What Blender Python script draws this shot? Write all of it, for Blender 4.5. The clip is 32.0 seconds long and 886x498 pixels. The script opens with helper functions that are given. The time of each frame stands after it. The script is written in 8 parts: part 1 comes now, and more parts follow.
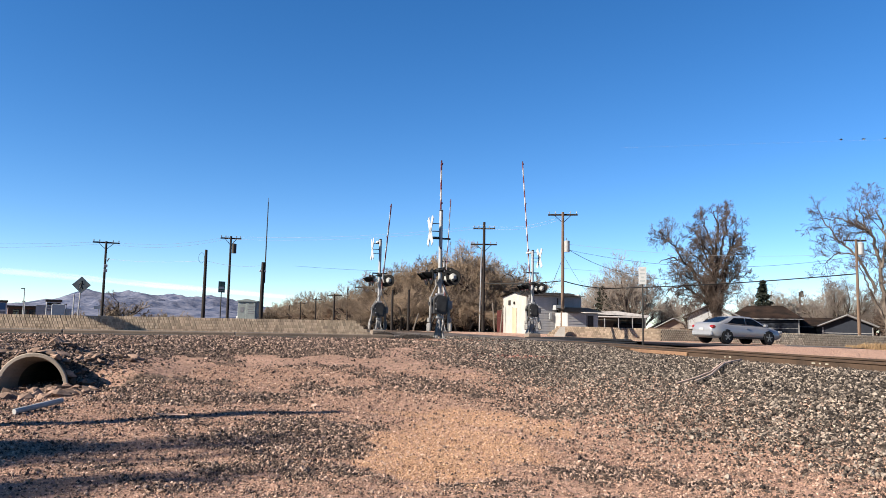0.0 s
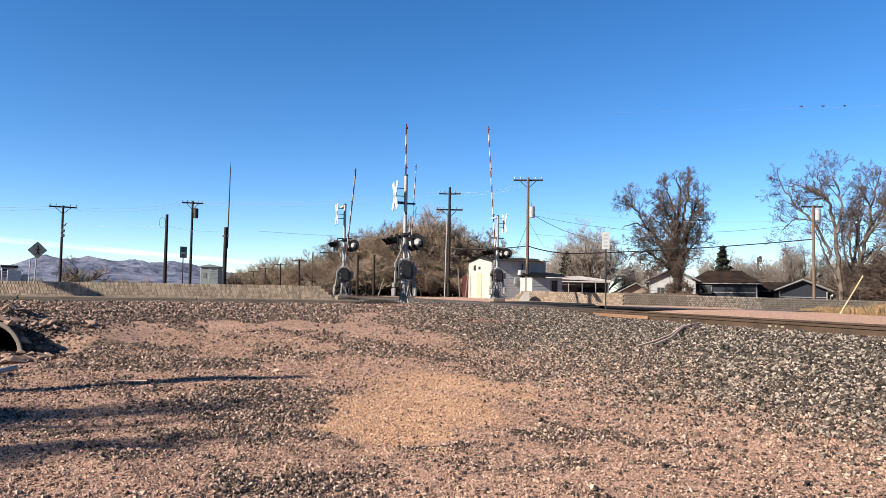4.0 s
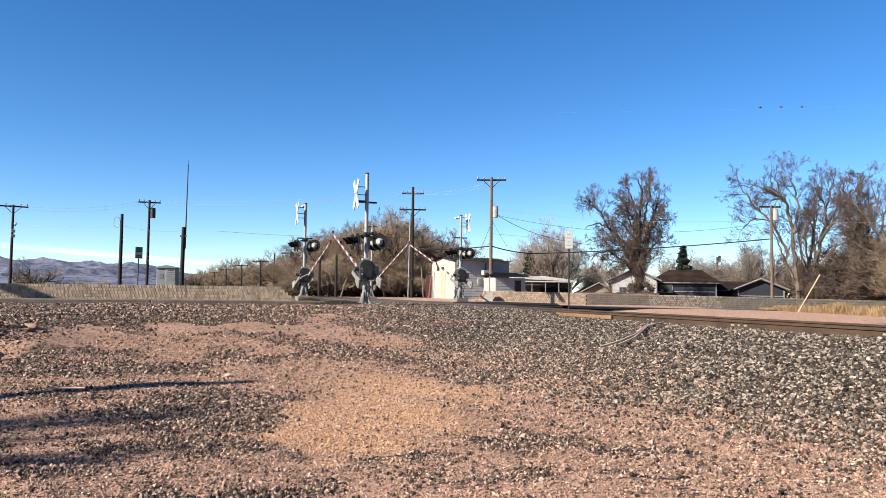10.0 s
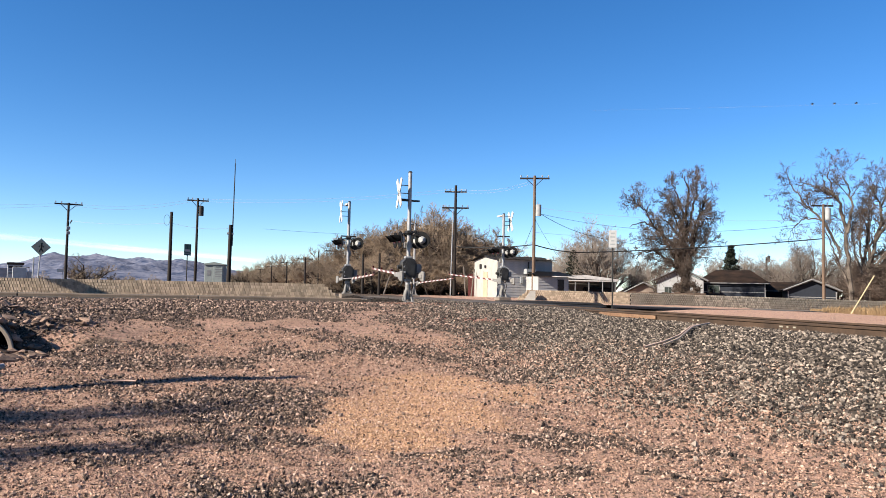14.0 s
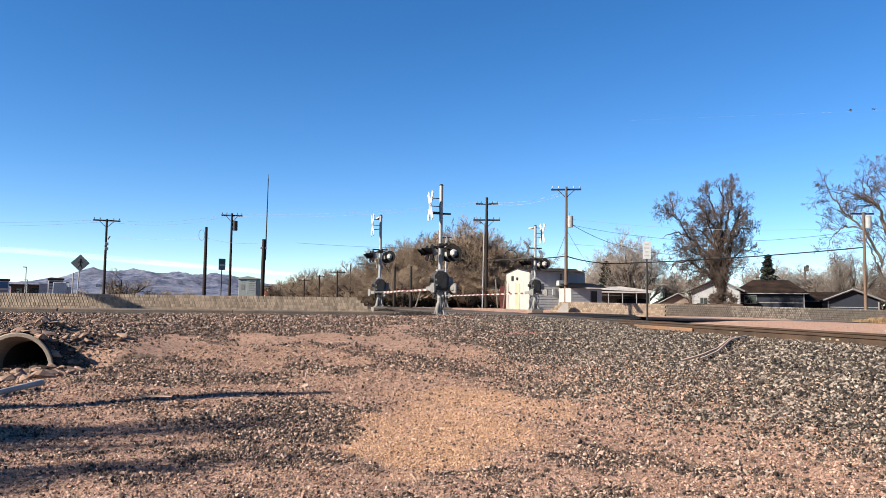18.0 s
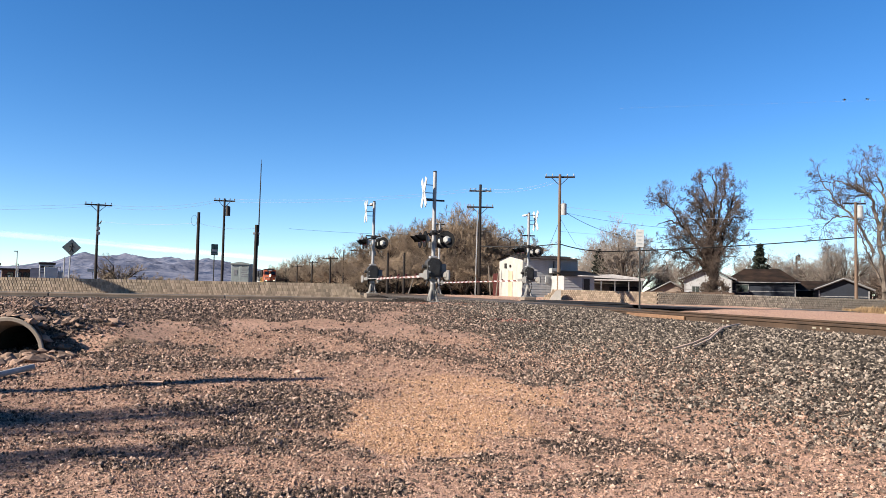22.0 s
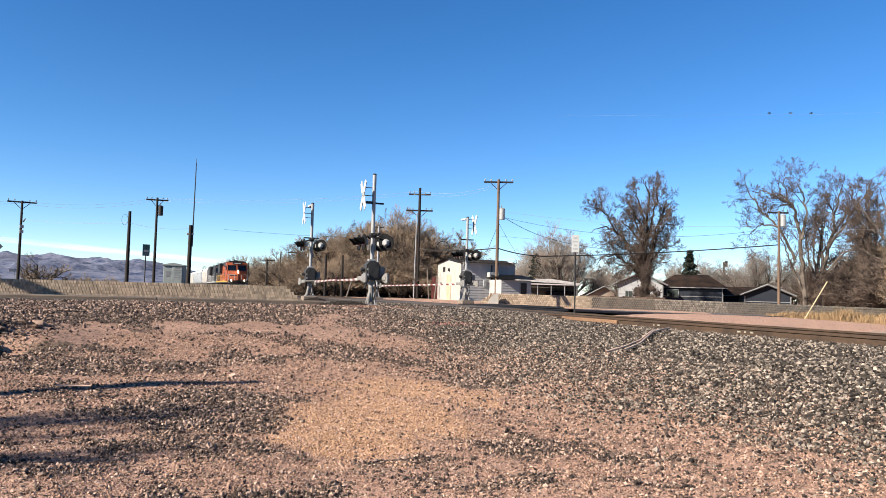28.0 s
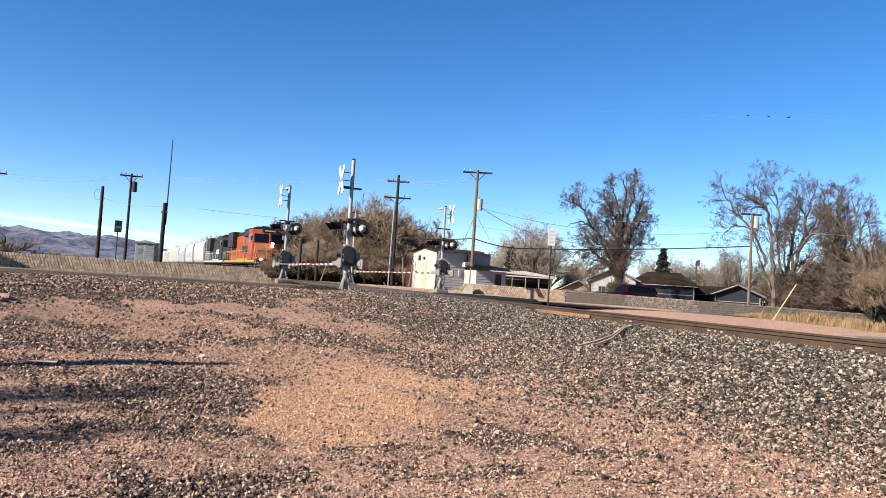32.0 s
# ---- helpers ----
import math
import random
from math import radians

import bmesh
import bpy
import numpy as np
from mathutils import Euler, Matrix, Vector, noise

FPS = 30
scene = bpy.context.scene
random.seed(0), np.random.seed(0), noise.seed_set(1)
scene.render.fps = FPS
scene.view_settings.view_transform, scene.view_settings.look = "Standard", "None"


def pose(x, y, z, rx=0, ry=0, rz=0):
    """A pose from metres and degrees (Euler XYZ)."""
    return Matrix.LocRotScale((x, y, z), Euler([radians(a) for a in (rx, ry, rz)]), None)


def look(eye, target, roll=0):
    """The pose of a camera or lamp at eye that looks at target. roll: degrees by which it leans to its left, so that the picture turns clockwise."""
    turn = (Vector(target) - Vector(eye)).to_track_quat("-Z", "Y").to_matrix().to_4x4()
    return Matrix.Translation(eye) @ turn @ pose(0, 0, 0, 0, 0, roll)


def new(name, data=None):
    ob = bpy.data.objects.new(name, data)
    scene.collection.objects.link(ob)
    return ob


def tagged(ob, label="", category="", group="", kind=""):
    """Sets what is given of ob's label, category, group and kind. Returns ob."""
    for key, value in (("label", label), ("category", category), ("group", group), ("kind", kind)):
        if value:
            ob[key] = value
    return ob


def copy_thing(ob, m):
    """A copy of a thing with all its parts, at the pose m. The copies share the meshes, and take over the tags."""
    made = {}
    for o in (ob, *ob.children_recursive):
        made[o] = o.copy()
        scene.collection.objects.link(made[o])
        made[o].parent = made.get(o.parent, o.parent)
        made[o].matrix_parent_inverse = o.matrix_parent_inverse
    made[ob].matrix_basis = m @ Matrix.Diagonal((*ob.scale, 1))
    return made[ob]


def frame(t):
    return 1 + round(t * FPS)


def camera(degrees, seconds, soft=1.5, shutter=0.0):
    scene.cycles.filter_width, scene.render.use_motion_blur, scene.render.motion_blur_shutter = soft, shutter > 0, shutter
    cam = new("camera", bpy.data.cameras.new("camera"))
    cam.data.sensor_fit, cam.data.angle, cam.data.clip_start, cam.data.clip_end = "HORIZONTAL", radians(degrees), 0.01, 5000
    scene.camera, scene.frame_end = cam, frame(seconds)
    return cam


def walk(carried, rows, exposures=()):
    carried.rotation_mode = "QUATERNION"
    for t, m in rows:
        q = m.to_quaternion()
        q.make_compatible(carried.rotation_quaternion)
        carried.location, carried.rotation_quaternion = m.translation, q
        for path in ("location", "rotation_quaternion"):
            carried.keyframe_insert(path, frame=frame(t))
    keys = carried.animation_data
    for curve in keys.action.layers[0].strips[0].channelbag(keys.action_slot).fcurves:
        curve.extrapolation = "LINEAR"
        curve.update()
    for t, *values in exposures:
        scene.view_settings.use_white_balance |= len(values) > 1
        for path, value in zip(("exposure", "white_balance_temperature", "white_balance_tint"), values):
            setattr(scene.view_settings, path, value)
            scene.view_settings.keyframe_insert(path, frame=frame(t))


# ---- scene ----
EYE = 0.52  # camera height over the rail tops, which lie at z = 0
cam = camera(61.5, 32.0, soft=0.36)
# seconds, x, y, z, yaw, pitch, roll: a hand-held camera that turns on the spot
PATH = [
    (0.0, -0.11, -0.46, 0.54, 3.41, 5.81, -1.10),
    (0.5, -0.11, -0.46, 0.54, 3.24, 5.72, -1.05),
    (1.0, -0.12, -0.45, 0.55, 3.09, 5.59, -1.04),
    (1.5, -0.12, -0.46, 0.54, 2.96, 5.39, -1.05),
    (2.0, -0.11, -0.47, 0.55, 2.74, 5.09, -1.07),
    (2.5, -0.10, -0.44, 0.54, 2.36, 4.68, -1.08),
    (3.0, -0.11, -0.44, 0.55, 1.83, 4.12, -1.00),
    (3.5, -0.09, -0.43, 0.54, 1.33, 3.58, -0.96),
    (5.5, 0.01, -0.10, 0.51, -0.71, 2.59, -0.78),
    (6.0, 0.07, -0.01, 0.51, -1.02, 2.31, -0.62),
    (6.5, 0.02, 0.01, 0.50, -1.30, 1.95, -0.62),
    (7.0, 0.00, 0.00, 0.50, -1.68, 1.85, -0.82),
    (7.5, -0.00, 0.03, 0.50, -2.11, 2.05, -1.03),
    (8.0, -0.01, 0.03, 0.50, -2.39, 2.46, -1.15),
    (8.5, 0.00, 0.03, 0.51, -2.46, 2.94, -1.07),
    (9.0, -0.00, 0.01, 0.51, -2.35, 3.19, -0.91),
    (9.5, 0.01, 0.02, 0.51, -2.17, 3.27, -0.79),
    (10.0, 0.00, 0.03, 0.52, -1.95, 3.28, -0.71),
    (10.5, 0.00, 0.02, 0.51, -1.64, 3.32, -0.66),
    (11.0, 0.00, 0.01, 0.52, -1.19, 3.39, -0.64),
    (11.5, -0.01, 0.00, 0.52, -0.76, 3.45, -0.68),
    (12.0, -0.00, -0.01, 0.52, -0.46, 3.46, -0.70),
    (12.5, -0.00, -0.00, 0.52, -0.27, 3.45, -0.74),
    (13.0, 0.00, 0.00, 0.52, -0.00, 3.40, -0.80),
    (13.5, 0.00, -0.00, 0.52, 0.50, 3.33, -0.92),
    (14.0, 0.01, -0.01, 0.52, 1.31, 3.10, -1.16),
    (14.5, 0.01, -0.01, 0.52, 2.13, 3.05, -1.42),
    (15.0, 0.01, -0.01, 0.52, 2.80, 3.32, -1.71),
    (15.5, -0.01, 0.00, 0.54, 3.39, 3.94, -1.99),
    (17.5, -0.01, 0.05, 0.55, 4.11, 4.50, -1.09),
    (18.0, -0.01, 0.05, 0.55, 3.74, 3.99, -0.79),
    (18.5, -0.01, 0.06, 0.55, 3.24, 3.50, -0.75),
    (19.0, -0.01, 0.07, 0.55, 2.94, 3.09, -0.80),
    (19.5, -0.01, 0.07, 0.54, 2.82, 2.81, -0.92),
    (20.0, -0.01, 0.09, 0.55, 2.87, 2.68, -0.98),
    (20.5, -0.01, 0.09, 0.55, 3.02, 2.69, -1.05),
    (21.0, -0.01, 0.09, 0.55, 3.22, 2.82, -1.11),
    (21.5, -0.01, 0.08, 0.56, 3.31, 2.93, -1.16),
    (22.0, -0.01, 0.08, 0.55, 3.20, 2.99, -1.14),
    (22.5, 0.00, 0.09, 0.55, 2.86, 3.06, -1.13),
    (23.0, 0.01, 0.09, 0.55, 2.27, 3.13, -1.26),
    (23.5, 0.00, 0.09, 0.56, 1.47, 3.28, -1.41),
    (24.0, -0.00, 0.07, 0.55, 0.71, 3.41, -1.54),
    (24.5, -0.02, 0.05, 0.55, 0.10, 3.55, -1.52),
    (25.0, -0.02, 0.04, 0.56, -0.39, 3.70, -1.37),
    (25.5, -0.02, 0.03, 0.56, -0.73, 3.78, -1.13),
    (27.5, -0.01, 0.01, 0.56, -1.48, 3.52, -1.42),
    (28.0, -0.01, 0.02, 0.55, -1.53, 3.35, -1.52),
    (28.5, -0.01, 0.03, 0.55, -1.60, 3.17, -1.65),
    (29.0, -0.01, 0.04, 0.56, -1.79, 3.01, -1.78),
    (29.5, -0.01, 0.04, 0.56, -2.07, 2.89, -2.00),
    (30.0, -0.01, 0.06, 0.55, -2.40, 2.78, -2.30),
    (30.5, -0.01, 0.06, 0.55, -2.71, 2.70, -2.60),
    (31.0, -0.01, 0.06, 0.55, -2.96, 2.63, -2.95),
    (31.5, -0.02, 0.06, 0.55, -3.25, 2.59, -3.39),
    (32.0, -0.02, 0.06, 0.55, -3.49, 2.57, -3.69),
]
walk(cam, [(t, pose(x, y, z, 90 + p, r, w)) for t, x, y, z, w, p, r in PATH], exposures=[(0, 1.63), (32, 1.63)])

# ---- light ----
SUN_AZ, SUN_EL = -119.0, 30.0  # degrees, clockwise from +y
world = bpy.data.worlds.new("world")
scene.world = world
world.use_nodes = True
wn = world.node_tree.nodes
sky = wn.new("ShaderNodeTexSky")
sky.sky_type, sky.sun_disc = "NISHITA", False
sky.sun_elevation, sky.sun_rotation = radians(SUN_EL), radians(SUN_AZ)
sky.altitude, sky.air_density, sky.dust_density, sky.ozone_density = 1800, 0.85, 0.02, 2.2
wn["Background"].inputs["Strength"].default_value = 0.06
tone = wn.new("ShaderNodeHueSaturation")
tone.inputs["Saturation"].default_value, tone.inputs["Hue"].default_value = 1.3, 0.5035
world.node_tree.links.new(sky.outputs[0], tone.inputs["Color"])
world.node_tree.links.new(tone.outputs[0], wn["Background"].inputs["Color"])
lamp = bpy.data.lights.new("sun", "SUN")
lamp.energy, lamp.angle, lamp.color = 5.0, radians(0.53), (1.0, 0.9, 0.76)
sun = new("sun", lamp)
sun.matrix_world = look((0, 0, 60), (0 + 50 * math.sin(radians(SUN_AZ + 180)), 50 * math.cos(radians(SUN_AZ + 180)), 60 - 50 * math.tan(radians(SUN_EL))))


# ---- materials ----
TONE = 0.455  # factor on all base colours, lowered against the exposure to deepen the shade


def mat(name, c1, c2=None, scale=4.0, rough=0.8, metal=0.0, bump=0.0, fine=None, fine_amount=0.35, spec=0.3, emit=None, streak=None):
    """Two-scale noise between c1 and c2, fine grain, bump; streak stretches the noise along z."""
    m = bpy.data.materials.new(name)
    m.use_nodes = True
    nt = m.node_tree
    bs = nt.nodes["Principled BSDF"]
    bs.inputs["Roughness"].default_value, bs.inputs["Metallic"].default_value = rough, metal
    bs.inputs["Specular IOR Level"].default_value = spec
    c2 = c2 or tuple(v * 0.72 for v in c1)
    c1, c2 = tuple(v * TONE for v in c1), tuple(v * TONE for v in c2)
    tc = nt.nodes.new("ShaderNodeTexCoord")
    mp = nt.nodes.new("ShaderNodeMapping")
    if streak:
        mp.inputs["Scale"].default_value = streak
    nt.links.new(tc.outputs["Object"], mp.inputs["Vector"])
    n1 = nt.nodes.new("ShaderNodeTexNoise")
    n1.inputs["Scale"].default_value, n1.inputs["Detail"].default_value = scale, 5
    n2 = nt.nodes.new("ShaderNodeTexNoise")
    n2.inputs["Scale"].default_value, n2.inputs["Detail"].default_value = fine or scale * 9, 3
    for n in (n1, n2):
        nt.links.new(mp.outputs[0], n.inputs["Vector"])
    mixf = nt.nodes.new("ShaderNodeMix")
    mixf.inputs[0].default_value = fine_amount
    nt.links.new(n1.outputs[0], mixf.inputs[2])
    nt.links.new(n2.outputs[0], mixf.inputs[3])
    ramp = nt.nodes.new("ShaderNodeValToRGB")
    ramp.color_ramp.elements[0].position, ramp.color_ramp.elements[1].position = 0.36, 0.64
    ramp.color_ramp.elements[0].color, ramp.color_ramp.elements[1].color = (*c2, 1), (*c1, 1)
    nt.links.new(mixf.outputs[0], ramp.inputs[0])
    nt.links.new(ramp.outputs[0], bs.inputs["Base Color"])
    if bump:
        b = nt.nodes.new("ShaderNodeBump")
        b.inputs["Strength"].default_value, b.inputs["Distance"].default_value = min(1, bump * 10), bump
        nt.links.new(mixf.outputs[0], b.inputs["Height"])
        nt.links.new(b.outputs[0], bs.inputs["Normal"])
    if emit:
        bs.inputs["Emission Color"].default_value, bs.inputs["Emission Strength"].default_value = (*emit[:3], 1), emit[3]
    return m


def vary(m, amount=0.35, by="object"):
    """Lightens or darkens each object (or each island) of the material by chance."""
    nt = m.node_tree
    bs = nt.nodes["Principled BSDF"]
    old = bs.inputs["Base Color"].links[0].from_socket
    src = nt.nodes.new("ShaderNodeObjectInfo" if by == "object" else "ShaderNodeNewGeometry")
    rng = nt.nodes.new("ShaderNodeMapRange")
    rng.inputs[3].default_value, rng.inputs[4].default_value = 1 - amount, 1 + amount
    nt.links.new(src.outputs["Random" if by == "object" else "Random Per Island"], rng.inputs[0])
    hsv = nt.nodes.new("ShaderNodeHueSaturation")
    nt.links.new(rng.outputs[0], hsv.inputs["Value"])
    nt.links.new(old, hsv.inputs["Color"])
    nt.links.new(hsv.outputs[0], bs.inputs["Base Color"])
    return m


WOOD_DARK = mat("creosoted wood", (0.033, 0.023, 0.018), (0.015, 0.011, 0.0095), 3, 0.85, bump=0.01, streak=(6, 6, 0.4))
WOOD_TAN = mat("weathered pole wood", (0.27, 0.18, 0.125), (0.13, 0.088, 0.062), 3, 0.85, bump=0.01, streak=(6, 6, 0.4))
WOOD_GREY = mat("grey weathered wood", (0.3, 0.26, 0.22), (0.16, 0.13, 0.11), 3, 0.9, bump=0.01, streak=(6, 6, 0.4))
GALV = mat("galvanised steel", (0.62, 0.62, 0.62), (0.42, 0.42, 0.43), 6, 0.45, 0.2)
BLACK = mat("black paint", (0.008, 0.008, 0.009), (0.014, 0.014, 0.015), 5, 0.8, spec=0.12)
DARK = mat("dark steel", (0.045, 0.042, 0.04), (0.02, 0.019, 0.018), 6, 0.6, 0.2)
WHITE = mat("white reflective sheet", (0.8, 0.8, 0.79), (0.62, 0.63, 0.63), 3, 0.5)
RED = mat("faded red sheet", (0.27, 0.075, 0.062), (0.19, 0.055, 0.047), 5, 0.45)
CONC = mat("concrete", (0.36, 0.295, 0.24), (0.23, 0.185, 0.15), 2, 0.9, bump=0.01)
ASPHALT = mat("worn asphalt", (0.19, 0.172, 0.158), (0.12, 0.108, 0.1), 1.2, 0.9, bump=0.006, fine=60)
GLASS_DARK = mat("dark window glass", (0.015, 0.018, 0.022), (0.01, 0.012, 0.014), 2, 0.06, spec=0.8)
CABLE = mat("cable", (0.02, 0.02, 0.021), (0.012, 0.012, 0.012), 4, 0.7)
LENS_RED = mat("red lens", (0.12, 0.01, 0.01), (0.08, 0.008, 0.008), 5, 0.15, spec=0.6)
BARK = vary(mat("bare bark", (0.082, 0.061, 0.05), (0.032, 0.0245, 0.02), 1.5, 0.95, fine=14), 0.3)
BARK_PALE = mat("pale cottonwood bark", (0.28, 0.23, 0.19), (0.045, 0.035, 0.029), 1.2, 0.95, fine=14)
TWIG = mat("grey brown twigs", (0.205, 0.15, 0.12), (0.07, 0.051, 0.041), 0.5, 0.95, fine=3)
TWIG_PALE = mat("pale grey twigs", (0.44, 0.37, 0.32), (0.24, 0.2, 0.17), 0.5, 0.95, fine=3)
BRUSH = mat("brown autumn thicket", (0.52, 0.385, 0.27), (0.21, 0.15, 0.105), 0.35, 0.95, fine=3)
BRUSH_FAR = mat("far bare woods", (0.42, 0.33, 0.24), (0.24, 0.18, 0.13), 0.12, 0.95, fine=1.5)
CONIFER = mat("dark needles", (0.048, 0.06, 0.038), (0.02, 0.026, 0.018), 1.5, 0.9)
BLACKTOP = mat("fresh black asphalt", (0.022, 0.021, 0.02), (0.035, 0.033, 0.031), 1.5, 0.95, bump=0.01, fine=50, spec=0.1)
STRAW = mat("dry straw grass", (0.56, 0.37, 0.19), (0.26, 0.165, 0.09), 0.8, 0.9)


# ---- helpers ----
A_TRACK = radians(-19.8)
U = Vector((math.sin(A_TRACK), math.cos(A_TRACK)))   # along the track, away from the camera
N = Vector((math.cos(A_TRACK), -math.sin(A_TRACK)))  # across it, to the far side
D0 = 12.2                                            # centre line of the track from the camera


def at(az, r):
    """Plan position by bearing (degrees clockwise from +y) and distance from the standing point."""
    return r * math.sin(radians(az)), r * math.cos(radians(az))


def high(el, r):
    """Height of what is seen at elevation el, r metres off."""
    return EYE + r * math.tan(radians(el))


def trk(d, l):
    return d * N.x + l * U.x, d * N.y + l * U.y


def sm(a, b, v):
    q = np.clip((v - a) / (b - a), 0, 1)
    return q * q * (3 - 2 * q)


def relief(x, y, s):
    """Smooth wavy noise, about -1 to 1."""
    x, y = x / s, y / s
    return (np.sin(x * 1.7 + 1.3 * np.sin(y * 1.1)) + np.sin(y * 1.9 + 1.7 * np.sin(x * 0.9 + 2)) + np.sin((x + y) * 1.3 + 0.7)) / 3


PIPE_AT = Vector((-8.16, 12.8))   # the culvert's mouth
PIPE_OUT = radians(-79)


def culvert_uv(x, y):
    """Along the culvert, outwards from its mouth, and across."""
    c, s = math.cos(PIPE_OUT), math.sin(PIPE_OUT)
    return (x - PIPE_AT.x) * c + (y - PIPE_AT.y) * s, -(x - PIPE_AT.x) * s + (y - PIPE_AT.y) * c


def ground_z(x, y):
    x, y = np.asarray(x, float), np.asarray(y, float)
    d, l = x * N.x + y * N.y, x * U.x + y * U.y
    z = -0.85 + 0.82 * sm(9.5, 22, l)                        # the lot rises towards the street
    z = np.maximum(z, -0.85 + 0.65 * sm(4.0, 10.6, d))       # ballast shoulder
    bed = np.abs(d - D0) < 2.1
    z = np.where(bed, np.maximum(z, -0.185), z)
    beyond = -0.30 + 0.27 * sm(30, 38, l) * sm(12, 4, x)      # dirt strip beyond the track
    street = np.clip(-0.1 - 0.023 * (x - 10.2), -0.9, 0.05)   # the street runs downhill along the wall
    beyond = beyond + (street - beyond) * sm(18, 30, d) * sm(2, 6, x)
    held = (x - 10.19) * -0.342 + (y - 44.86) * 0.94
    beyond = np.where((held > 0.2) & (x > 8), np.maximum(beyond, -0.3), beyond)
    z = np.where(d > D0 + 1.9, np.maximum(-0.27 + (beyond + 0.27) * sm(D0 + 1.9, D0 + 4, d), beyond), z)
    back = -0.174 * (x + 6.0) + 0.985 * (y - 35.3)
    z = np.where((back > 0.25) & (d < 6.2), np.maximum(z, -0.03 + 0.5 * sm(0.25, 2.6, back) * sm(6.2, 5.0, d)), z)  # raised land behind the wall
    u, v = culvert_uv(x, y)
    z = z - 0.16 * sm(1.9, 0.5, np.hypot(u - 0.5, v / 1.2))             # the culvert's ditch
    z = np.where((np.abs(v) < 0.52) & (u > -2.75) & (u < 0.5), np.minimum(z, -0.74), z)  # silt in the pipe
    near = sm(45, 25, np.hypot(x, y))
    z = z + near * (0.022 * relief(x, y, 1.3) + 0.024 * relief(y, x, 0.45) + 0.008 * relief(x + y, y - x, 0.17)) * np.where(bed, 0.25, 1)
    far = sm(150, 900, np.hypot(x, y))
    return z * (1 - far) - 1.5 * far


def gz(x, y):
    return float(ground_z(x, y))


def mesh_ob(name, verts, faces, material, smooth=False):
    me = bpy.data.meshes.new(name)
    me.from_pydata(verts, [], faces)
    me.materials.append(material)
    if smooth:
        me.shade_smooth()
    return new(name, me)


def part(name, bm, material, parent=None, label="", smooth=False):
    me = bpy.data.meshes.new(name)
    bm.to_mesh(me)
    bm.free()
    for m in material if isinstance(material, (list, tuple)) else [material]:
        me.materials.append(m)
    if smooth:
        me.shade_smooth()
    ob = new(name, me)
    ob.parent = parent
    return tagged(ob, label)


def empty(name, m, label, category, group="", kind=""):
    ob = new(name)
    ob.empty_display_size = 0.3
    ob.matrix_world = m
    return tagged(ob, label, category, group, kind)


def box(bm, x0, x1, y0, y1, z0, z1, bevel=0.0, m=None):
    r = bmesh.ops.create_cube(bm, size=1)["verts"]
    for v in r:
        v.co = Vector(((x0 + x1) / 2 + v.co.x * (x1 - x0), (y0 + y1) / 2 + v.co.y * (y1 - y0), (z0 + z1) / 2 + v.co.z * (z1 - z0)))
    if bevel:
        es = list({e for v in r for e in v.link_edges})
        r2 = bmesh.ops.bevel(bm, geom=es, offset=bevel, segments=1, affect="EDGES")
        r = list({v for f in r2["faces"] for v in f.verts} | {v for v in r if v.is_valid})
    if m is not None:
        bmesh.ops.transform(bm, matrix=m, verts=[v for v in r if v.is_valid])
    return r


def tube(bm, p, q, r0, r1=None, seg=8):
    """A closed round bar from p to q."""
    p, q = Vector(p), Vector(q)
    d = q - p
    r1 = r0 if r1 is None else r1
    m = Matrix.Translation((p + q) / 2) @ d.to_track_quat("Z", "Y").to_matrix().to_4x4()
    return bmesh.ops.create_cone(bm, cap_ends=True, segments=seg, radius1=r0, radius2=r1, depth=d.length, matrix=m)["verts"]


def prism(bm, outline, y0, y1):
    """Extrudes an outline in x and z from y0 to y1."""
    a = [bm.verts.new((x, y0, z)) for x, z in outline]
    b = [bm.verts.new((x, y1, z)) for x, z in outline]
    bm.faces.new(a)
    bm.faces.new(b[::-1])
    for i in range(len(a)):
        j = (i + 1) % len(a)
        bm.faces.new((a[j], a[i], b[i], b[j]))
    bmesh.ops.recalc_face_normals(bm, faces=bm.faces)


def B():
    return bmesh.new()


def Bbox(*a, **k):
    bm = B()
    box(bm, *a, **k)
    return bm


def Btube(*a, **k):
    bm = B()
    tube(bm, *a, **k)
    return bm


def facing(x, y, z, tx=0.0, ty=0.0, turn=0.0):
    """A pose at x, y, z whose -y side looks at tx, ty."""
    return Matrix.Translation((x, y, z)) @ Matrix.Rotation(math.atan2(tx - x, -(ty - y)) + radians(turn), 4, "Z")


def rope(name, pts, radius, material=CABLE, sag=0.0, seg=14):
    """A hanging cable through the points, sagging between them."""
    cu = bpy.data.curves.new(name, "CURVE")
    cu.dimensions, cu.bevel_depth, cu.bevel_resolution = "3D", radius, 1
    out = []
    for (p, q) in zip(pts, pts[1:]):
        p, q = Vector(p), Vector(q)
        for i in range(seg):
            f = i / seg
            out.append(p.lerp(q, f) - Vector((0, 0, sag * 4 * f * (1 - f))))
    out.append(Vector(pts[-1]))
    sp = cu.splines.new("POLY")
    sp.points.add(len(out) - 1)
    for s, p in zip(sp.points, out):
        s.co = (*p, 1)
    cu.materials.append(material)
    return new(name, cu)

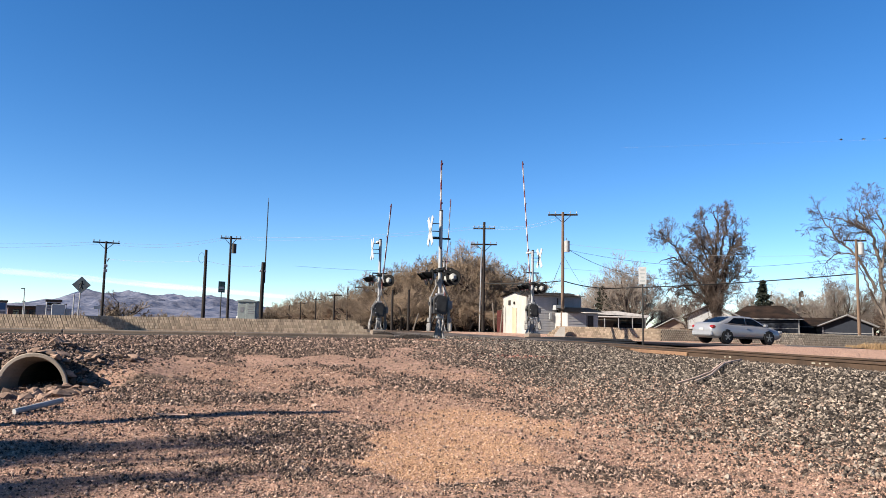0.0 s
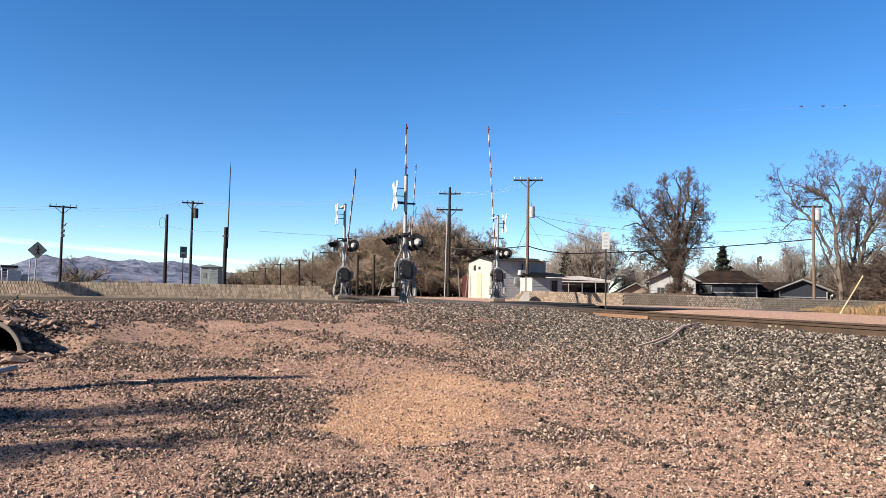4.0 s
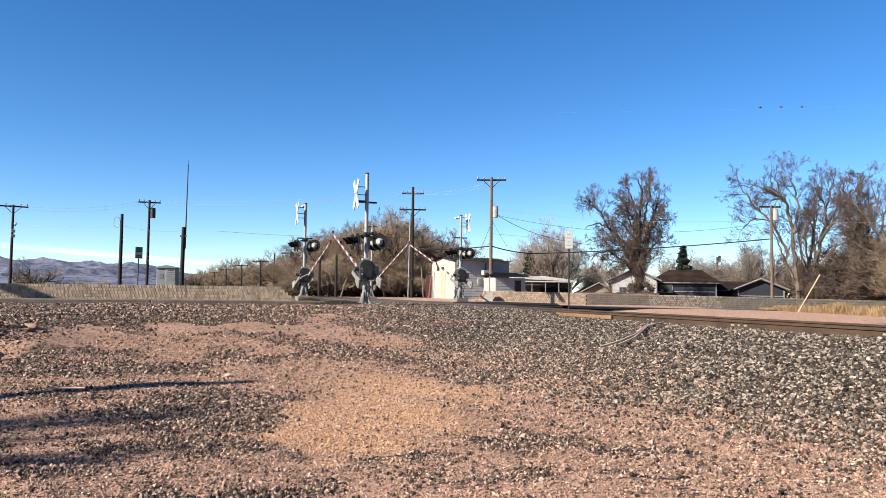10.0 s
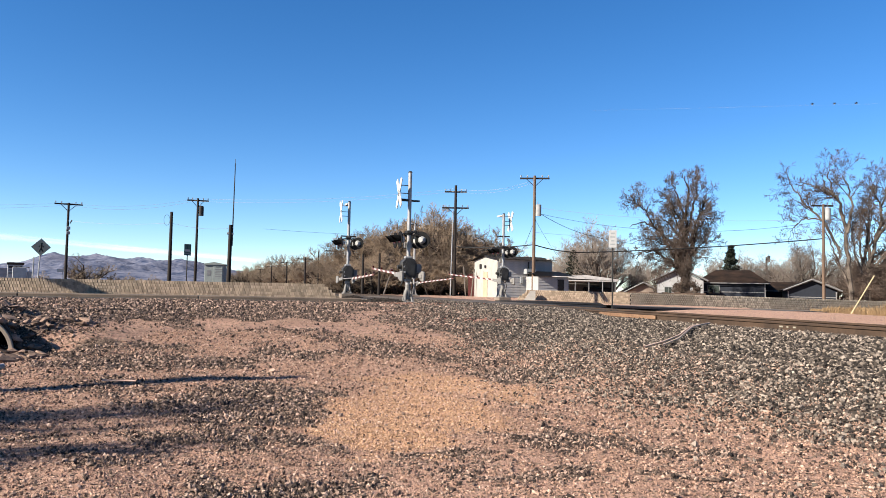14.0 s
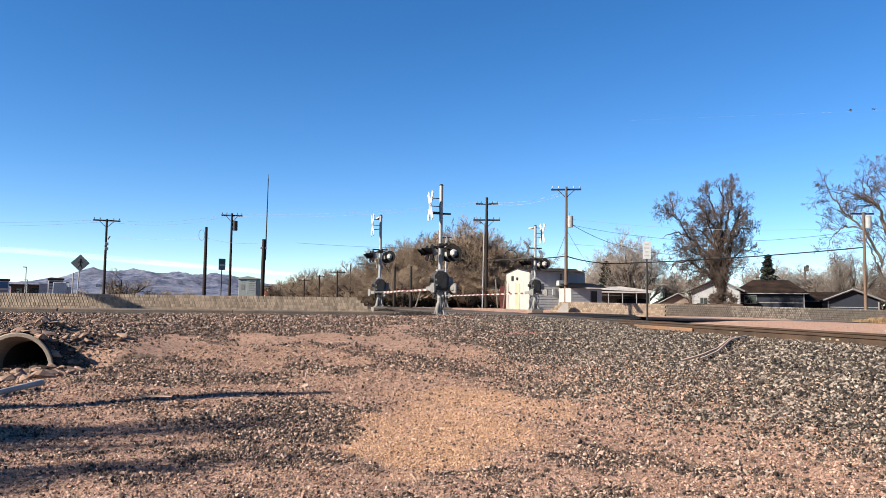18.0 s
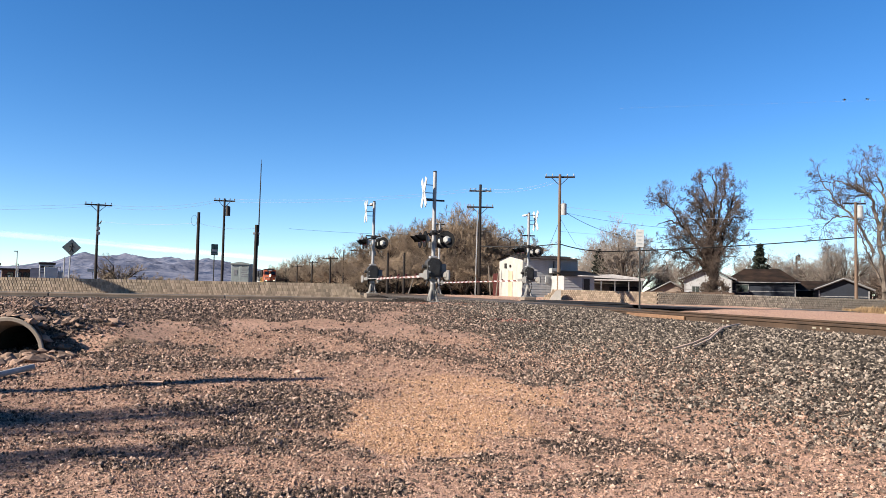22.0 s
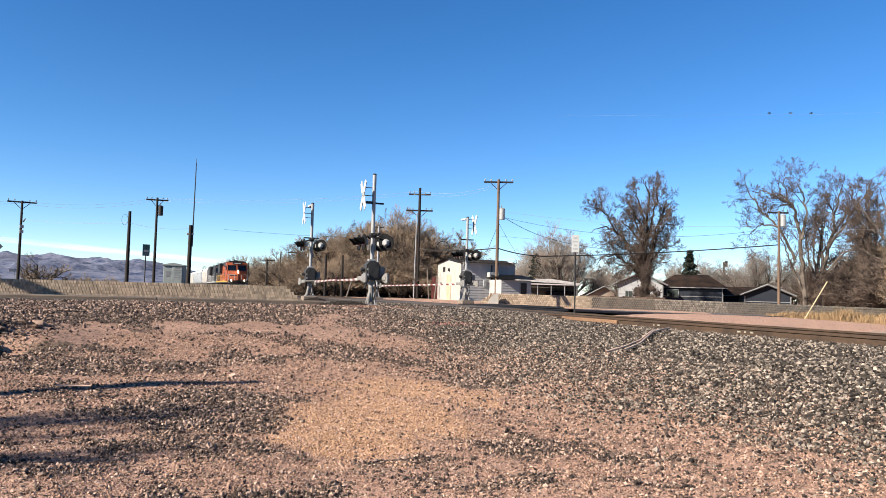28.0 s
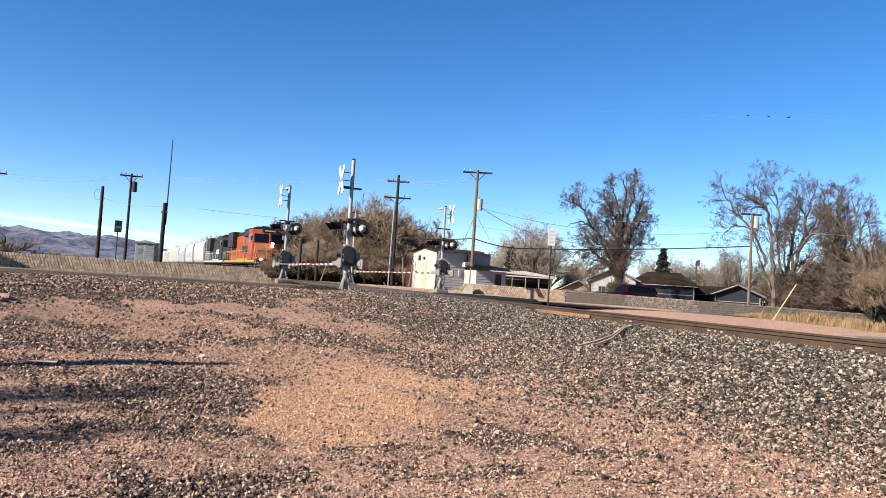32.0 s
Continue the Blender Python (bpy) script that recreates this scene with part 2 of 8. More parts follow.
# ---- ground ----
# bare places and gravel beds on the lot: x, y, half lengths, strength
BARE_FAR = [
    (-6.8, 13.4, 0.78, 0.42, 0.9), (-5.9, 14.5, 1.05, 0.47, 1), (-6.9, 15.6, 0.60, 0.33, 0.5), (-4.1, 13.1, 0.45, 0.34, 0.7), (-4.9, 16.2, 0.66, 0.59, 0.8), (-3.3, 16.8, 0.94, 0.53, 0.9),
    (-2.1, 16.9, 0.85, 0.89, 1), (-2.5, 18.9, 0.61, 0.78, 0.9), (-0.6, 15.5, 0.93, 0.52, 0.8), (-3.4, 11.1, 0.47, 0.35, 0.7), (-2.3, 11.8, 0.85, 0.64, 1), (-1.7, 12.5, 0.82, 0.57, 0.8),
    (0.2, 14.3, 0.44, 0.40, 0.5), (-5.0, 10.5, 0.42, 0.23, 0.6), (-3.6, 10.1, 0.43, 0.19, 0.5), (-3.6, 14.7, 0.61, 0.34, 0.6),
]
BARE_NEAR = [
    (-3.2, 6.2, 0.45, 0.34, 0.8), (-2.4, 5.0, 0.43, 0.45, 0.8), (-1.5, 6.1, 0.54, 0.25, 0.6), (-1.7, 7.4, 0.33, 0.25, 0.6), (-0.8, 5.8, 0.26, 0.38, 0.6), (1.2, 10.1, 0.82, 0.71, 0.8),
    (1.7, 8.7, 0.76, 0.49, 0.8), (2.2, 8.2, 0.47, 0.39, 0.6), (1.4, 6.1, 0.47, 0.26, 0.8), (1.0, 5.1, 0.35, 0.21, 0.7), (1.5, 4.7, 0.22, 0.21, 0.9), (2.3, 5.0, 0.35, 0.42, 0.8),
    (0.4, 4.9, 0.26, 0.38, 0.6), (2.6, 9.4, 0.31, 0.30, 0.5), (-4.1, 8.0, 0.51, 0.39, 0.5), (-3.1, 7.4, 0.32, 0.26, 0.4), (-0.4, 5.2, 0.35, 0.37, 0.5), (0.5, 6.5, 0.25, 0.47, 0.5),
]
GRAVEL_FAR = [
    (-8.3, 16.3, 1.22, 1.02, 0.7), (-6.2, 18.7, 2.45, 1.37, 0.7), (-4.2, 19.1, 1.32, 1.11, 0.7), (-6.4, 12.7, 0.57, 0.56, 0.7), (-4.4, 11.9, 1.47, 0.53, 0.6), (-3.0, 13.1, 1.39, 0.34, 0.6),
    (-1.3, 14.3, 0.84, 0.59, 0.7), (0.1, 13.3, 0.61, 0.51, 0.6), (-5.4, 11.3, 0.76, 0.39, 0.5), (-3.6, 12.2, 0.85, 0.32, 0.5), (-0.6, 17.7, 0.79, 0.87, 0.5), (-5.5, 13.2, 0.44, 0.35, 0.5),
    (1.0, 11.9, 0.79, 0.77, 0.5),
]
GRAVEL_NEAR = [
    (-2.4, 9.3, 0.88, 0.75, 0.9), (-1.7, 8.2, 0.36, 0.68, 0.9), (-2.6, 6.8, 0.39, 0.33, 0.7), (-2.3, 7.6, 0.33, 0.33, 0.6), (-1.7, 6.4, 0.42, 0.16, 0.5), (-1.7, 4.9, 0.25, 0.34, 0.9),
    (-1.1, 4.9, 0.32, 0.34, 0.9), (-0.8, 5.4, 0.12, 0.20, 0.7), (-0.2, 6.3, 0.23, 0.21, 0.5), (0.2, 7.5, 0.17, 0.25, 0.5), (1.0, 7.0, 0.32, 0.55, 0.7), (1.4, 7.2, 0.28, 0.26, 0.6),
    (0.9, 5.7, 0.17, 0.14, 0.9), (1.7, 6.6, 0.26, 0.22, 0.7), (2.2, 6.6, 0.20, 0.19, 0.7), (1.7, 5.5, 0.26, 0.14, 0.7), (2.0, 4.7, 0.22, 0.16, 0.6), (1.1, 4.6, 0.21, 0.14, 0.8),
    (-2.6, 8.5, 0.99, 0.41, 0.6), (0.5, 5.7, 0.17, 0.14, 0.6),
]
SAND = [
    (-0.5, 8.5, 0.96, 1.74, 1), (-0.6, 7.0, 0.57, 0.49, 1), (-0.2, 10.7, 0.88, 0.73, 1), (0.8, 9.9, 0.45, 0.64, 0.7), (0.1, 7.6, 0.34, 0.57, 0.6), (-0.8, 11.2, 0.84, 0.50, 0.8),
    (-0.5, 6.1, 0.27, 0.25, 0.5),
]


def blots(x, y, table):
    """Soft irregular blots laid over one another."""
    wx, wy = x + 0.22 * relief(y, x, 0.37) + 0.1 * relief(x, y, 0.13), y + 0.3 * relief(x, y, 0.41) + 0.12 * relief(y, x, 0.15)
    v = 0 * (x + y)
    for cx, cy, ax, ay, w in table:
        v = np.maximum(v, w * sm(1.5, 0.5, np.hypot((wx - cx) / ax, (wy - cy) / ay)))
    return v


def sandy(x, y):
    return blots(x, y, SAND)


def cover(x, y):
    """How thickly gravel lies on the dirt, 0 to 1."""
    c = 0.44 + 0.14 * relief(x + 4, y, 1.7) + 0.2 * relief(y, x, 0.5) + 0.18 * relief(x, y, 0.19) + 0.1 * relief(x + y, y - x, 0.09)
    c = c + 0.16 * sm(14.5, 18, x * U.x + y * U.y)
    c = c + 0.75 * blots(x, y, GRAVEL_FAR + GRAVEL_NEAR) - 0.8 * blots(x, y, BARE_FAR + BARE_NEAR) - 0.9 * sandy(x, y)
    return np.clip(c, 0, 1)


def ground_material():
    m = bpy.data.materials.new("lot dirt and gravel")
    m.use_nodes = True
    nt, L = m.node_tree, m.node_tree.links
    bs = nt.nodes["Principled BSDF"]
    bs.inputs["Roughness"].default_value, bs.inputs["Specular IOR Level"].default_value = 0.95, 0.15
    tc = nt.nodes.new("ShaderNodeTexCoord")

    def noise_tex(scale, detail=5, rough=0.6):
        n = nt.nodes.new("ShaderNodeTexNoise")
        n.inputs["Scale"].default_value, n.inputs["Detail"].default_value, n.inputs["Roughness"].default_value = scale, detail, rough
        L.new(tc.outputs["Object"], n.inputs["Vector"])
        return n.outputs[0]

    def ramp(src, stops):
        r = nt.nodes.new("ShaderNodeValToRGB")
        while len(r.color_ramp.elements) < len(stops):
            r.color_ramp.elements.new(0.5)
        for e, (p, c) in zip(r.color_ramp.elements, stops):
            e.position, e.color = p, (*(v * TONE for v in c), 1)
        L.new(src, r.inputs[0])
        return r.outputs[0]

    def mix(f, a, b):
        x = nt.nodes.new("ShaderNodeMix")
        x.data_type = "RGBA"
        L.new(f, x.inputs[0])
        L.new(a, x.inputs[6])
        L.new(b, x.inputs[7])
        return x.outputs[2]

    def calc(op, a, b=None, c=None):
        x = nt.nodes.new("ShaderNodeMath")
        x.operation = op
        for i, v in enumerate((a, b, c)):
            if v is None:
                continue
            if isinstance(v, (int, float)):
                x.inputs[i].default_value = v
            else:
                L.new(v, x.inputs[i])
        return x.outputs[0]

    def span(v, lo, hi):
        r = nt.nodes.new("ShaderNodeMapRange")
        r.interpolation_type = "SMOOTHSTEP"
        r.inputs[1].default_value, r.inputs[2].default_value = lo, hi
        L.new(v, r.inputs[0])
        return r.outputs[0]

    sep = nt.nodes.new("ShaderNodeSeparateXYZ")
    L.new(tc.outputs["Object"], sep.inputs[0])
    x, y = sep.outputs[0], sep.outputs[1]
    d = calc("ADD", calc("MULTIPLY", x, N.x), calc("MULTIPLY", y, N.y))
    def pebbles(scale):
        v = nt.nodes.new("ShaderNodeTexVoronoi")
        v.inputs["Scale"].default_value = scale
        L.new(tc.outputs["Object"], v.inputs["Vector"])
        c = nt.nodes.new("ShaderNodeSeparateColor")
        L.new(v.outputs["Color"], c.inputs[0])
        return c.outputs[0], v.outputs["Distance"]

    tone_a, dist_a = pebbles(26)
    tone_b, dist_b = pebbles(60)
    grit = noise_tex(55, 3, 0.7)
    mid = noise_tex(9, 4)
    broad = noise_tex(0.9, 4)
    wide = noise_tex(0.22, 3)

    def stony(stops_a, stops_b):
        """Coarse pebbles among finer grit."""
        return mix(span(tone_b, 0.45, 0.6), ramp(tone_a, stops_a), ramp(tone_b, stops_b))

    soil_a = ramp(mid, [(0.3, (0.6, 0.355, 0.262)), (0.7, (0.82, 0.53, 0.4))])
    soil_b = ramp(mid, [(0.3, (0.43, 0.255, 0.19)), (0.7, (0.66, 0.42, 0.31))])
    specks = ramp(tone_b, [(0.0, (0.097, 0.0639, 0.0478)), (0.5, (0.291, 0.188, 0.135)), (1.0, (0.601, 0.423, 0.313))])
    dirt = mix(span(tone_a, 0.72, 0.8), mix(span(broad, 0.35, 0.65), soil_a, soil_b), specks)
    dark_gravel = stony([(0, (0.024, 0.018, 0.015)), (0.5, (0.1, 0.07, 0.056)), (1, (0.396, 0.287, 0.222))], [(0, (0.033, 0.024, 0.019)), (0.6, (0.125, 0.086, 0.064)), (1, (0.412, 0.296, 0.222))])
    # gravel under the ballast, darkened as the shade between its stones
    gap_shade_gravel = stony([(0, (0.02, 0.0165, 0.0145)), (0.5, (0.055, 0.046, 0.038)), (1, (0.2, 0.165, 0.136))], [(0, (0.02, 0.016, 0.0135)), (0.6, (0.065, 0.052, 0.043)), (1, (0.21, 0.172, 0.138))])
    sand = mix(span(tone_b, 0.8, 0.9), ramp(mid, [(0.3, (0.7, 0.405, 0.24)), (0.7, (0.88, 0.55, 0.345))]), ramp(tone_a, [(0, (0.15, 0.085, 0.045)), (1, (0.782, 0.493, 0.28))]))
    # gravel and sand lie as the stored shares say, with ragged edges
    def share(name):
        n = nt.nodes.new("ShaderNodeAttribute")
        n.attribute_name = name
        return n.outputs["Fac"]

    ragged = calc("MULTIPLY", calc("SUBTRACT", calc("ADD", calc("MULTIPLY", mid, 0.6), calc("MULTIPLY", tone_a, 0.4)), 0.5), 0.7)
    patch = span(calc("ADD", share("cover"), ragged), 0.38, 0.68)
    inside = calc("MULTIPLY", span(calc("ADD", share("sand"), ragged), 0.15, 0.75), 0.92)
    col = mix(patch, dirt, dark_gravel)
    col = mix(inside, col, sand)
    # ballast towards the track
    shoulder = span(calc("ADD", d, calc("MULTIPLY", calc("SUBTRACT", broad, 0.5), 4.5)), 5.2, 7.4)
    before = span(d, D0 + 3.4, D0 + 2.6)
    col = mix(calc("MULTIPLY", shoulder, before), col, gap_shade_gravel)
    # pink dirt beyond the track
    pink = ramp(mid, [(0.3, (0.62, 0.38, 0.27)), (0.7, (0.86, 0.56, 0.42))])
    col = mix(span(d, D0 + 2.6, D0 + 3.4), col, mix(span(tone_a, 0.9, 0.96), mix(span(broad, 0.4, 0.7), pink, soil_a), dark_gravel))
    L.new(col, bs.inputs["Base Color"])
    b = nt.nodes.new("ShaderNodeBump")
    b.inputs["Strength"].default_value, b.inputs["Distance"].default_value = 1.0, 0.03
    L.new(calc("SUBTRACT", calc("ADD", calc("MULTIPLY", mid, 0.5), calc("MULTIPLY", grit, 0.9)), calc("ADD", calc("MULTIPLY", dist_a, 0.25), calc("MULTIPLY", dist_b, 0.4))), b.inputs["Height"])
    L.new(b.outputs[0], bs.inputs["Normal"])
    return m


def axis(lo, hi, step, reach):
    v = list(np.arange(lo, hi, step))
    g = step
    while v[-1] < reach:
        g *= 1.16
        v.append(v[-1] + g)
    g = step
    while v[0] > -reach:
        g *= 1.16
        v.insert(0, v[0] - g)
    return np.array(v)


def grid_mesh(name, X, Y, Z, material):
    ny, nx = Z.shape
    co = np.stack([np.broadcast_to(X, Z.shape), np.broadcast_to(Y, Z.shape), Z], -1).reshape(-1, 3)
    i = np.arange(ny * nx).reshape(ny, nx)
    quads = np.stack([i[:-1, :-1], i[:-1, 1:], i[1:, 1:], i[1:, :-1]], -1).reshape(-1, 4)
    me = bpy.data.meshes.new(name)
    me.from_pydata(co.tolist(), [], quads.tolist())
    me.materials.append(material)
    me.shade_smooth()
    return new(name, me)


gx, gy = axis(-16, 40, 0.14, 4300), axis(2, 60, 0.14, 4300)
ground = grid_mesh("ground", gx[None, :], gy[:, None], ground_z(gx[None, :], gy[:, None]), ground_material())
for name, share in (("cover", cover(gx[None, :], gy[:, None])), ("sand", sandy(gx[None, :], gy[:, None]))):
    ground.data.attributes.new(name, "FLOAT", "POINT").data.foreach_set("value", share.astype(np.float32).ravel())
tagged(ground, "pinkish dirt lot with gravel patches and a sandy spot", "ground", kind="structure")


# ---- loose stones ----
CUBE = np.array([(x, y, z) for x in (-1, 1) for y in (-1, 1) for z in (-1, 1)], float)
CUBE_TRIS = np.array([(0, 1, 3), (0, 3, 2), (4, 6, 7), (4, 7, 5), (0, 4, 5), (0, 5, 1), (2, 3, 7), (2, 7, 6), (0, 2, 6), (0, 6, 4), (1, 5, 7), (1, 7, 3)])
OCTA = np.array([(1, 0, 0), (0, 1, 0), (-1, 0, 0), (0, -1, 0), (0, 0, 1), (0, 0, -1)], float) * 1.25
OCTA_TRIS = np.array([(0, 1, 4), (1, 2, 4), (2, 3, 4), (3, 0, 4), (1, 0, 5), (2, 1, 5), (3, 2, 5), (0, 3, 5)])


def stones(name, xy, size, material, rng, flat=0.8, sink=0.2, height=ground_z, chunky=True, spread=0.38):
    """Many small angular stones as one mesh: knocked-about blocks, or eight-sided crumbs."""
    n = len(xy)
    base, faces = (CUBE, CUBE_TRIS) if chunky else (OCTA, OCTA_TRIS)
    k = len(base)
    s = size * np.clip(rng.lognormal(0, spread, n), 0.4, 2.3)
    co = base[None] * rng.uniform(0.35 if chunky else 0.75, 1.0, (n, k, 3)) + rng.normal(0, 0.1, (n, k, 3))
    co *= np.stack([rng.uniform(0.95, 1.4, n), rng.uniform(0.75, 1.05, n), rng.uniform(0.5, 0.9, n)], -1)[:, None, :] * (s * 0.62)[:, None, None]
    q = rng.normal(0, 1, (n, 4))
    q /= np.linalg.norm(q, axis=1, keepdims=True)
    u, v = q[:, None, :3], q[:, None, 3:]
    co = co + 2 * np.cross(u, np.cross(u, co) + v * co)
    co[..., 2] *= flat
    foot = co[..., 2].min(1)
    tall = co[..., 2].max(1) - foot
    co[..., 0] += xy[:, :1]
    co[..., 1] += xy[:, 1:]
    co[..., 2] += (height(xy[:, 0], xy[:, 1]) - foot - sink * tall)[:, None]
    co = co.reshape(-1, 3)
    f = (faces[None] + k * np.arange(n)[:, None, None]).reshape(-1, 3)
    me = bpy.data.meshes.new(name)
    me.vertices.add(len(co))
    me.vertices.foreach_set("co", co.ravel().astype(np.float32))
    me.loops.add(f.size)
    me.loops.foreach_set("vertex_index", f.ravel().astype(np.int32))
    me.polygons.add(len(f))
    me.polygons.foreach_set("loop_start", np.arange(0, f.size, 3, dtype=np.int32))
    me.update(calc_edges=True)
    me.shade_flat()
    me.materials.append(material)
    return new(name, me)


def stone_mat(name, stops):
    m = bpy.data.materials.new(name)
    m.use_nodes = True
    nt = m.node_tree
    bs = nt.nodes["Principled BSDF"]
    bs.inputs["Roughness"].default_value, bs.inputs["Specular IOR Level"].default_value = 0.9, 0.2
    g = nt.nodes.new("ShaderNodeNewGeometry")
    r = nt.nodes.new("ShaderNodeValToRGB")
    while len(r.color_ramp.elements) < len(stops):
        r.color_ramp.elements.new(0.5)
    for e, (p, c) in zip(r.color_ramp.elements, stops):
        e.position, e.color = p, (*(v * TONE for v in c), 1)
    tc = nt.nodes.new("ShaderNodeTexCoord")
    nz = nt.nodes.new("ShaderNodeTexNoise")
    nz.inputs["Scale"].default_value = 45
    nt.links.new(tc.outputs["Object"], nz.inputs["Vector"])
    mul = nt.nodes.new("ShaderNodeMix")
    mul.data_type, mul.blend_type = "RGBA", "OVERLAY"
    mul.inputs[0].default_value = 0.35
    nt.links.new(g.outputs["Random Per Island"], r.inputs[0])
    nt.links.new(r.outputs[0], mul.inputs[6])
    nt.links.new(nz.outputs[0], mul.inputs[7])
    nt.links.new(mul.outputs[2], bs.inputs["Base Color"])
    return m


rng = np.random.default_rng(5)
BALLAST = stone_mat("ballast stone", [(0, (0.02, 0.0165, 0.0145)), (0.45, (0.088, 0.072, 0.06)), (0.75, (0.27, 0.222, 0.184)), (1, (0.66, 0.545, 0.45))])
LOT_STONE = stone_mat("lot stone", [(0, (0.035, 0.026, 0.022)), (0.45, (0.17, 0.12, 0.096)), (0.78, (0.44, 0.31, 0.245)), (1, (0.86, 0.61, 0.48))])


def field(n, d0, d1, l0, l1):
    """Random plan points in a stretch along the track."""
    d, l = rng.uniform(d0, d1, n), rng.uniform(l0, l1, n)
    return np.stack([d * N.x + l * U.x, d * N.y + l * U.y], -1), d, l


def in_view(p, margin=3.0):
    az = np.degrees(np.arctan2(p[:, 0], p[:, 1]))
    return (p[:, 1] > 3.6) & (np.abs(az) < 35 + margin)


xy, d, l = field(520000, 3.6, 11.36, -12, 34)
share = np.clip((d - 4.7) / 2.0 + 0.45 * relief(xy[:, 0], xy[:, 1], 1.1) + 0.25 * relief(xy[:, 1], xy[:, 0], 0.3), 0.03, 1)
keep = in_view(xy) & (rng.uniform(size=len(d)) < share)
size = 0.018 + 0.0065 * sm(5.5, 8.5, d)
for near, chunky in ((l < 9, True), (l >= 9, False)):
    some = keep & near
    tagged(stones("ballast_stones", xy[some], size[some], BALLAST, rng, chunky=chunky, flat=0.9, sink=0.12), "grey crushed ballast stones on the track shoulder", "gravel", kind="stuff")


def fan(n, r0, r1, power):
    """Random plan points in a fan before the standing point, thinning out with distance."""
    a, r = np.radians(rng.uniform(-36, 36, n)), r0 + (r1 - r0) * rng.uniform(0, 1, n) ** power
    x, y = r * np.sin(a), r * np.cos(a)
    return np.stack([x, y], -1), r, x * N.x + y * N.y, x * U.x + y * U.y


xy, r, d, l = fan(620000, 3.7, 27, 1.2)
c = cover(xy[:, 0], xy[:, 1])
keep = (d < 8) & (l < 27.5) & (rng.uniform(size=len(d)) < (0.03 + 0.012 * (r < 13) + 0.5 * sm(0.3, 0.9, c)) * (1 - 0.85 * sandy(xy[:, 0], xy[:, 1])))
tagged(stones("lot_gravel", xy[keep], (0.0145 * np.maximum(0.9, r / 7) ** 0.55)[keep], LOT_STONE, rng, chunky=False, flat=0.9, sink=0.12, spread=0.5), "loose angular dark gravel on the lot", "gravel", kind="stuff")
xy, r, d, l = fan(2600, 3.9, 17, 0.9)
c = cover(xy[:, 0], xy[:, 1])
keep = (d < 8) & (rng.uniform(size=len(d)) < 0.04 + 0.6 * sm(0.5, 0.95, c))
tagged(stones("scattered_rocks", xy[keep], 0.027, LOT_STONE, rng, sink=0.25), "larger scattered brown rocks on the dirt", "rocks", kind="stuff")

GRIT = stone_mat("dirt grit", [(0, (0.09, 0.055, 0.042)), (0.16, (0.32, 0.195, 0.145)), (0.34, (0.54, 0.335, 0.245)), (0.85, (0.74, 0.475, 0.35)), (1, (0.94, 0.69, 0.54))])
xy, r, d, l = fan(210000, 3.6, 16, 1.15)
c = cover(xy[:, 0], xy[:, 1])
keep = (d < 8) & (rng.uniform(size=len(d)) < 0.62 - 0.4 * sm(0.4, 0.8, c))
tagged(stones("dirt_grit", xy[keep], (0.0104 * np.maximum(0.85, r / 7) ** 0.6)[keep], GRIT, rng, chunky=False, flat=0.8, sink=0.15, spread=0.5), "fine pinkish grit on the dirt and sand", "grit", kind="stuff")

SAND_GRAIN = stone_mat("sand grains", [(0, (0.16, 0.086, 0.05)), (0.1, (0.46, 0.265, 0.16)), (0.3, (0.72, 0.43, 0.262)), (0.85, (0.86, 0.54, 0.34)), (1, (0.98, 0.7, 0.48))])
xy, r, d, l = fan(280000, 6, 14, 1.0)
keep = (np.abs(xy[:, 0] + 0.2) < 2.4) & (rng.uniform(size=len(d)) < np.clip(0.95 * sandy(xy[:, 0], xy[:, 1]) + 0.35 * relief(xy[:, 1], xy[:, 0], 0.3) - 0.2, 0, 1))
tagged(stones("sand_grains", xy[keep], 0.0102, SAND_GRAIN, rng, chunky=False, flat=0.75, sink=0.15, spread=0.4), "coarse orange sand grains on the sandy spot", "sand", kind="stuff")

# ---- track ----
RAIL_SIDE = mat("rusty rail", (0.12, 0.072, 0.044), (0.055, 0.034, 0.022), 2, 0.8, 0.1, bump=0.003)
TIE = vary(mat("creosoted tie", (0.1, 0.075, 0.06), (0.05, 0.037, 0.03), 3, 0.9, bump=0.01), 0.3)
turn = Matrix.Rotation(-A_TRACK, 4, "Z")
track = empty("railway_track", turn @ Matrix.Translation((D0, 0, 0)), "single standard-gauge track with rusty rails on grey ballast", "railway track", kind="structure")
RAIL_OUT = [(-0.076, -0.186), (0.076, -0.186), (0.076, -0.174), (0.02, -0.155), (0.009, -0.14), (0.009, -0.055), (0.037, -0.04), (0.037, -0.006), (0.03, 0), (-0.03, 0), (-0.037, -0.006), (-0.037, -0.04), (-0.009, -0.055), (-0.009, -0.14), (-0.02, -0.155), (-0.076, -0.174)]
for side in (-0.755, 0.755):
    bm = B()
    prism(bm, [(x + side, z) for x, z in RAIL_OUT], -30, 480)
    part("rail", bm, RAIL_SIDE, track, "rusty steel rail with dark web")
bm = Bbox(-1.3, 1.3, -0.11, 0.11, -0.37, -0.19, bevel=0.015)
tie = part("tie", bm, TIE, track)
for i in range(-14, 90):
    o = new("tie", tie.data)
    o.parent = track
    o.location = (random.uniform(-0.03, 0.03), i * 0.52, random.uniform(-0.008, 0.005))
    o.rotation_euler = (0, 0, random.uniform(-0.012, 0.012))
PLATE_TAN = mat("tan painted joint bar", (0.38, 0.225, 0.13), (0.2, 0.105, 0.06), 4, 0.7)
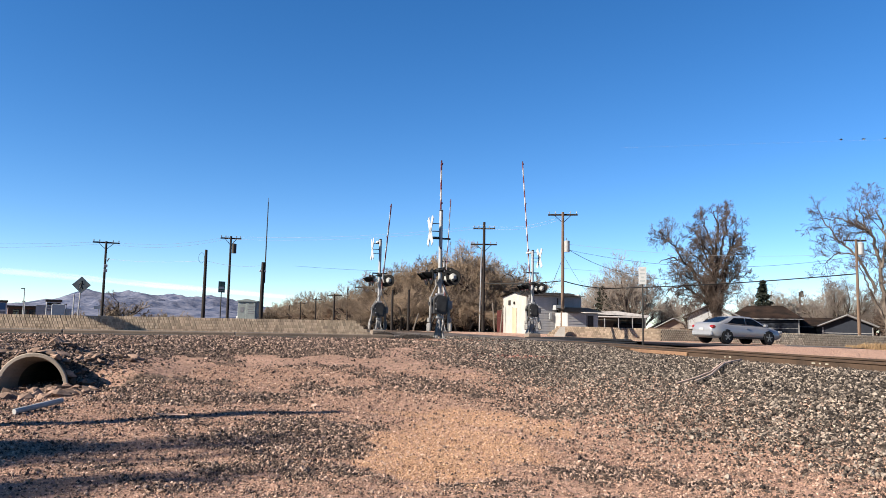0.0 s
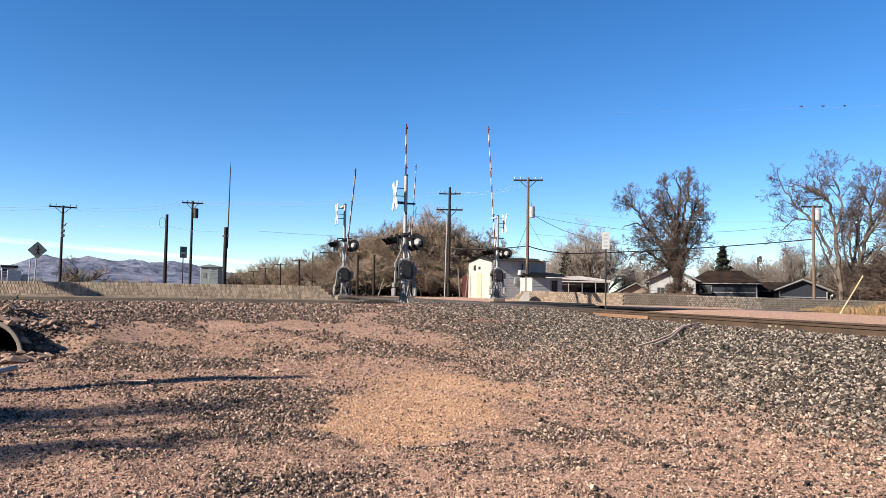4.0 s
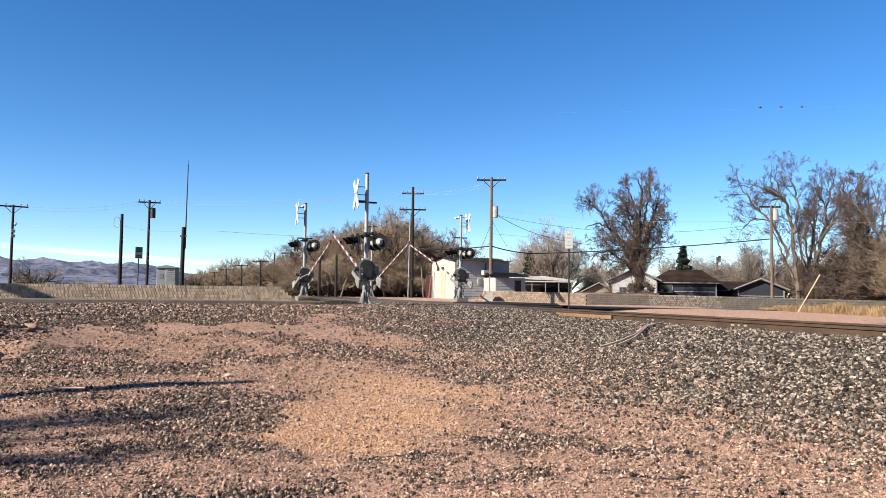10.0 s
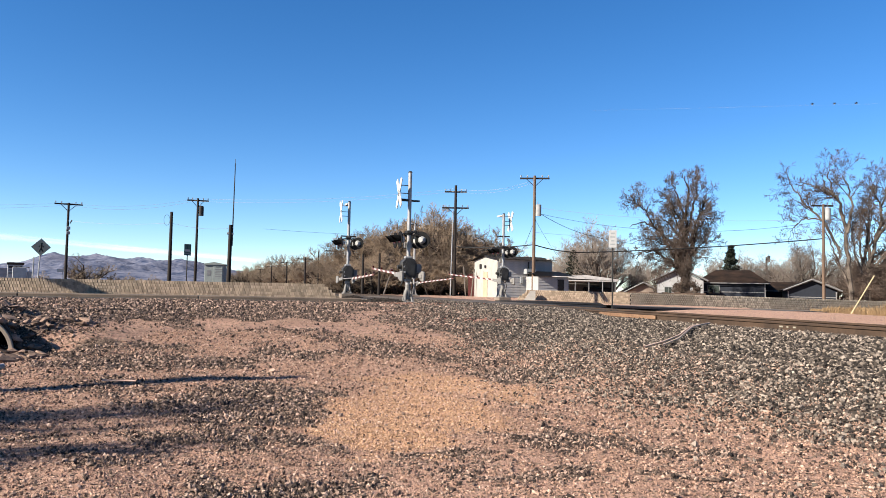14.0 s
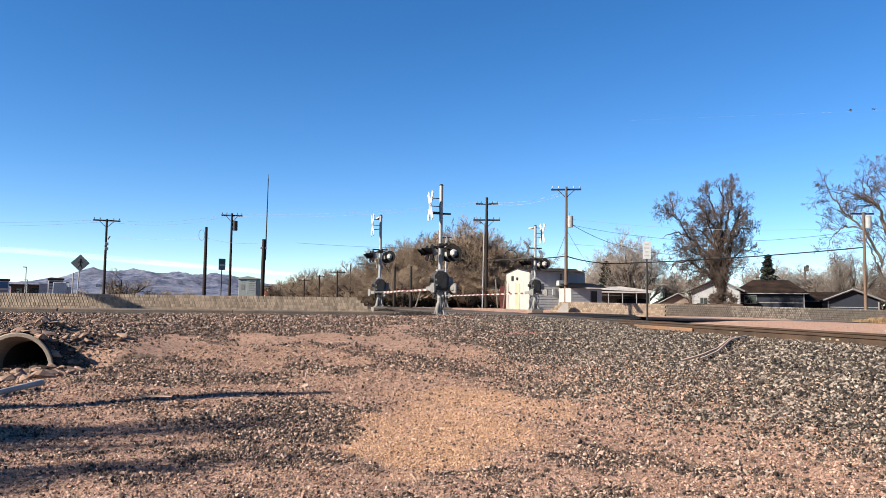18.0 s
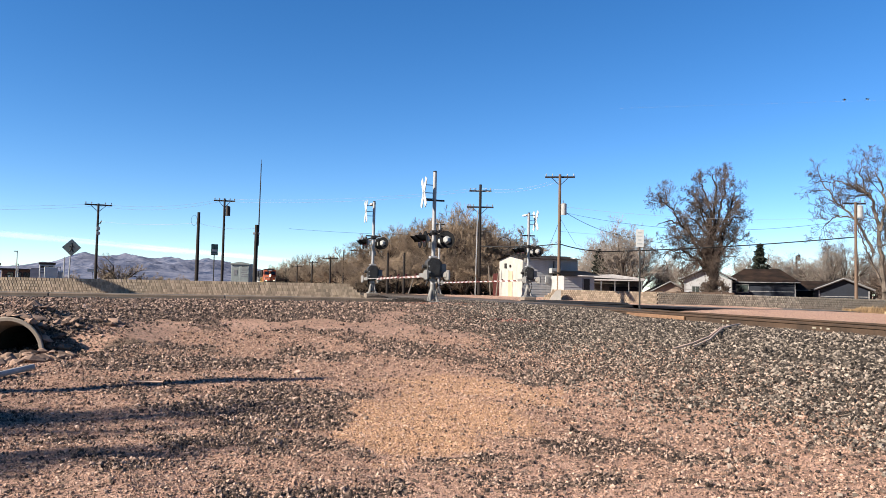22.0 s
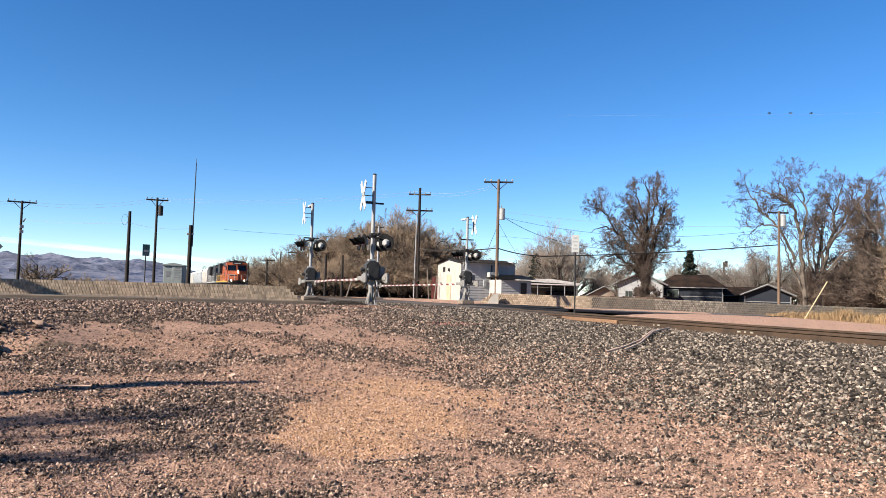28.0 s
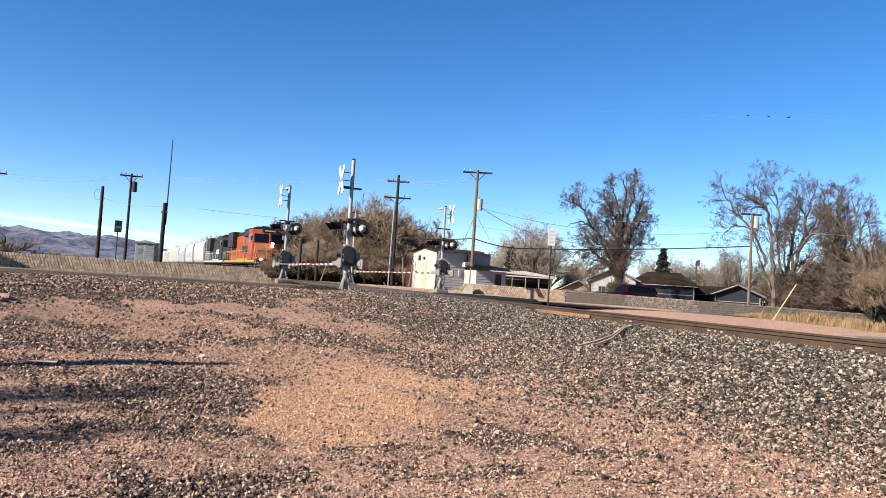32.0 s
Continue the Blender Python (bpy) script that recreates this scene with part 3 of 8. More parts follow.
part("joint_bar", Bbox(-0.835, -0.785, 16.6, 19.4, -0.15, -0.05, bevel=0.01), PLATE_TAN, track, "tan painted joint bar")
CHALK = mat("chalk paint", (0.55, 0.5, 0.4), (0.3, 0.27, 0.21), 40, 0.8)
for y0, w in ((14.9, 0.1), (15.1, 0.06), (11.9, 0.1), (12.1, 0.06), (12.25, 0.12), (8.75, 0.16), (8.0, 0.12), (7.75, 0.18), (7.4, 0.3), (7.1, 0.1), (6.8, 0.2)):
    part("paint_mark", Bbox(-0.772, -0.7655, y0, y0 + w * 0.8, -0.115, -0.082), CHALK, track, "yellow-white paint mark")

# road crossing panels between and beside the rails
PANEL = vary(mat("crossing panel concrete", (0.17, 0.145, 0.125), (0.09, 0.077, 0.067), 2, 0.9, bump=0.006), 0.25)
for i in range(8):
    y0 = 27 + i * 2.45
    for x0, x1 in ((-1.75, -0.85), (-0.66, 0.66), (0.85, 1.75)):
        part("crossing_panel", Bbox(x0, x1, y0, y0 + 2.42, -0.2, -0.008, bevel=0.012), PANEL, track)

# ---- street ----
def ribbon(name, pts, width, z, material, label, category, thick=0.1):
    """A paved strip along plan points with a height at each."""
    bm = B()
    rows = []
    for i, p in enumerate(pts):
        a, b = Vector(pts[max(0, i - 1)]), Vector(pts[min(len(pts) - 1, i + 1)])
        t = (b - a).normalized()
        s = Vector((-t.y, t.x)) * width[i] / 2
        q = Vector(p)
        rows.append([bm.verts.new((*(q + k * s), z[i] - dz)) for k, dz in ((1, thick), (1, 0), (-1, 0), (-1, thick))])
    for r, s in zip(rows, rows[1:]):
        for j in range(3):
            bm.faces.new((r[j], r[j + 1], s[j + 1], s[j]))
    bmesh.ops.recalc_face_normals(bm, faces=bm.faces)
    return tagged(part(name, bm, material), label, category, kind="structure")


WEST = [(-80, 12), (-40, 22.2), (-22, 26.8), (-9, 30.2), (-3.5, 31.7)]
ribbon("road_west", WEST, [9, 9, 9, 9, 9], [0.02, 0.02, 0.02, 0.02, 0.0], ASPHALT, "worn grey asphalt street beside the block wall", "road")
EAST = [(3.2, 35.2), (6, 38.2), (10, 40.6), (20, 44.6), (40, 52.4), (90, 71)]
ribbon("road_east", EAST, [9, 9.5, 7.5, 6, 6, 8], [-0.01, -0.1, -0.17, -0.29, -0.74, -0.86], ASPHALT, "worn asphalt street beyond the crossing", "road")
bm = B()
k0, k1 = Vector((-70, 10.0)), Vector((-3.6, 27.4))
n = 12
kd = (k1 - k0).normalized()
KERB = mat("weathered brown kerb concrete", (0.28, 0.215, 0.165), (0.16, 0.125, 0.1), 1.5, 0.95, bump=0.01, fine=20)
kerb = empty("kerb", Matrix.Identity(4), "weathered concrete kerb along the street edge", "kerb", kind="structure")
for i in range(n):
    a, b = k0.lerp(k1, i / n) + kd * 0.012, k0.lerp(k1, (i + 1) / n) - kd * 0.012
    m = Matrix.Translation(((a.x + b.x) / 2, (a.y + b.y) / 2, 0)) @ Matrix.Rotation(math.atan2(kd.y, kd.x), 4, "Z")
    part("kerb_stone", Bbox(-(b - a).length / 2, (b - a).length / 2, -0.14, 0.14, -0.3, 0.13, bevel=0.03, m=m), KERB, kerb)


# ---- split-block retaining walls ----
BLOCK = vary(mat("tan split block", (0.6, 0.47, 0.355), (0.45, 0.34, 0.25), 5, 0.95, bump=0.02, fine=30), 0.3)
BLOCK_FAR = vary(mat("tan split block course", (0.58, 0.46, 0.345), (0.43, 0.33, 0.24), 5, 0.95, bump=0.02, fine=30), 0.3, "island")
# lightened copy of the tan block: raking sunlight put into its colour
BLOCK_RAKED = vary(mat("tan block lightened for raking light", (0.85, 0.72, 0.56), (0.6, 0.5, 0.38), 5, 0.95, bump=0.02, fine=30), 0.35)
# near-black core, the shade in the block gaps painted in
JOINT_SHADE = mat("joint with shade in its colour", (0.07, 0.056, 0.044), (0.045, 0.036, 0.03), 4, 0.95)
CORE = mat("recessed joint", (0.46, 0.35, 0.26), (0.34, 0.255, 0.185), 4, 0.95)


def block_mesh(w, h):
    """One split-faced block: a proud, rounded, uneven face."""
    bm = B()
    r = random.Random(int(w * 1000))
    rows = []
    for iz, (fz, dz) in enumerate(((0, 0.012), (0.09, 0.0), (0.93, 0.0), (1, 0.008))):
        rows.append([bm.verts.new((-w / 2 + w * fx, dx + dz + r.uniform(-0.005, 0.005), h * fz)) for fx, dx in ((0, 0.028), (0.14, 0.004), (0.86, 0.0), (1, 0.028))])
    for a, b in zip(rows, rows[1:]):
        for j in range(3):
            bm.faces.new((a[j], a[j + 1], b[j + 1], b[j]))
    me = bpy.data.meshes.new("block")
    bm.to_mesh(me)
    bm.free()
    return me


def block_wall(name, p, q, z0, z1, w, h, material, label, near=0.5, slant=0.0, fill=0.99, core=None):
    """Wall from p to q (plan), tops z1 at p and q; the run of blocks is built one by one."""
    p, q = Vector(p), Vector(q)
    t = (q - p).normalized()
    length = (q - p).length
    m = Matrix.Translation((p.x, p.y, 0)) @ Matrix.Rotation(math.atan2(t.y, t.x), 4, "Z")
    wall = empty(name, m, label, "wall", kind="structure")
    rows = max(1, round((z1[0] - z0[0]) / h))
    bm = B()
    vs = [(0, z0[0]), (length, z0[1]), (length - (slant if slant > 0 else 0), z1[1] - 0.02), (max(0, -slant), z1[0] - 0.02)]
    prism(bm, vs, 0.024, 0.45)
    part("wall_core", bm, core or CORE, wall)
    me = block_mesh(w, h - 0.002)
    me.materials.append(material)
    spots = []
    for r in range(rows):
        cut = slant * (r + 0.5) / rows
        off = (r % 2) * w / 2
        for k in range(int((length - off) / w + 0.05)):
            u = off + (k + 0.5) * w
            if (slant > 0 and u > length - cut) or (slant < 0 and u < -cut):
                continue
            f = u / length
            sz = ((z1[0] - z0[0]) * (1 - f) + (z1[1] - z0[1]) * f) / (rows * h)
            spots.append((abs(u - length * near), u, random.uniform(-0.005, 0.005), z0[0] + (z0[1] - z0[0]) * f + r * h * sz, sz))
    spots.sort()
    for _, u, dy, z, sz in spots[:300]:
        o = new("block", me)
        o.parent = wall
        o.location, o.scale = (u, dy, z), (fill, 1, sz * fill ** 0.5)
    verts, faces = [], []
    base = [v.co.copy() for v in me.vertices]
    for _, u, dy, z, sz in spots[300:]:
        i0 = len(verts)
        verts += [(u + c.x * fill, dy + c.y, z + c.z * sz * fill ** 0.5) for c in base]
        faces += [tuple(i0 + i for i in p.vertices) for p in me.polygons]
    if verts:
        rest = mesh_ob("block_courses", verts, faces, BLOCK_FAR if material is BLOCK else BLOCK_RAKED)
        rest.parent = wall
        tagged(rest, kind="stuff")
    return wall


WL1 = Vector((-5.65, 35.36))
WL0 = WL1 - Vector((0.985, 0.174)) * 23.5
block_wall("wall_west", WL0, WL1, (-0.05, -0.02), (0.64, 0.66), 0.112, 0.138, BLOCK, "tan split-faced concrete block retaining wall beside the street", near=0.75, slant=0.9)
WR0, WR1, WR2 = Vector(at(4.0, 46)), Vector((10.19, 44.86)), Vector((38.4, 55.1))
block_wall("wall_east", WR0, WR1, (-0.25, -0.22), (0.6, 0.55), 0.125, 0.12, BLOCK, "tan block retaining wall along the street", slant=-1.0)
block_wall("wall_east_end", WR1, WR2, (-0.3, -1.0), (0.55, 0.21), 0.135, 0.122, BLOCK_RAKED, "block retaining wall lightened for raking light beyond the dirt strip", near=0.25, fill=0.93, core=JOINT_SHADE)


# ---- distance ----
def ridge():
    # distance haze and the ridges' blue shade are put into these colours
    m = mat("far forest and rock with haze in its colour", (0.28, 0.29, 0.385), (0.015, 0.045, 0.13), 0.016, 0.95, fine=0.07, fine_amount=0.42)
    azs, rs = np.linspace(-62, -6, 260), np.linspace(2500, 4200, 60)
    a, r = np.radians(azs)[None, :], rs[:, None]
    x, y = r * np.sin(a), r * np.cos(a)
    top = np.interp(azs, [-62, -45, -38, -34, -31, -29.5, -27, -23.5, -20, -17.3, -14, -6], [0.9, 1.3, 1.2, 0.9, 1.25, 1.75, 1.86, 1.7, 1.62, 1.15, 0.8, 0.5])
    rise = np.clip((rs - 2500) / 1100, 0, 1)[:, None] ** 1.25
    wob = 0
    for s, k in ((420, 0.26), (190, 0.22), (85, 0.15), (40, 0.09)):
        wob = wob + k * (1 - 2 * np.abs(relief(x + s * 3, y, s * 0.5)))
    z = 3600 * np.tan(np.radians(top))[None, :] * rise * (0.95 + (0.36 + 0.9 * (1 - rise)) * wob * np.clip(rise * 1.6, 0, 1)) * np.where(rs > 3600, 1 - 0.6 * (rs - 3600) / 600, 1)[:, None]
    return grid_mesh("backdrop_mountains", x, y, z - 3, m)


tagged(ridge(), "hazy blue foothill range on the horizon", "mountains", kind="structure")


def cloud_bank():
    """A thin low bank of cloud far beyond the mountains."""
    m = bpy.data.materials.new("cloud")
    m.use_nodes = True
    nt = m.node_tree
    bs = nt.nodes["Principled BSDF"]
    bs.inputs["Base Color"].default_value, bs.inputs["Roughness"].default_value = (0.9, 0.9, 0.92, 1), 1.0
    # a faint glow stands in for sunlight on the cloud
    bs.inputs["Emission Color"].default_value, bs.inputs["Emission Strength"].default_value = (0.9, 0.93, 1.0, 1), 0.33
    uv = nt.nodes.new("ShaderNodeUVMap")
    mp = nt.nodes.new("ShaderNodeMapping")
    mp.inputs["Scale"].default_value = (5, 1.3, 1)
    nz = nt.nodes.new("ShaderNodeTexNoise")
    nz.inputs["Scale"].default_value, nz.inputs["Detail"].default_value = 1.6, 6
    gr = nt.nodes.new("ShaderNodeSeparateXYZ")
    nt.links.new(uv.outputs[0], mp.inputs[0])
    nt.links.new(mp.outputs[0], nz.inputs["Vector"])
    nt.links.new(uv.outputs[0], gr.inputs[0])

    def calc(op, a, b):
        x = nt.nodes.new("ShaderNodeMath")
        x.operation = op
        for i, v in enumerate((a, b)):
            if isinstance(v, float):
                x.inputs[i].default_value = v
            else:
                nt.links.new(v, x.inputs[i])
        return x.outputs[0]
    u, v = gr.outputs[0], gr.outputs[1]
    edge = calc("MULTIPLY", calc("MULTIPLY", v, calc("SUBTRACT", 1.0, v)), 4.0)
    ends = calc("MULTIPLY", calc("MULTIPLY", u, calc("SUBTRACT", 1.0, u)), 4.0)
    a = calc("MULTIPLY", calc("MULTIPLY", edge, calc("POWER", ends, 0.4)), nz.outputs[0])
    mr = nt.nodes.new("ShaderNodeMapRange")
    mr.inputs[1].default_value, mr.inputs[2].default_value, mr.inputs[4].default_value = 0.16, 0.55, 0.45
    nt.links.new(a, mr.inputs[0])
    nt.links.new(mr.outputs[0], bs.inputs["Alpha"])
    n = 30
    verts, faces = [], []
    for i in range(n + 1):
        az = -48 + 36 * i / n
        mid = float(np.interp(az, [-48, -33, -20, -12], [3.3, 2.95, 2.15, 1.7]))
        for k in (-0.3, 0.3):
            verts.append((*at(az, 4290), high(mid + k, 4290)))
    faces = [(2 * i, 2 * i + 2, 2 * i + 3, 2 * i + 1) for i in range(n)]
    ob = mesh_ob("backdrop_cloud", verts, faces, m)
    lay = ob.data.uv_layers.new(name="UVMap")
    for p in ob.data.polygons:
        for li, vi in zip(p.loop_indices, p.vertices):
            lay.data[li].uv = (vi // 2 / n, vi % 2)
    ob.visible_shadow = False
    return ob


tagged(cloud_bank(), "thin white cloud bank low over the mountains", "cloud", kind="structure")

# dark asphalt apron beyond the rails
bm = B()
ap = [trk(14.1, 34), trk(14.1, 27.2), trk(14.8, 26.3), trk(16.4, 27.4), trk(18.2, 31), trk(17.0, 36)]
lo = [bm.verts.new((x, y, -0.4)) for x, y in ap]
hi = [bm.verts.new((x, y, 0.03 if i not in (1, 2, 3) else -0.06)) for i, (x, y) in enumerate(ap)]
bm.faces.new(hi)
for i in range(len(ap)):
    j = (i + 1) % len(ap)
    bm.faces.new((lo[i], lo[j], hi[j], hi[i]))
bmesh.ops.recalc_face_normals(bm, faces=bm.faces)
tagged(part("road_apron", bm, BLACKTOP), "dark asphalt apron beside the rails", "road", kind="structure")


# ---- crossing signals ----
def cross_blades(bm, w, h):
    for s in (1, -1):
        m = Matrix.Rotation(s * radians(h), 4, "X")
        box(bm, -0.012, 0.012, -0.115, 0.115, -w / 2, w / 2, m=m)


MECH = mat("mechanism case", (0.1, 0.096, 0.092), (0.045, 0.043, 0.041), 4, 0.6, 0.2)
WEIGHT = mat("counterweight grey", (0.42, 0.405, 0.385), (0.22, 0.21, 0.2), 4, 0.6, 0.15)
HOUSING = mat("pale lamp housing", (0.66, 0.66, 0.64), (0.5, 0.5, 0.49), 5, 0.5)
GATE_WHITE = mat("gate arm white", (0.78, 0.76, 0.74), (0.6, 0.56, 0.54), 6, 0.5)


def light_unit(parent, x, y, z, yaw):
    """One flasher turned to yaw: black round background, hood and lens in front, pale six-sided housing behind."""
    m = Matrix.Translation((x, y, z)) @ Matrix.Rotation(radians(yaw), 4, "Z")

    def piece(name, bm, material, under, label=""):
        bmesh.ops.transform(bm, matrix=m, verts=bm.verts)
        return part(name, bm, material, under, label)
    disc = piece("background", Btube((0, 0, 0), (0.025, 0, 0), 0.3, seg=24), BLACK, parent, "round black background plate")
    bm = B()
    seg = 12
    rows = []
    for i in range(seg + 1):
        a = radians(-25 + 230 * i / seg)
        cy, cz = math.cos(a), math.sin(a)
        rows.append((bm.verts.new((0.025, 0.165 * cy, 0.165 * cz)), bm.verts.new((0.2 + 0.2 * max(0, cz), 0.16 * cy, 0.16 * cz - 0.02))))
    for p, q in zip(rows, rows[1:]):
        bm.faces.new((p[0], p[1], q[1], q[0]))
    bmesh.ops.solidify(bm, geom=bm.faces[:], thickness=0.008)
    piece("hood", bm, BLACK, disc)
    piece("lens", Btube((0.025, 0, 0), (0.05, 0, 0), 0.15, 0.13, seg=16), LENS_RED, disc)
    bm = B()
    tube(bm, (0, 0, 0), (-0.06, 0, 0), 0.155, 0.15, seg=6)
    tube(bm, (-0.06, 0, 0), (-0.15, 0, 0), 0.15, 0.09, seg=6)
    piece("housing", bm, HOUSING, disc, "pale six-sided lamp housing")


def signal_mast(az, r, base, top, cross, bracket, lights, mech, arm_len, away, traffic, stripes, label, yaws=(180, 50)):
    """A flashing-light signal with a gate. away: the lowered arm points along the track (+1) or back (-1); traffic: side it faces."""
    x, y = at(az, r)
    mast = empty("crossing_signal", Matrix.Translation((x, y, base)) @ turn, label, "crossing signal", "gate signals at the crossing")
    h = top - base
    bm = B()
    box(bm, -0.36, 0.36, -0.36, 0.36, -0.35, 0.02, bevel=0.03)
    part("foundation", bm, CONC, mast, "concrete foundation")
    bm = B()
    box(bm, -0.24, 0.24, -0.24, 0.24, 0.02, 0.07, bevel=0.012)
    for sx in (-1, 1):       # four splayed legs that meet in a collar
        for sy in (-1, 1):
            tube(bm, (sx * 0.15, sy * 0.15, 0.05), (sx * 0.07, sy * 0.07, 0.5), 0.05, 0.04, seg=6)
            tube(bm, (sx * 0.17, sy * 0.17, 0.05), (sx * 0.17, sy * 0.17, 0.12), 0.03, seg=6)
    tube(bm, (0, 0, 0.15), (0, 0, 0.66), 0.14, 0.1, seg=12)
    tube(bm, (0, 0, 0.6), (0, 0, 0.7), 0.115, seg=12)
    part("base", bm, WEIGHT, mast, "cast aluminium base")
    part("pole", Btube((0, 0, 0.6), (0, 0, h), 0.072, seg=14), GALV, mast, "silver painted steel mast")
    bm = B()
    tube(bm, (0, 0, h), (0, 0, h + 0.05), 0.085, 0.05, seg=12)
    tube(bm, (0.0, 0.05, h - 0.5), (0.0, 0.1, h - 0.12), 0.05, seg=8)
    part("cap", bm, DARK, mast)
    if cross:
        c = cross - base
        bm = B()
        cross_blades(bm, 1.22, 32)
        bmesh.ops.translate(bm, verts=bm.verts, vec=(traffic * 0.42, 0, c))
        xb = part("crossbuck", bm, WHITE, mast, "white X-shaped crossbuck")
        for dz in (-0.22, 0.0, 0.3):
            part("crossbuck_bracket", Btube((0, 0, c + dz), (traffic * 0.41, 0, c + dz), 0.016, seg=6), DARK, mast)
        bm = Bbox(-0.1, 0.1, 0.08, 0.75, h - 0.11, h - 0.03)
        if r > 30:
            part("number_plate", bm, WHITE, mast, "small white plate edge-on")
        else:
            bm.free()
    b = bracket - base
    part("step_bracket", Bbox(-0.38, 0.38, -0.05, 0.05, b - 0.03, b + 0.03), DARK, mast)
    lz = lights - base
    bm = B()
    tube(bm, (0, -0.4, lz + 0.28), (0, 0.4, lz + 0.28), 0.035, seg=8)
    part("light_bracket", bm, DARK, mast)
    part("cable_box", Bbox(-0.12, 0.12, -0.13, 0.13, lz + 0.2, lz + 0.36, bevel=0.02), DARK, mast)
    for f in (-1, 1):
        for yy in (-0.36, 0.36):
            bm = Btube((0, yy, lz + 0.28), (f * 0.34, yy, lz + 0.2), 0.022, seg=6)
            tube(bm, (f * 0.34, yy, lz + 0.2), (f * 0.34, yy, lz), 0.022, seg=6)
            part("light_hanger", bm, DARK, mast)
    for f in (-1, 1):
        for yy in (-0.36, 0.36):
            light_unit(mast, f * 0.42, yy, lz, yaws[0] if f < 0 else yaws[1])
    mz = mech - base
    bm = B()
    prism(bm, [(-0.26, mz - 0.36), (0.2, mz - 0.4), (0.26, mz - 0.3), (0.27, mz + 0.16), (0.16, mz + 0.3), (-0.14, mz + 0.32), (-0.27, mz + 0.18)], -0.24, 0.24)
    tube(bm, (-0.42, 0, mz), (0.42, 0, mz), 0.075, seg=10)
    part("gate_mechanism", bm, MECH, mast, "dark gate mechanism case")
    bm = B()
    prism(bm, [(-0.19, mz - 0.28), (0.16, mz - 0.3), (0.2, mz + 0.1), (0.1, mz + 0.22), (-0.12, mz + 0.23), (-0.2, mz + 0.1)], -0.275, -0.242)
    part("mechanism_door", bm, MECH, mast)
    for sy in (-1, 1):
        part("hinge", Bbox(-0.24, -0.18, sy * 0.02 - 0.28, sy * 0.02 - 0.25, mz - 0.12 + sy * 0.1, mz - 0.06 + sy * 0.1), GALV, mast)
    part("case_clamp", Bbox(-0.15, 0.15, -0.12, 0.12, mz + 0.325, mz + 0.4, bevel=0.015), GALV, mast, "pale clamp over the case")
    part("terminal_box", Bbox(0.28, 0.48, -0.14, 0.1, mz - 0.2, mz + 0.12, bevel=0.02), WEIGHT, mast, "small grey terminal box")
    bm = B()
    pts = [(-0.12, 0.2, mz - 0.4), (-0.2, 0.24, mz - 0.7), (-0.12, 0.12, 0.9)]
    for p, q in zip(pts, pts[1:]):
        tube(bm, p, q, 0.03, seg=6)
    part("conduit", bm, DARK, mast)
    for dy, drop in ((0.28, 0.5), (-0.26, 0.35)):
        pts = [Vector((0.05, dy * 0.7, mz - 0.35)), Vector((0.1, dy * 1.3, mz - 0.5 - drop * 0.5)), Vector((0.08, dy, mz - 0.6 - drop)), Vector((0.04, dy * 0.4, mz - 0.9 - drop * 0.6))]
        bm = B()
        for p, q in zip(pts, pts[1:]):
            tube(bm, p, q, 0.018, seg=5)
        part("cable_loop", bm, CABLE, mast)
    bm = B()
    box(bm, -0.16, 0.16, 0.06, 0.2, h * 0.42, h * 0.42 + 0.22, bevel=0.02)
    part("junction_box", bm, WEIGHT, mast, "small grey junction box")
    part("pole_bracket", Bbox(-0.13, 0.13, -0.13, 0.13, mz - 0.55, mz - 0.45, bevel=0.02), GALV, mast)
    # the moving arm: built lowered, pointing along +y, turned about its pivot
    arm = new("gate_arm")
    arm.parent = mast
    tagged(arm, "red and white striped gate arm")
    side = 0.36
    bm = B()
    for sx in (-1, 1):
        box(bm, sx * side - 0.03, sx * side + 0.03, -0.62, 0.6, -0.06, 0.09, bevel=0.01)
        box(bm, sx * (side + 0.05) - 0.05, sx * (side + 0.05) + 0.05, -0.72, -0.4, -0.17, 0.2, bevel=0.03)
        box(bm, sx * (side + 0.05) - 0.04, sx * (side + 0.05) + 0.04, -0.38, -0.2, -0.12, 0.15, bevel=0.02)
    part("counterweight", bm, WEIGHT, arm, "grey counterweight arms")
    bm = B()
    for sx in (-1, 1):
        tube(bm, (sx * side, 0.55, 0.02), (0.0, 1.35, 0.02), 0.026, seg=6)
    part("arm_fork", bm, WEIGHT, arm)
    step = arm_len / stripes
    for i in range(stripes):
        y0 = 1.2 + (arm_len - 1.2) * i / stripes
        y1 = 1.2 + (arm_len - 1.2) * (i + 1) / stripes
        w = 0.046 - 0.016 * i / stripes
        bm = B()
        e = 0.07
        vs = [bm.verts.new(v) for v in ((-0.025, y0, -w), (-0.025, y1, -w), (-0.025, y1, w), (-0.025, y0, w), (0.025, y0, -w), (0.025, y1, -w), (0.025, y1, w), (0.025, y0, w))]
        for k, v in enumerate(vs):
            v.co.y += e if v.co.z > 0 else -e
        for q in ((3, 2, 1, 0), (4, 5, 6, 7), (0, 1, 5, 4), (2, 3, 7, 6), (1, 2, 6, 5), (0, 4, 7, 3)):
            bm.faces.new([vs[k] for k in q])
        part("stripe", bm, RED if i % 2 else GATE_WHITE, arm)
    for f in (0.42, 0.72, 0.985):
        part("arm_lamp", Bbox(-0.04, 0.04, arm_len * f - 0.04, arm_len * f + 0.04, 0.05, 0.13, bevel=0.015), LENS_RED, arm, "small red lamp")
    return mast, arm, mz, away


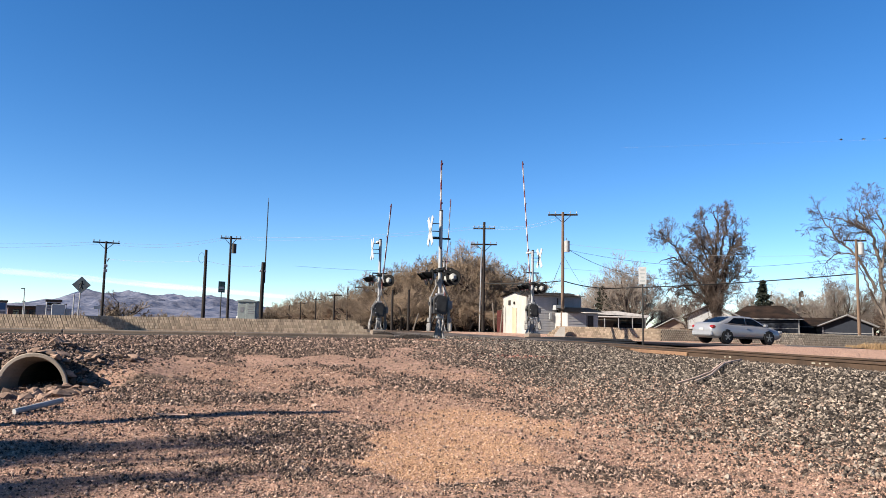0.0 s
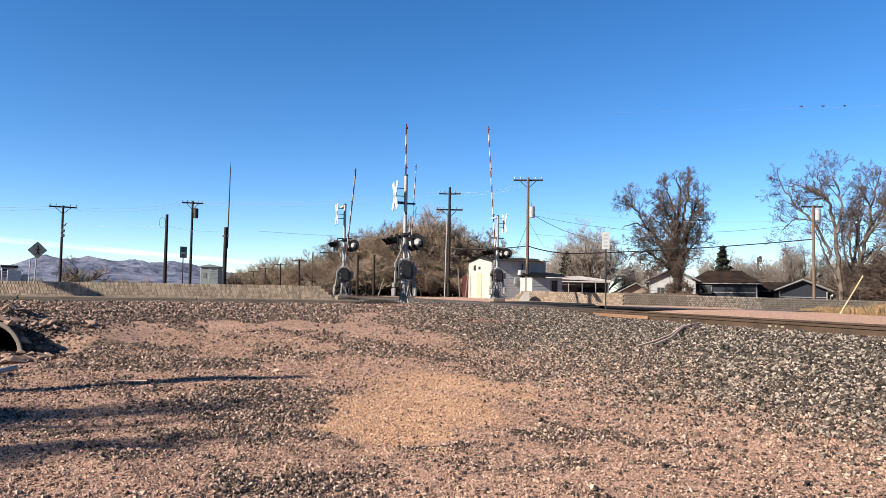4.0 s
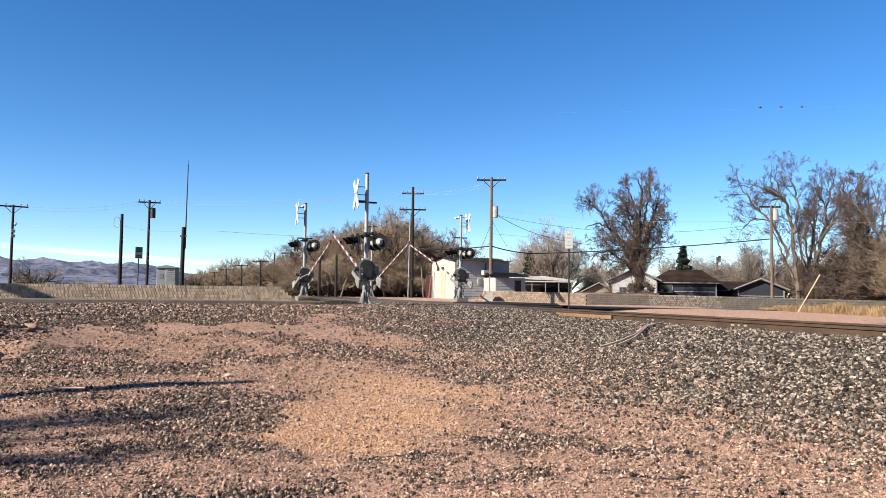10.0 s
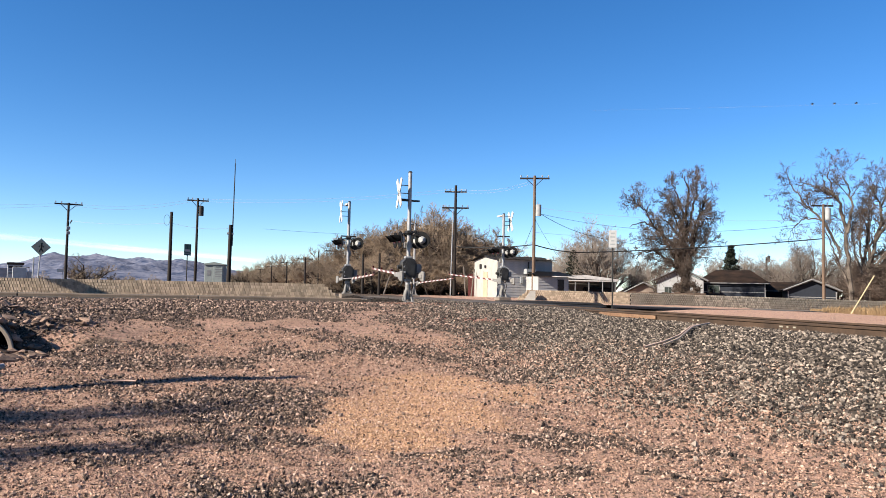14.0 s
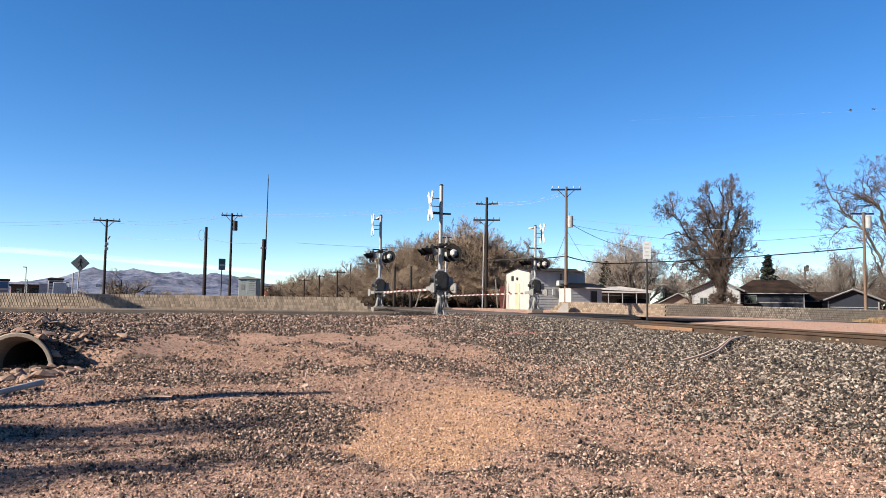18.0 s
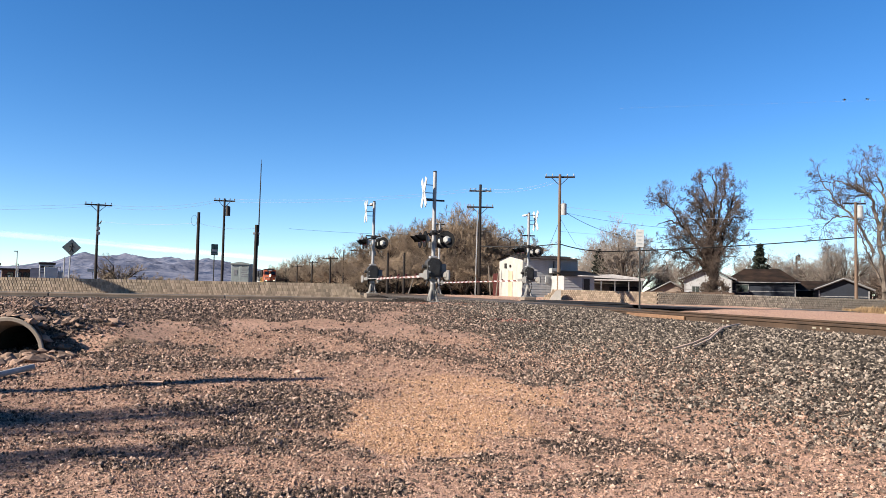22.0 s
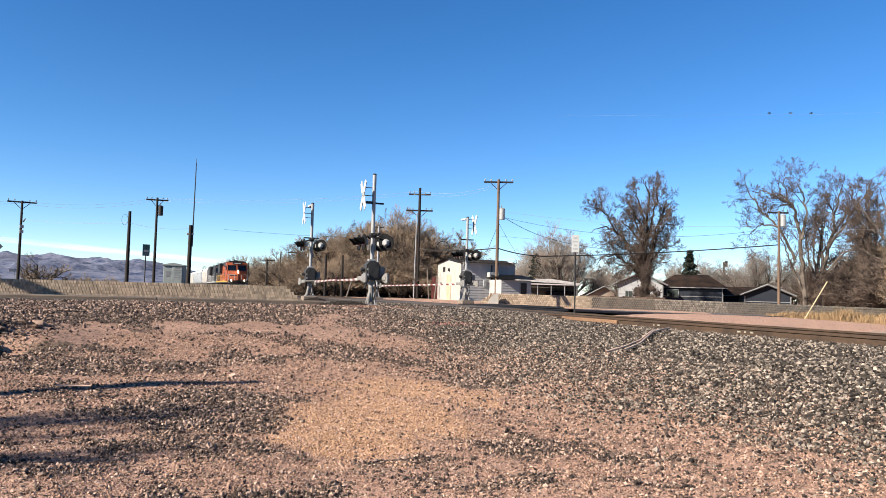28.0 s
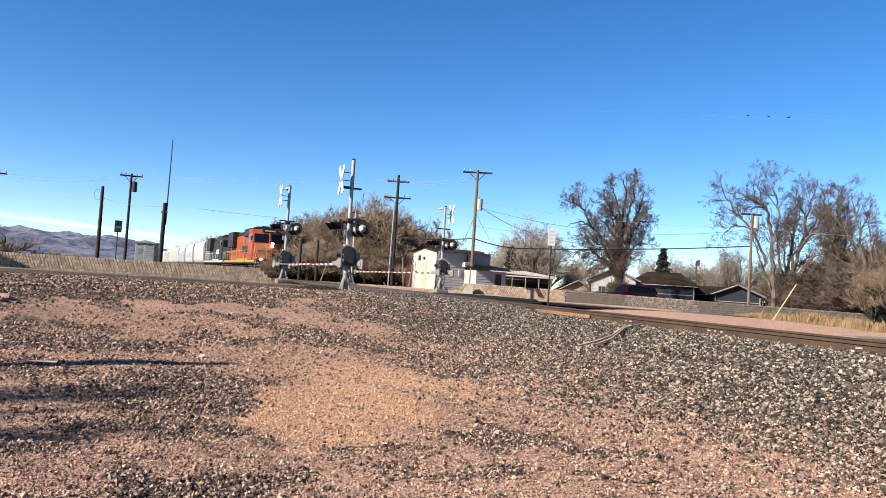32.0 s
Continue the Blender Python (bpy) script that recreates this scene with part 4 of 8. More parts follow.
SIGNALS = [
    signal_mast(-4.0, 28, -0.03, high(8.9, 28), high(7.3, 28), high(6.75, 28), high(3.72, 28), high(1.65, 28), 5.85, 1, -1, 12, "silver crossing signal with crossbuck and gate beside the kerb"),
    signal_mast(-8.62, 38, 0.18, high(6.5, 38), high(5.75, 38), high(3.9, 38), high(3.35, 38), high(1.15, 38), 5.9, -1, -1, 12, "silver crossing signal with gate by the end of the block wall"),
    signal_mast(3.27, 42, 0.12, high(5.85, 42), high(5.3, 42), high(4.15, 42), high(2.95, 42), high(1.3, 42), 9.35, 1, 1, 18, "silver crossing signal with gate before the white shed"),
    signal_mast(-3.55, 54, 0.04, high(5.0, 54), None, high(4.9, 54), high(4.1, 54), high(1.35, 54), 8.7, -1, 1, 18, "silver crossing signal with gate on the far side of the track"),
]


# ---- utility poles ----
INSUL = mat("glazed insulator", (0.3, 0.31, 0.33), (0.2, 0.2, 0.22), 8, 0.25)
CAN = mat("transformer grey", (0.55, 0.57, 0.58), (0.42, 0.44, 0.45), 4, 0.5)


def utility_pole(az, r, top_el, material, arms=(), can=None, lean=(0, 0), label="", radius=0.115, base=None, turned=0.0, extra=None, can_material=None):
    """A wooden pole. arms: (metres below the top, half length, with braces); can: metres below the top of a transformer."""
    x, y = at(az, r)
    zb = gz(x, y) if base is None else base
    top = high(top_el, r) - zb
    ob = empty("utility_pole", facing(x, y, zb, turn=turned), label, "utility pole", "utility poles")
    part("pole", Btube((0, 0, -0.3), (lean[0], lean[1], top), radius * 1.15, radius * 0.8, seg=12), material, ob)
    for below, half, braced in arms:
        z = top - below
        arm = part("crossarm", Bbox(-half, half, 0.09, 0.2, z - 0.06, z + 0.07, bevel=0.01), WOOD_DARK, ob, "wooden crossarm")
        if braced:
            bm = B()
            for s in (-1, 1):
                tube(bm, (s * half * 0.55, 0.08, z - 0.05), (0, 0.1, z - 0.65), 0.025, seg=6)
            part("brace", bm, DARK, ob)
        for s in (-0.92, -0.5, 0.5, 0.92):
            bm = B()
            tube(bm, (s * half, 0.145, z + 0.06), (s * half, 0.145, z + 0.14), 0.02, seg=6)
            tube(bm, (s * half, 0.145, z + 0.13), (s * half, 0.145, z + 0.26), 0.055, 0.035, seg=8)
            part("insulator", bm, INSUL, arm)
    if can is not None:
        z = top - can
        bm = B()
        tube(bm, (0.32, 0, z - 0.45), (0.32, 0, z + 0.4), 0.22, seg=14)
        tube(bm, (0.32, 0, z + 0.4), (0.32, 0, z + 0.46), 0.23, 0.12, seg=14)
        c = part("transformer", bm, can_material or CAN, ob, "can transformer")
        bm = B()
        tube(bm, (0.26, -0.1, z + 0.42), (0.26, -0.1, z + 0.68), 0.04, 0.03, seg=6)
        tube(bm, (0.1, 0, z), (0.25, 0, z), 0.05, seg=6)
        part("bushing", bm, INSUL, c)
    if extra:
        extra(ob, top)
    return ob


def pole_hardware(ob, top):
    bm = B()
    for f in (0.62, 0.68):
        box(bm, -0.1, 0.22, -0.22, -0.1, top * f - 0.14, top * f + 0.14, bevel=0.02)
    part("meter_box", bm, CAN, ob, "small grey boxes")
    part("cutout", Btube((0.16, -0.1, top * 0.74), (0.32, -0.2, top * 0.78), 0.06, seg=6), DARK, ob)


def loop_wire(ob, top):
    bm = B()
    for i in range(14):
        a0, a1 = 2 * math.pi * i / 14, 2 * math.pi * (i + 1) / 14
        tube(bm, (-0.3 + 0.2 * math.cos(a0), 0, top - 0.6 + 0.38 * math.sin(a0)), (-0.3 + 0.2 * math.cos(a1), 0, top - 0.6 + 0.38 * math.sin(a1)), 0.01, seg=4)
    part("wire_loop", bm, CABLE, ob, "coiled loop of wire")


def coil_loop(ob, top):
    bm = B()
    zc = top - 5.1
    for i in range(16):
        a0, a1 = 2 * math.pi * i / 16, 2 * math.pi * (i + 1) / 16
        tube(bm, (2.1 + 0.55 * math.cos(a0), 0, zc + 0.55 * math.sin(a0)), (2.1 + 0.55 * math.cos(a1), 0, zc + 0.55 * math.sin(a1)), 0.03, seg=5)
    part("cable_coil", bm, CABLE, ob, "hanging coil of cable")
    part("conduit", Btube((-0.3, -0.12, 0), (-0.2, -0.1, top - 2.2), 0.05, seg=8), GALV, ob, "pale riser conduit")


utility_pole(-28.2, 75, 5.42, WOOD_DARK, [(0.12, 1.15, True)], label="dark wooden utility pole with one crossarm", extra=pole_hardware)
utility_pole(-21.5, 56, 5.2, WOOD_DARK, label="dark bare wooden pole with a wire loop", radius=0.12, extra=loop_wire)
utility_pole(-19.72, 72, 6.28, WOOD_DARK, [(0.2, 0.95, True)], can=1.15, label="dark wooden utility pole with crossarm and transformer", radius=0.115, can_material=DARK)
utility_pole(-0.46, 64, 8.0, WOOD_DARK, [(0.55, 0.95, False), (1.95, 1.15, True)], label="dark wooden utility pole with two crossarms", radius=0.135, extra=coil_loop)
utility_pole(5.6, 58, 8.8, WOOD_TAN, [(0.2, 1.15, True)], can=2.7, label="reddish wooden utility pole with crossarm and transformer", radius=0.125, base=-0.1)
utility_pole(25.75, 62, 6.35, WOOD_TAN, [(0.1, 0.8, False)], can=0.7, label="weathered wooden utility pole with a pale transformer", radius=0.105, base=-0.2, turned=25)
x, y = at(-17.38, 55)
ANT = empty("antenna_mast", facing(x, y, 0.5), "dark wooden pole with a thin whip antenna on top", "antenna")
part("pole", Btube((0, 0, -0.3), (0.03, 0, high(4.45, 55) - 0.5), 0.15, 0.13, seg=12), WOOD_DARK, ANT)
part("whip", Btube((0.16, 0, 2.8), (0.2, 0, high(9.0, 55) - 0.5), 0.05, 0.03, seg=8), DARK, ANT, "thin dark metal antenna tube")
part("whip_tip", Btube((0.2, 0, high(9.0, 55) - 0.5), (0.2, 0, high(9.3, 55) - 0.5), 0.015, seg=6), DARK, ANT)
part("clamp", Bbox(-0.22, 0.24, -0.1, 0.1, 3.6, 3.75, bevel=0.02), GALV, ANT)

for az, r, el in ((-11.83, 120, 2.2), (-13.19, 150, 1.85), (-14.3, 180, 1.5), (-15.13, 215, 1.26), (-15.7, 260, 1.05), (-9.62, 95, 2.9)):
    utility_pole(az, r, el, WOOD_DARK, [(0.25, 1.2, False)], label="old wooden line pole along the track", radius=0.15, base=-0.2)
for az, r, el in ((-10.84, 104, 2.75), (-7.48, 62, 2.62), (-6.22, 62, 2.66)):
    utility_pole(az, r, el, WOOD_DARK, label="bare dark wooden post pole", radius=0.105, base=-0.1)
utility_pole(22.15, 120, 2.75, WOOD_DARK, can=0.3, label="far dark wooden pole behind the roofs", radius=0.17, base=-0.3, can_material=DARK)

# ---- overhead wires ----
WIRE_PALE = mat("sunlit aluminium wire", (0.6, 0.6, 0.6), (0.5, 0.5, 0.5), 4, 0.5, 0.3)


def P3(az, r, el):
    return (*at(az, r), high(el, r))


def wire(pts, radius, material, sag, label, name="overhead_wire"):
    return tagged(rope(name, pts, radius, material, sag), label, "wire", "overhead wires")


wire([P3(5.6, 58, 6.0), P3(25.75, 62, 5.2), P3(40, 80, 5.0)], 0.012, CABLE, 1.1, "thin dark service wire between poles")
wire([P3(5.6, 58, 6.4), P3(25.75, 62, 5.35), P3(40, 80, 5.2)], 0.008, WIRE_PALE, 0.5, "thin pale wire between poles")
wire([P3(-0.46, 64, 3.3), P3(5.6, 58, 3.55), P3(9.2, 60, 3.0), P3(25.75, 62, 4.0)], 0.045, CABLE, 0.15, "thick black telephone cable between poles", "telephone_cable")
wire([P3(5.6, 58, 6.2), P3(9.4, 72, 4.4), P3(14.2, 78, 3.6)], 0.02, CABLE, 0.2, "dark service drop to the houses")
wire([P3(5.6, 58, 5.6), P3(7.8, 75, 2.2)], 0.012, CABLE, 0.2, "thin service drop to the shed")
wire([P3(5.6, 58, 5.3), P3(4.5, 70, 2.6)], 0.015, CABLE, 0.1, "guy wire to the shed")
for el, dr in ((7.75, 0), (7.55, 0.3)):
    wire([P3(-19.72, 72, el - 1.5), P3(-0.46, 64, el), P3(5.6, 58, el + 0.75)], 0.007, WIRE_PALE, 0.45, "thin pale power line across the street")
wire([P3(-45, 82, 4.6), P3(-28.2, 75, 5.4), P3(-19.72, 72, 6.3)], 0.008, WIRE_PALE, 0.5, "thin pale power line")
wire([P3(-45, 82, 4.4), P3(-28.2, 75, 5.25), P3(-19.72, 72, 6.15)], 0.008, WIRE_PALE, 0.6, "thin pale power line")
wire([P3(-28.2, 75, 4.2), P3(-21.5, 56, 4.4), P3(-17.38, 55, 4.2)], 0.008, WIRE_PALE, 0.2, "thin pale wire between poles")
wire([P3(-15.0, 62, 4.25), P3(-0.46, 64, 4.15)], 0.009, CABLE, 0.2, "thin dark wire past the thicket")
wire([P3(5.6, 58, 4.5), P3(14, 90, 4.2)], 0.008, WIRE_PALE, 0.2, "thin pale wire behind the poles")

# ---- signs ----
SIGN_YELLOW = mat("faded yellow-green sheet", (0.68, 0.66, 0.5), (0.55, 0.53, 0.4), 5, 0.5)
SIGN_BACK = mat("green sign sheet", (0.12, 0.24, 0.19), (0.08, 0.17, 0.14), 4, 0.55, 0.3)
SIGN_FACE = mat("white sign face", (0.78, 0.78, 0.76), (0.66, 0.66, 0.64), 5, 0.5)
INK = mat("grey sign ink", (0.3, 0.31, 0.33), (0.22, 0.22, 0.24), 8, 0.6)
INK_PALE = mat("faded sign ink", (0.55, 0.58, 0.6), (0.45, 0.48, 0.5), 8, 0.6)
INK_BLACK = mat("black sign ink", (0.02, 0.02, 0.02), (0.03, 0.03, 0.03), 8, 0.6)

x, y = at(-29.75, 47)
s = empty("warning_sign", facing(x, y, 0.45), "diamond pedestrian warning sign on a steel post", "road sign")
zc = high(2.3, 47) - 0.45
bm = B()
box(bm, -0.33, 0.33, -0.035, -0.03, -0.33, 0.33, m=Matrix.Translation((0, 0, zc)) @ Matrix.Rotation(radians(45), 4, "Y"))
part("sign_panel", bm, SIGN_YELLOW, s, "dull yellow diamond panel")
bm = B()
box(bm, -0.345, 0.345, -0.028, -0.02, -0.345, 0.345, m=Matrix.Translation((0, 0, zc)) @ Matrix.Rotation(radians(45), 4, "Y"))
part("sign_border", bm, INK_BLACK, s)
bm = B()
tube(bm, (0.03, -0.037, zc + 0.2), (0.03, -0.043, zc + 0.2), 0.05, seg=12)
for a, b, w in (((0.02, 0.15), (0, -0.05), 0.05), ((0, -0.05), (0.1, -0.25), 0.035), ((0, -0.05), (-0.1, -0.25), 0.035), ((0.02, 0.12), (0.14, 0.0), 0.025), ((0.02, 0.12), (-0.12, 0.02), 0.025)):
    tube(bm, (a[0], -0.04, zc + a[1]), (b[0], -0.04, zc + b[1]), w, seg=6)
part("pictogram", bm, INK_BLACK, s, "black walking pictogram")
part("post", Btube((-0.1, 0, -0.3), (0, 0, zc + 0.4), 0.035, seg=8), GALV, s)
part("second_post", Btube((-0.35, 0.05, -0.3), (-0.33, 0.05, zc - 0.55), 0.035, seg=8), GALV, s)

x, y = at(-20.32, 50)
s = empty("street_sign", facing(x, y, 0.45, turn=25), "small grey-green sign on a dark post behind the wall", "road sign")
zc = high(2.5, 50) - 0.45
part("sign_panel", Bbox(-0.23, 0.23, -0.03, -0.02, zc - 0.36, zc + 0.36, bevel=0.003), SIGN_BACK, s)
part("sign_bar", Bbox(-0.17, 0.17, -0.036, -0.031, zc - 0.12, zc + 0.02), SIGN_FACE, s)
part("sign_bar", Bbox(-0.17, 0.17, -0.036, -0.031, zc - 0.28, zc - 0.2), INK, s)
part("post", Btube((0, 0, -0.3), (0, 0, zc + 0.36), 0.035, seg=8), DARK, s)

x, y = at(11.5, 26)
zb = gz(x, y)
s = empty("road_sign", facing(x, y, zb, turn=6), "white rectangular sign with faint lettering on a dark post", "road sign")
z0, z1 = high(3.38, 26) - zb, high(4.68, 26) - zb
part("sign_panel", Bbox(-0.13, 0.13, -0.03, -0.024, z0, z1, bevel=0.002), SIGN_FACE, s, "white sheet panel")
for i, w in enumerate((0.14, 0.17, 0.1, 0.17)):
    zz = z1 - 0.1 - i * 0.125
    part("sign_bar", Bbox(-w / 2, w / 2, -0.0335, -0.0305, zz - 0.03, zz + 0.02), INK_PALE, s)
part("post", Btube((0.01, 0, -0.3), (0, 0, z1 - 0.05), 0.028, seg=8), DARK, s, "dark steel post")

# ---- signal bungalow ----
CAB = mat("pale grey-green enclosure", (0.4, 0.45, 0.44), (0.3, 0.34, 0.335), 3, 0.55)
x, y = at(-18.42, 51)
s = empty("signal_bungalow", facing(x, y, 0.4, turn=-8), "pale grey signal equipment bungalow behind the wall", "equipment cabinet")
zt = high(1.62, 51) - 0.4
part("body", Bbox(-0.6, 0.6, 0, 1.6, 0, zt - 0.12, bevel=0.02), CAB, s)
bm = B()
prism(bm, [(-0.67, zt - 0.14), (0.67, zt - 0.14), (0.67, zt - 0.08), (0, zt + 0.05), (-0.67, zt - 0.08)], -0.08, 1.7)
part("roof", bm, CAB, s, "low gabled roof")
part("door", Bbox(-0.06, 0.54, -0.03, -0.003, 0.1, zt - 0.25, bevel=0.01), CAB, s)
for i in range(5):
    part("label_bar", Bbox(0.06 + 0.04 * (i % 2), 0.52 - 0.05 * (i % 3), -0.036, -0.0315, zt - 0.45 - i * 0.12, zt - 0.4 - i * 0.12), INK, s)
part("label_plate", Bbox(-0.42, -0.2, -0.012, -0.003, zt - 0.85, zt - 0.5), INK, s)
part("label_plate", Bbox(0.1, 0.45, -0.036, -0.0315, zt - 0.3, zt - 0.26), INK_BLACK, s)


# ---- trees ----
def limb_mesh(name, segs, material, twig_material=None, twig_below=0.0):
    """Tapered bars joined into one mesh: (p, q, r0, r1)."""
    verts, faces, mats = [], [], []
    for p, q, r0, r1 in segs:
        d = (q - p).normalized()
        a = d.cross(Vector((0.3, 0.9, 0.2))).normalized()
        b = d.cross(a)
        n = 3 if r0 < 0.035 else (5 if r0 < 0.12 else 8)
        i0 = len(verts)
        for c, r in ((p, r0), (q, r1)):
            for k in range(n):
                an = 2 * math.pi * k / n
                verts.append(c + (a * math.cos(an) + b * math.sin(an)) * r)
        for k in range(n):
            j = (k + 1) % n
            faces.append((i0 + k, i0 + j, i0 + n + j, i0 + n + k))
            mats.append(1 if twig_material and r0 < twig_below else 0)
    me = bpy.data.meshes.new(name)
    me.from_pydata(verts, [], faces)
    me.materials.append(material)
    if twig_material:
        me.materials.append(twig_material)
        me.polygons.foreach_set("material_index", mats)
    return me


def grow(r, segs, p, d, length, rad, level, spec):
    """One branch with its offshoots. spec: per level (children, angle, length ratio), wobble, lift, thinnest."""
    kids, ang, ratio = spec["levels"][level] if level < len(spec["levels"]) else (0, 0, 0)
    n = 5 if level < 2 else (4 if level == 2 else 3)
    pts, rr = [p], [rad]
    end = rad * (0.35 if level < len(spec["levels"]) else 0.3)
    for i in range(n):
        d = (d + Vector((r.gauss(0, 1), r.gauss(0, 1), r.gauss(0, 1))) * spec["wobble"] + Vector((0, 0, spec["lift"] * (1 if level else 0.3)))).normalized()
        p = p + d * length / n
        pts.append(p)
        rr.append(rad + (end - rad) * (i + 1) / n)
    for i in range(n):
        segs.append((pts[i], pts[i + 1], max(rr[i], spec["thin"]), max(rr[i + 1], spec["thin"] * 0.7)))
    for k in range(kids):
        f = r.uniform(spec.get("first", 0.25) if level == 0 else 0.2, 1.0)
        i = min(n - 1, int(f * n))
        q = pts[i].lerp(pts[i + 1], f * n - i)
        dd = (pts[i + 1] - pts[i]).normalized()
        side = dd.cross(Vector((r.gauss(0, 1), r.gauss(0, 1), r.gauss(0, 1)))).normalized()
        a = radians(ang * r.uniform(0.6, 1.3))
        nd = (dd * math.cos(a) + side * math.sin(a)).normalized()
        grow(r, segs, q, nd, length * ratio * r.uniform(0.7, 1.25) * (1.15 - 0.45 * f), rr[i] * r.uniform(0.45, 0.7), level + 1, spec)


def bough(r, segs, line, r0, r1, depth, spec, shoots, reach):
    """A crooked main limb along a line of (x, z), leaning out by depth, with offshoots all along it."""
    pts, n = [], 5
    for i, ((xa, za), (xb, zb)) in enumerate(zip(line, line[1:])):
        for k in range(n if i < len(line) - 2 else n + 1):
            f = (i + k / n) / (len(line) - 1)
            pts.append(Vector((xa + (xb - xa) * k / n + r.gauss(0, 0.07), depth * f + r.gauss(0, 0.07), za + (zb - za) * k / n + r.gauss(0, 0.07))))
    m = len(pts) - 1
    rr = [r0 + (r1 - r0) * i / m for i in range(m + 1)]
    for i in range(m):
        segs.append((pts[i], pts[i + 1], rr[i], rr[i + 1]))
    for k in range(shoots):
        f = r.uniform(0.12, 1.0)
        i = min(m - 1, int(f * m))
        d = (pts[i + 1] - pts[i]).normalized()
        side = d.cross(Vector((r.gauss(0, 1), r.gauss(0, 1), r.gauss(0, 1)))).normalized()
        w = (d * 0.6 + side * 0.8 + Vector((0, 0, 0.15))).normalized()
        grow(r, segs, pts[i], w, reach * r.uniform(0.5, 1.2) * (1.15 - 0.5 * f), min(rr[i] * 0.55, 0.06), 1, spec)


def old_tree(az, r, lines, spec, seed, label, bark, twig, base=-0.3, shoots=9, reach=2.4, scale=1.0, wide=1.0, extra=()):
    """A bare tree whose main limbs follow given lines: ((x, z), ...), foot and tip radius, depth."""
    rnd = random.Random(seed)
    segs = []
    for line, r0, r1, depth in lines:
        bough(rnd, segs, line, r0, r1, depth, spec, shoots, reach)
    for px, pz, round_it, n, ln in extra:   # upright suckers round a part of the trunk
        for k in range(n):
            grow(rnd, segs, Vector((px + rnd.gauss(0, round_it), rnd.gauss(0, round_it), pz + rnd.uniform(0, 1.5))), Vector((rnd.gauss(0, 0.3), rnd.gauss(0, 0.3), 1)).normalized(), ln * rnd.uniform(0.6, 1.2), 0.035, 1, spec)
    size = Vector((scale * wide, scale * wide, scale))
    segs = [(p * size, q * size, max(ra * 0.78, min(ra, 0.02)), max(rb * 0.78, min(rb, 0.02))) for p, q, ra, rb in segs]
    wood = [g for g in segs if g[2] > spec["split"]]
    fine = [g for g in segs if g[2] <= spec["split"]]
    x, y = at(az, r)
    ob = empty("bare_tree", Matrix.Translation((x, y, base)) @ Matrix.Rotation(-radians(az), 4, "Z"), label, "tree", "bare trees")
    t = new("trunk", limb_mesh("trunk", wood, bark))
    c = new("crown", limb_mesh("crown", fine, twig))
    t.parent = c.parent = ob
    tagged(c, "fine bare twigs")
    return ob


def tree(az, r, height, stems, spec, seed, label, bark, twig, base=None, turned=0.0, kind_name="bare_tree", lean=0.15, rad=0.3):
    rnd = random.Random(seed)
    wood, fine = [], []
    for s in range(stems):
        segs = []
        a = 2 * math.pi * s / stems + rnd.uniform(-0.4, 0.4)
        d = Vector((math.cos(a) * lean * (stems > 1), math.sin(a) * lean * (stems > 1), 1)).normalized()
        grow(rnd, segs, Vector((math.cos(a) * 0.25 * (stems > 1), math.sin(a) * 0.25 * (stems > 1), -0.3)), d, height * spec["stem"] * rnd.uniform(0.85, 1.1), rad, 0, spec)
        for g in segs:
            (wood if g[2] > spec["split"] else fine).append(g)
    top = max(max(g[0].z, g[1].z) for g in wood + fine)
    k = height / top
    for lst in (wood, fine):
        for i, g in enumerate(lst):
            lst[i] = (g[0] * k, g[1] * k, g[2], g[3])
    x, y = at(az, r)
    zb = gz(x, y) if base is None else base
    ob = empty(kind_name, Matrix.Translation((x, y, zb)) @ Matrix.Rotation(radians(turned), 4, "Z"), label, "tree", "bare trees")
    t = new("trunk", limb_mesh("trunk", wood, bark))
    c = new("crown", limb_mesh("crown", fine, twig))
    t.parent = c.parent = ob
    tagged(c, "fine bare twigs")
    return ob


FULL = dict(levels=[(11, 34, 0.6), (7, 38, 0.56), (5, 42, 0.55), (4, 45, 0.6)], wobble=0.13, lift=0.07, thin=0.011, stem=0.8, split=0.05, first=0.2)
BUSHY = dict(levels=[(12, 42, 0.55), (8, 40, 0.55), (6, 40, 0.55), (3, 45, 0.55)], wobble=0.14, lift=0.09, thin=0.0125, stem=0.75, split=0.05, first=0.08)
FARW = dict(levels=[(11, 38, 0.55), (7, 40, 0.55), (5, 42, 0.55)], wobble=0.14, lift=0.08, thin=0.03, stem=0.8, split=0.09, first=0.08)

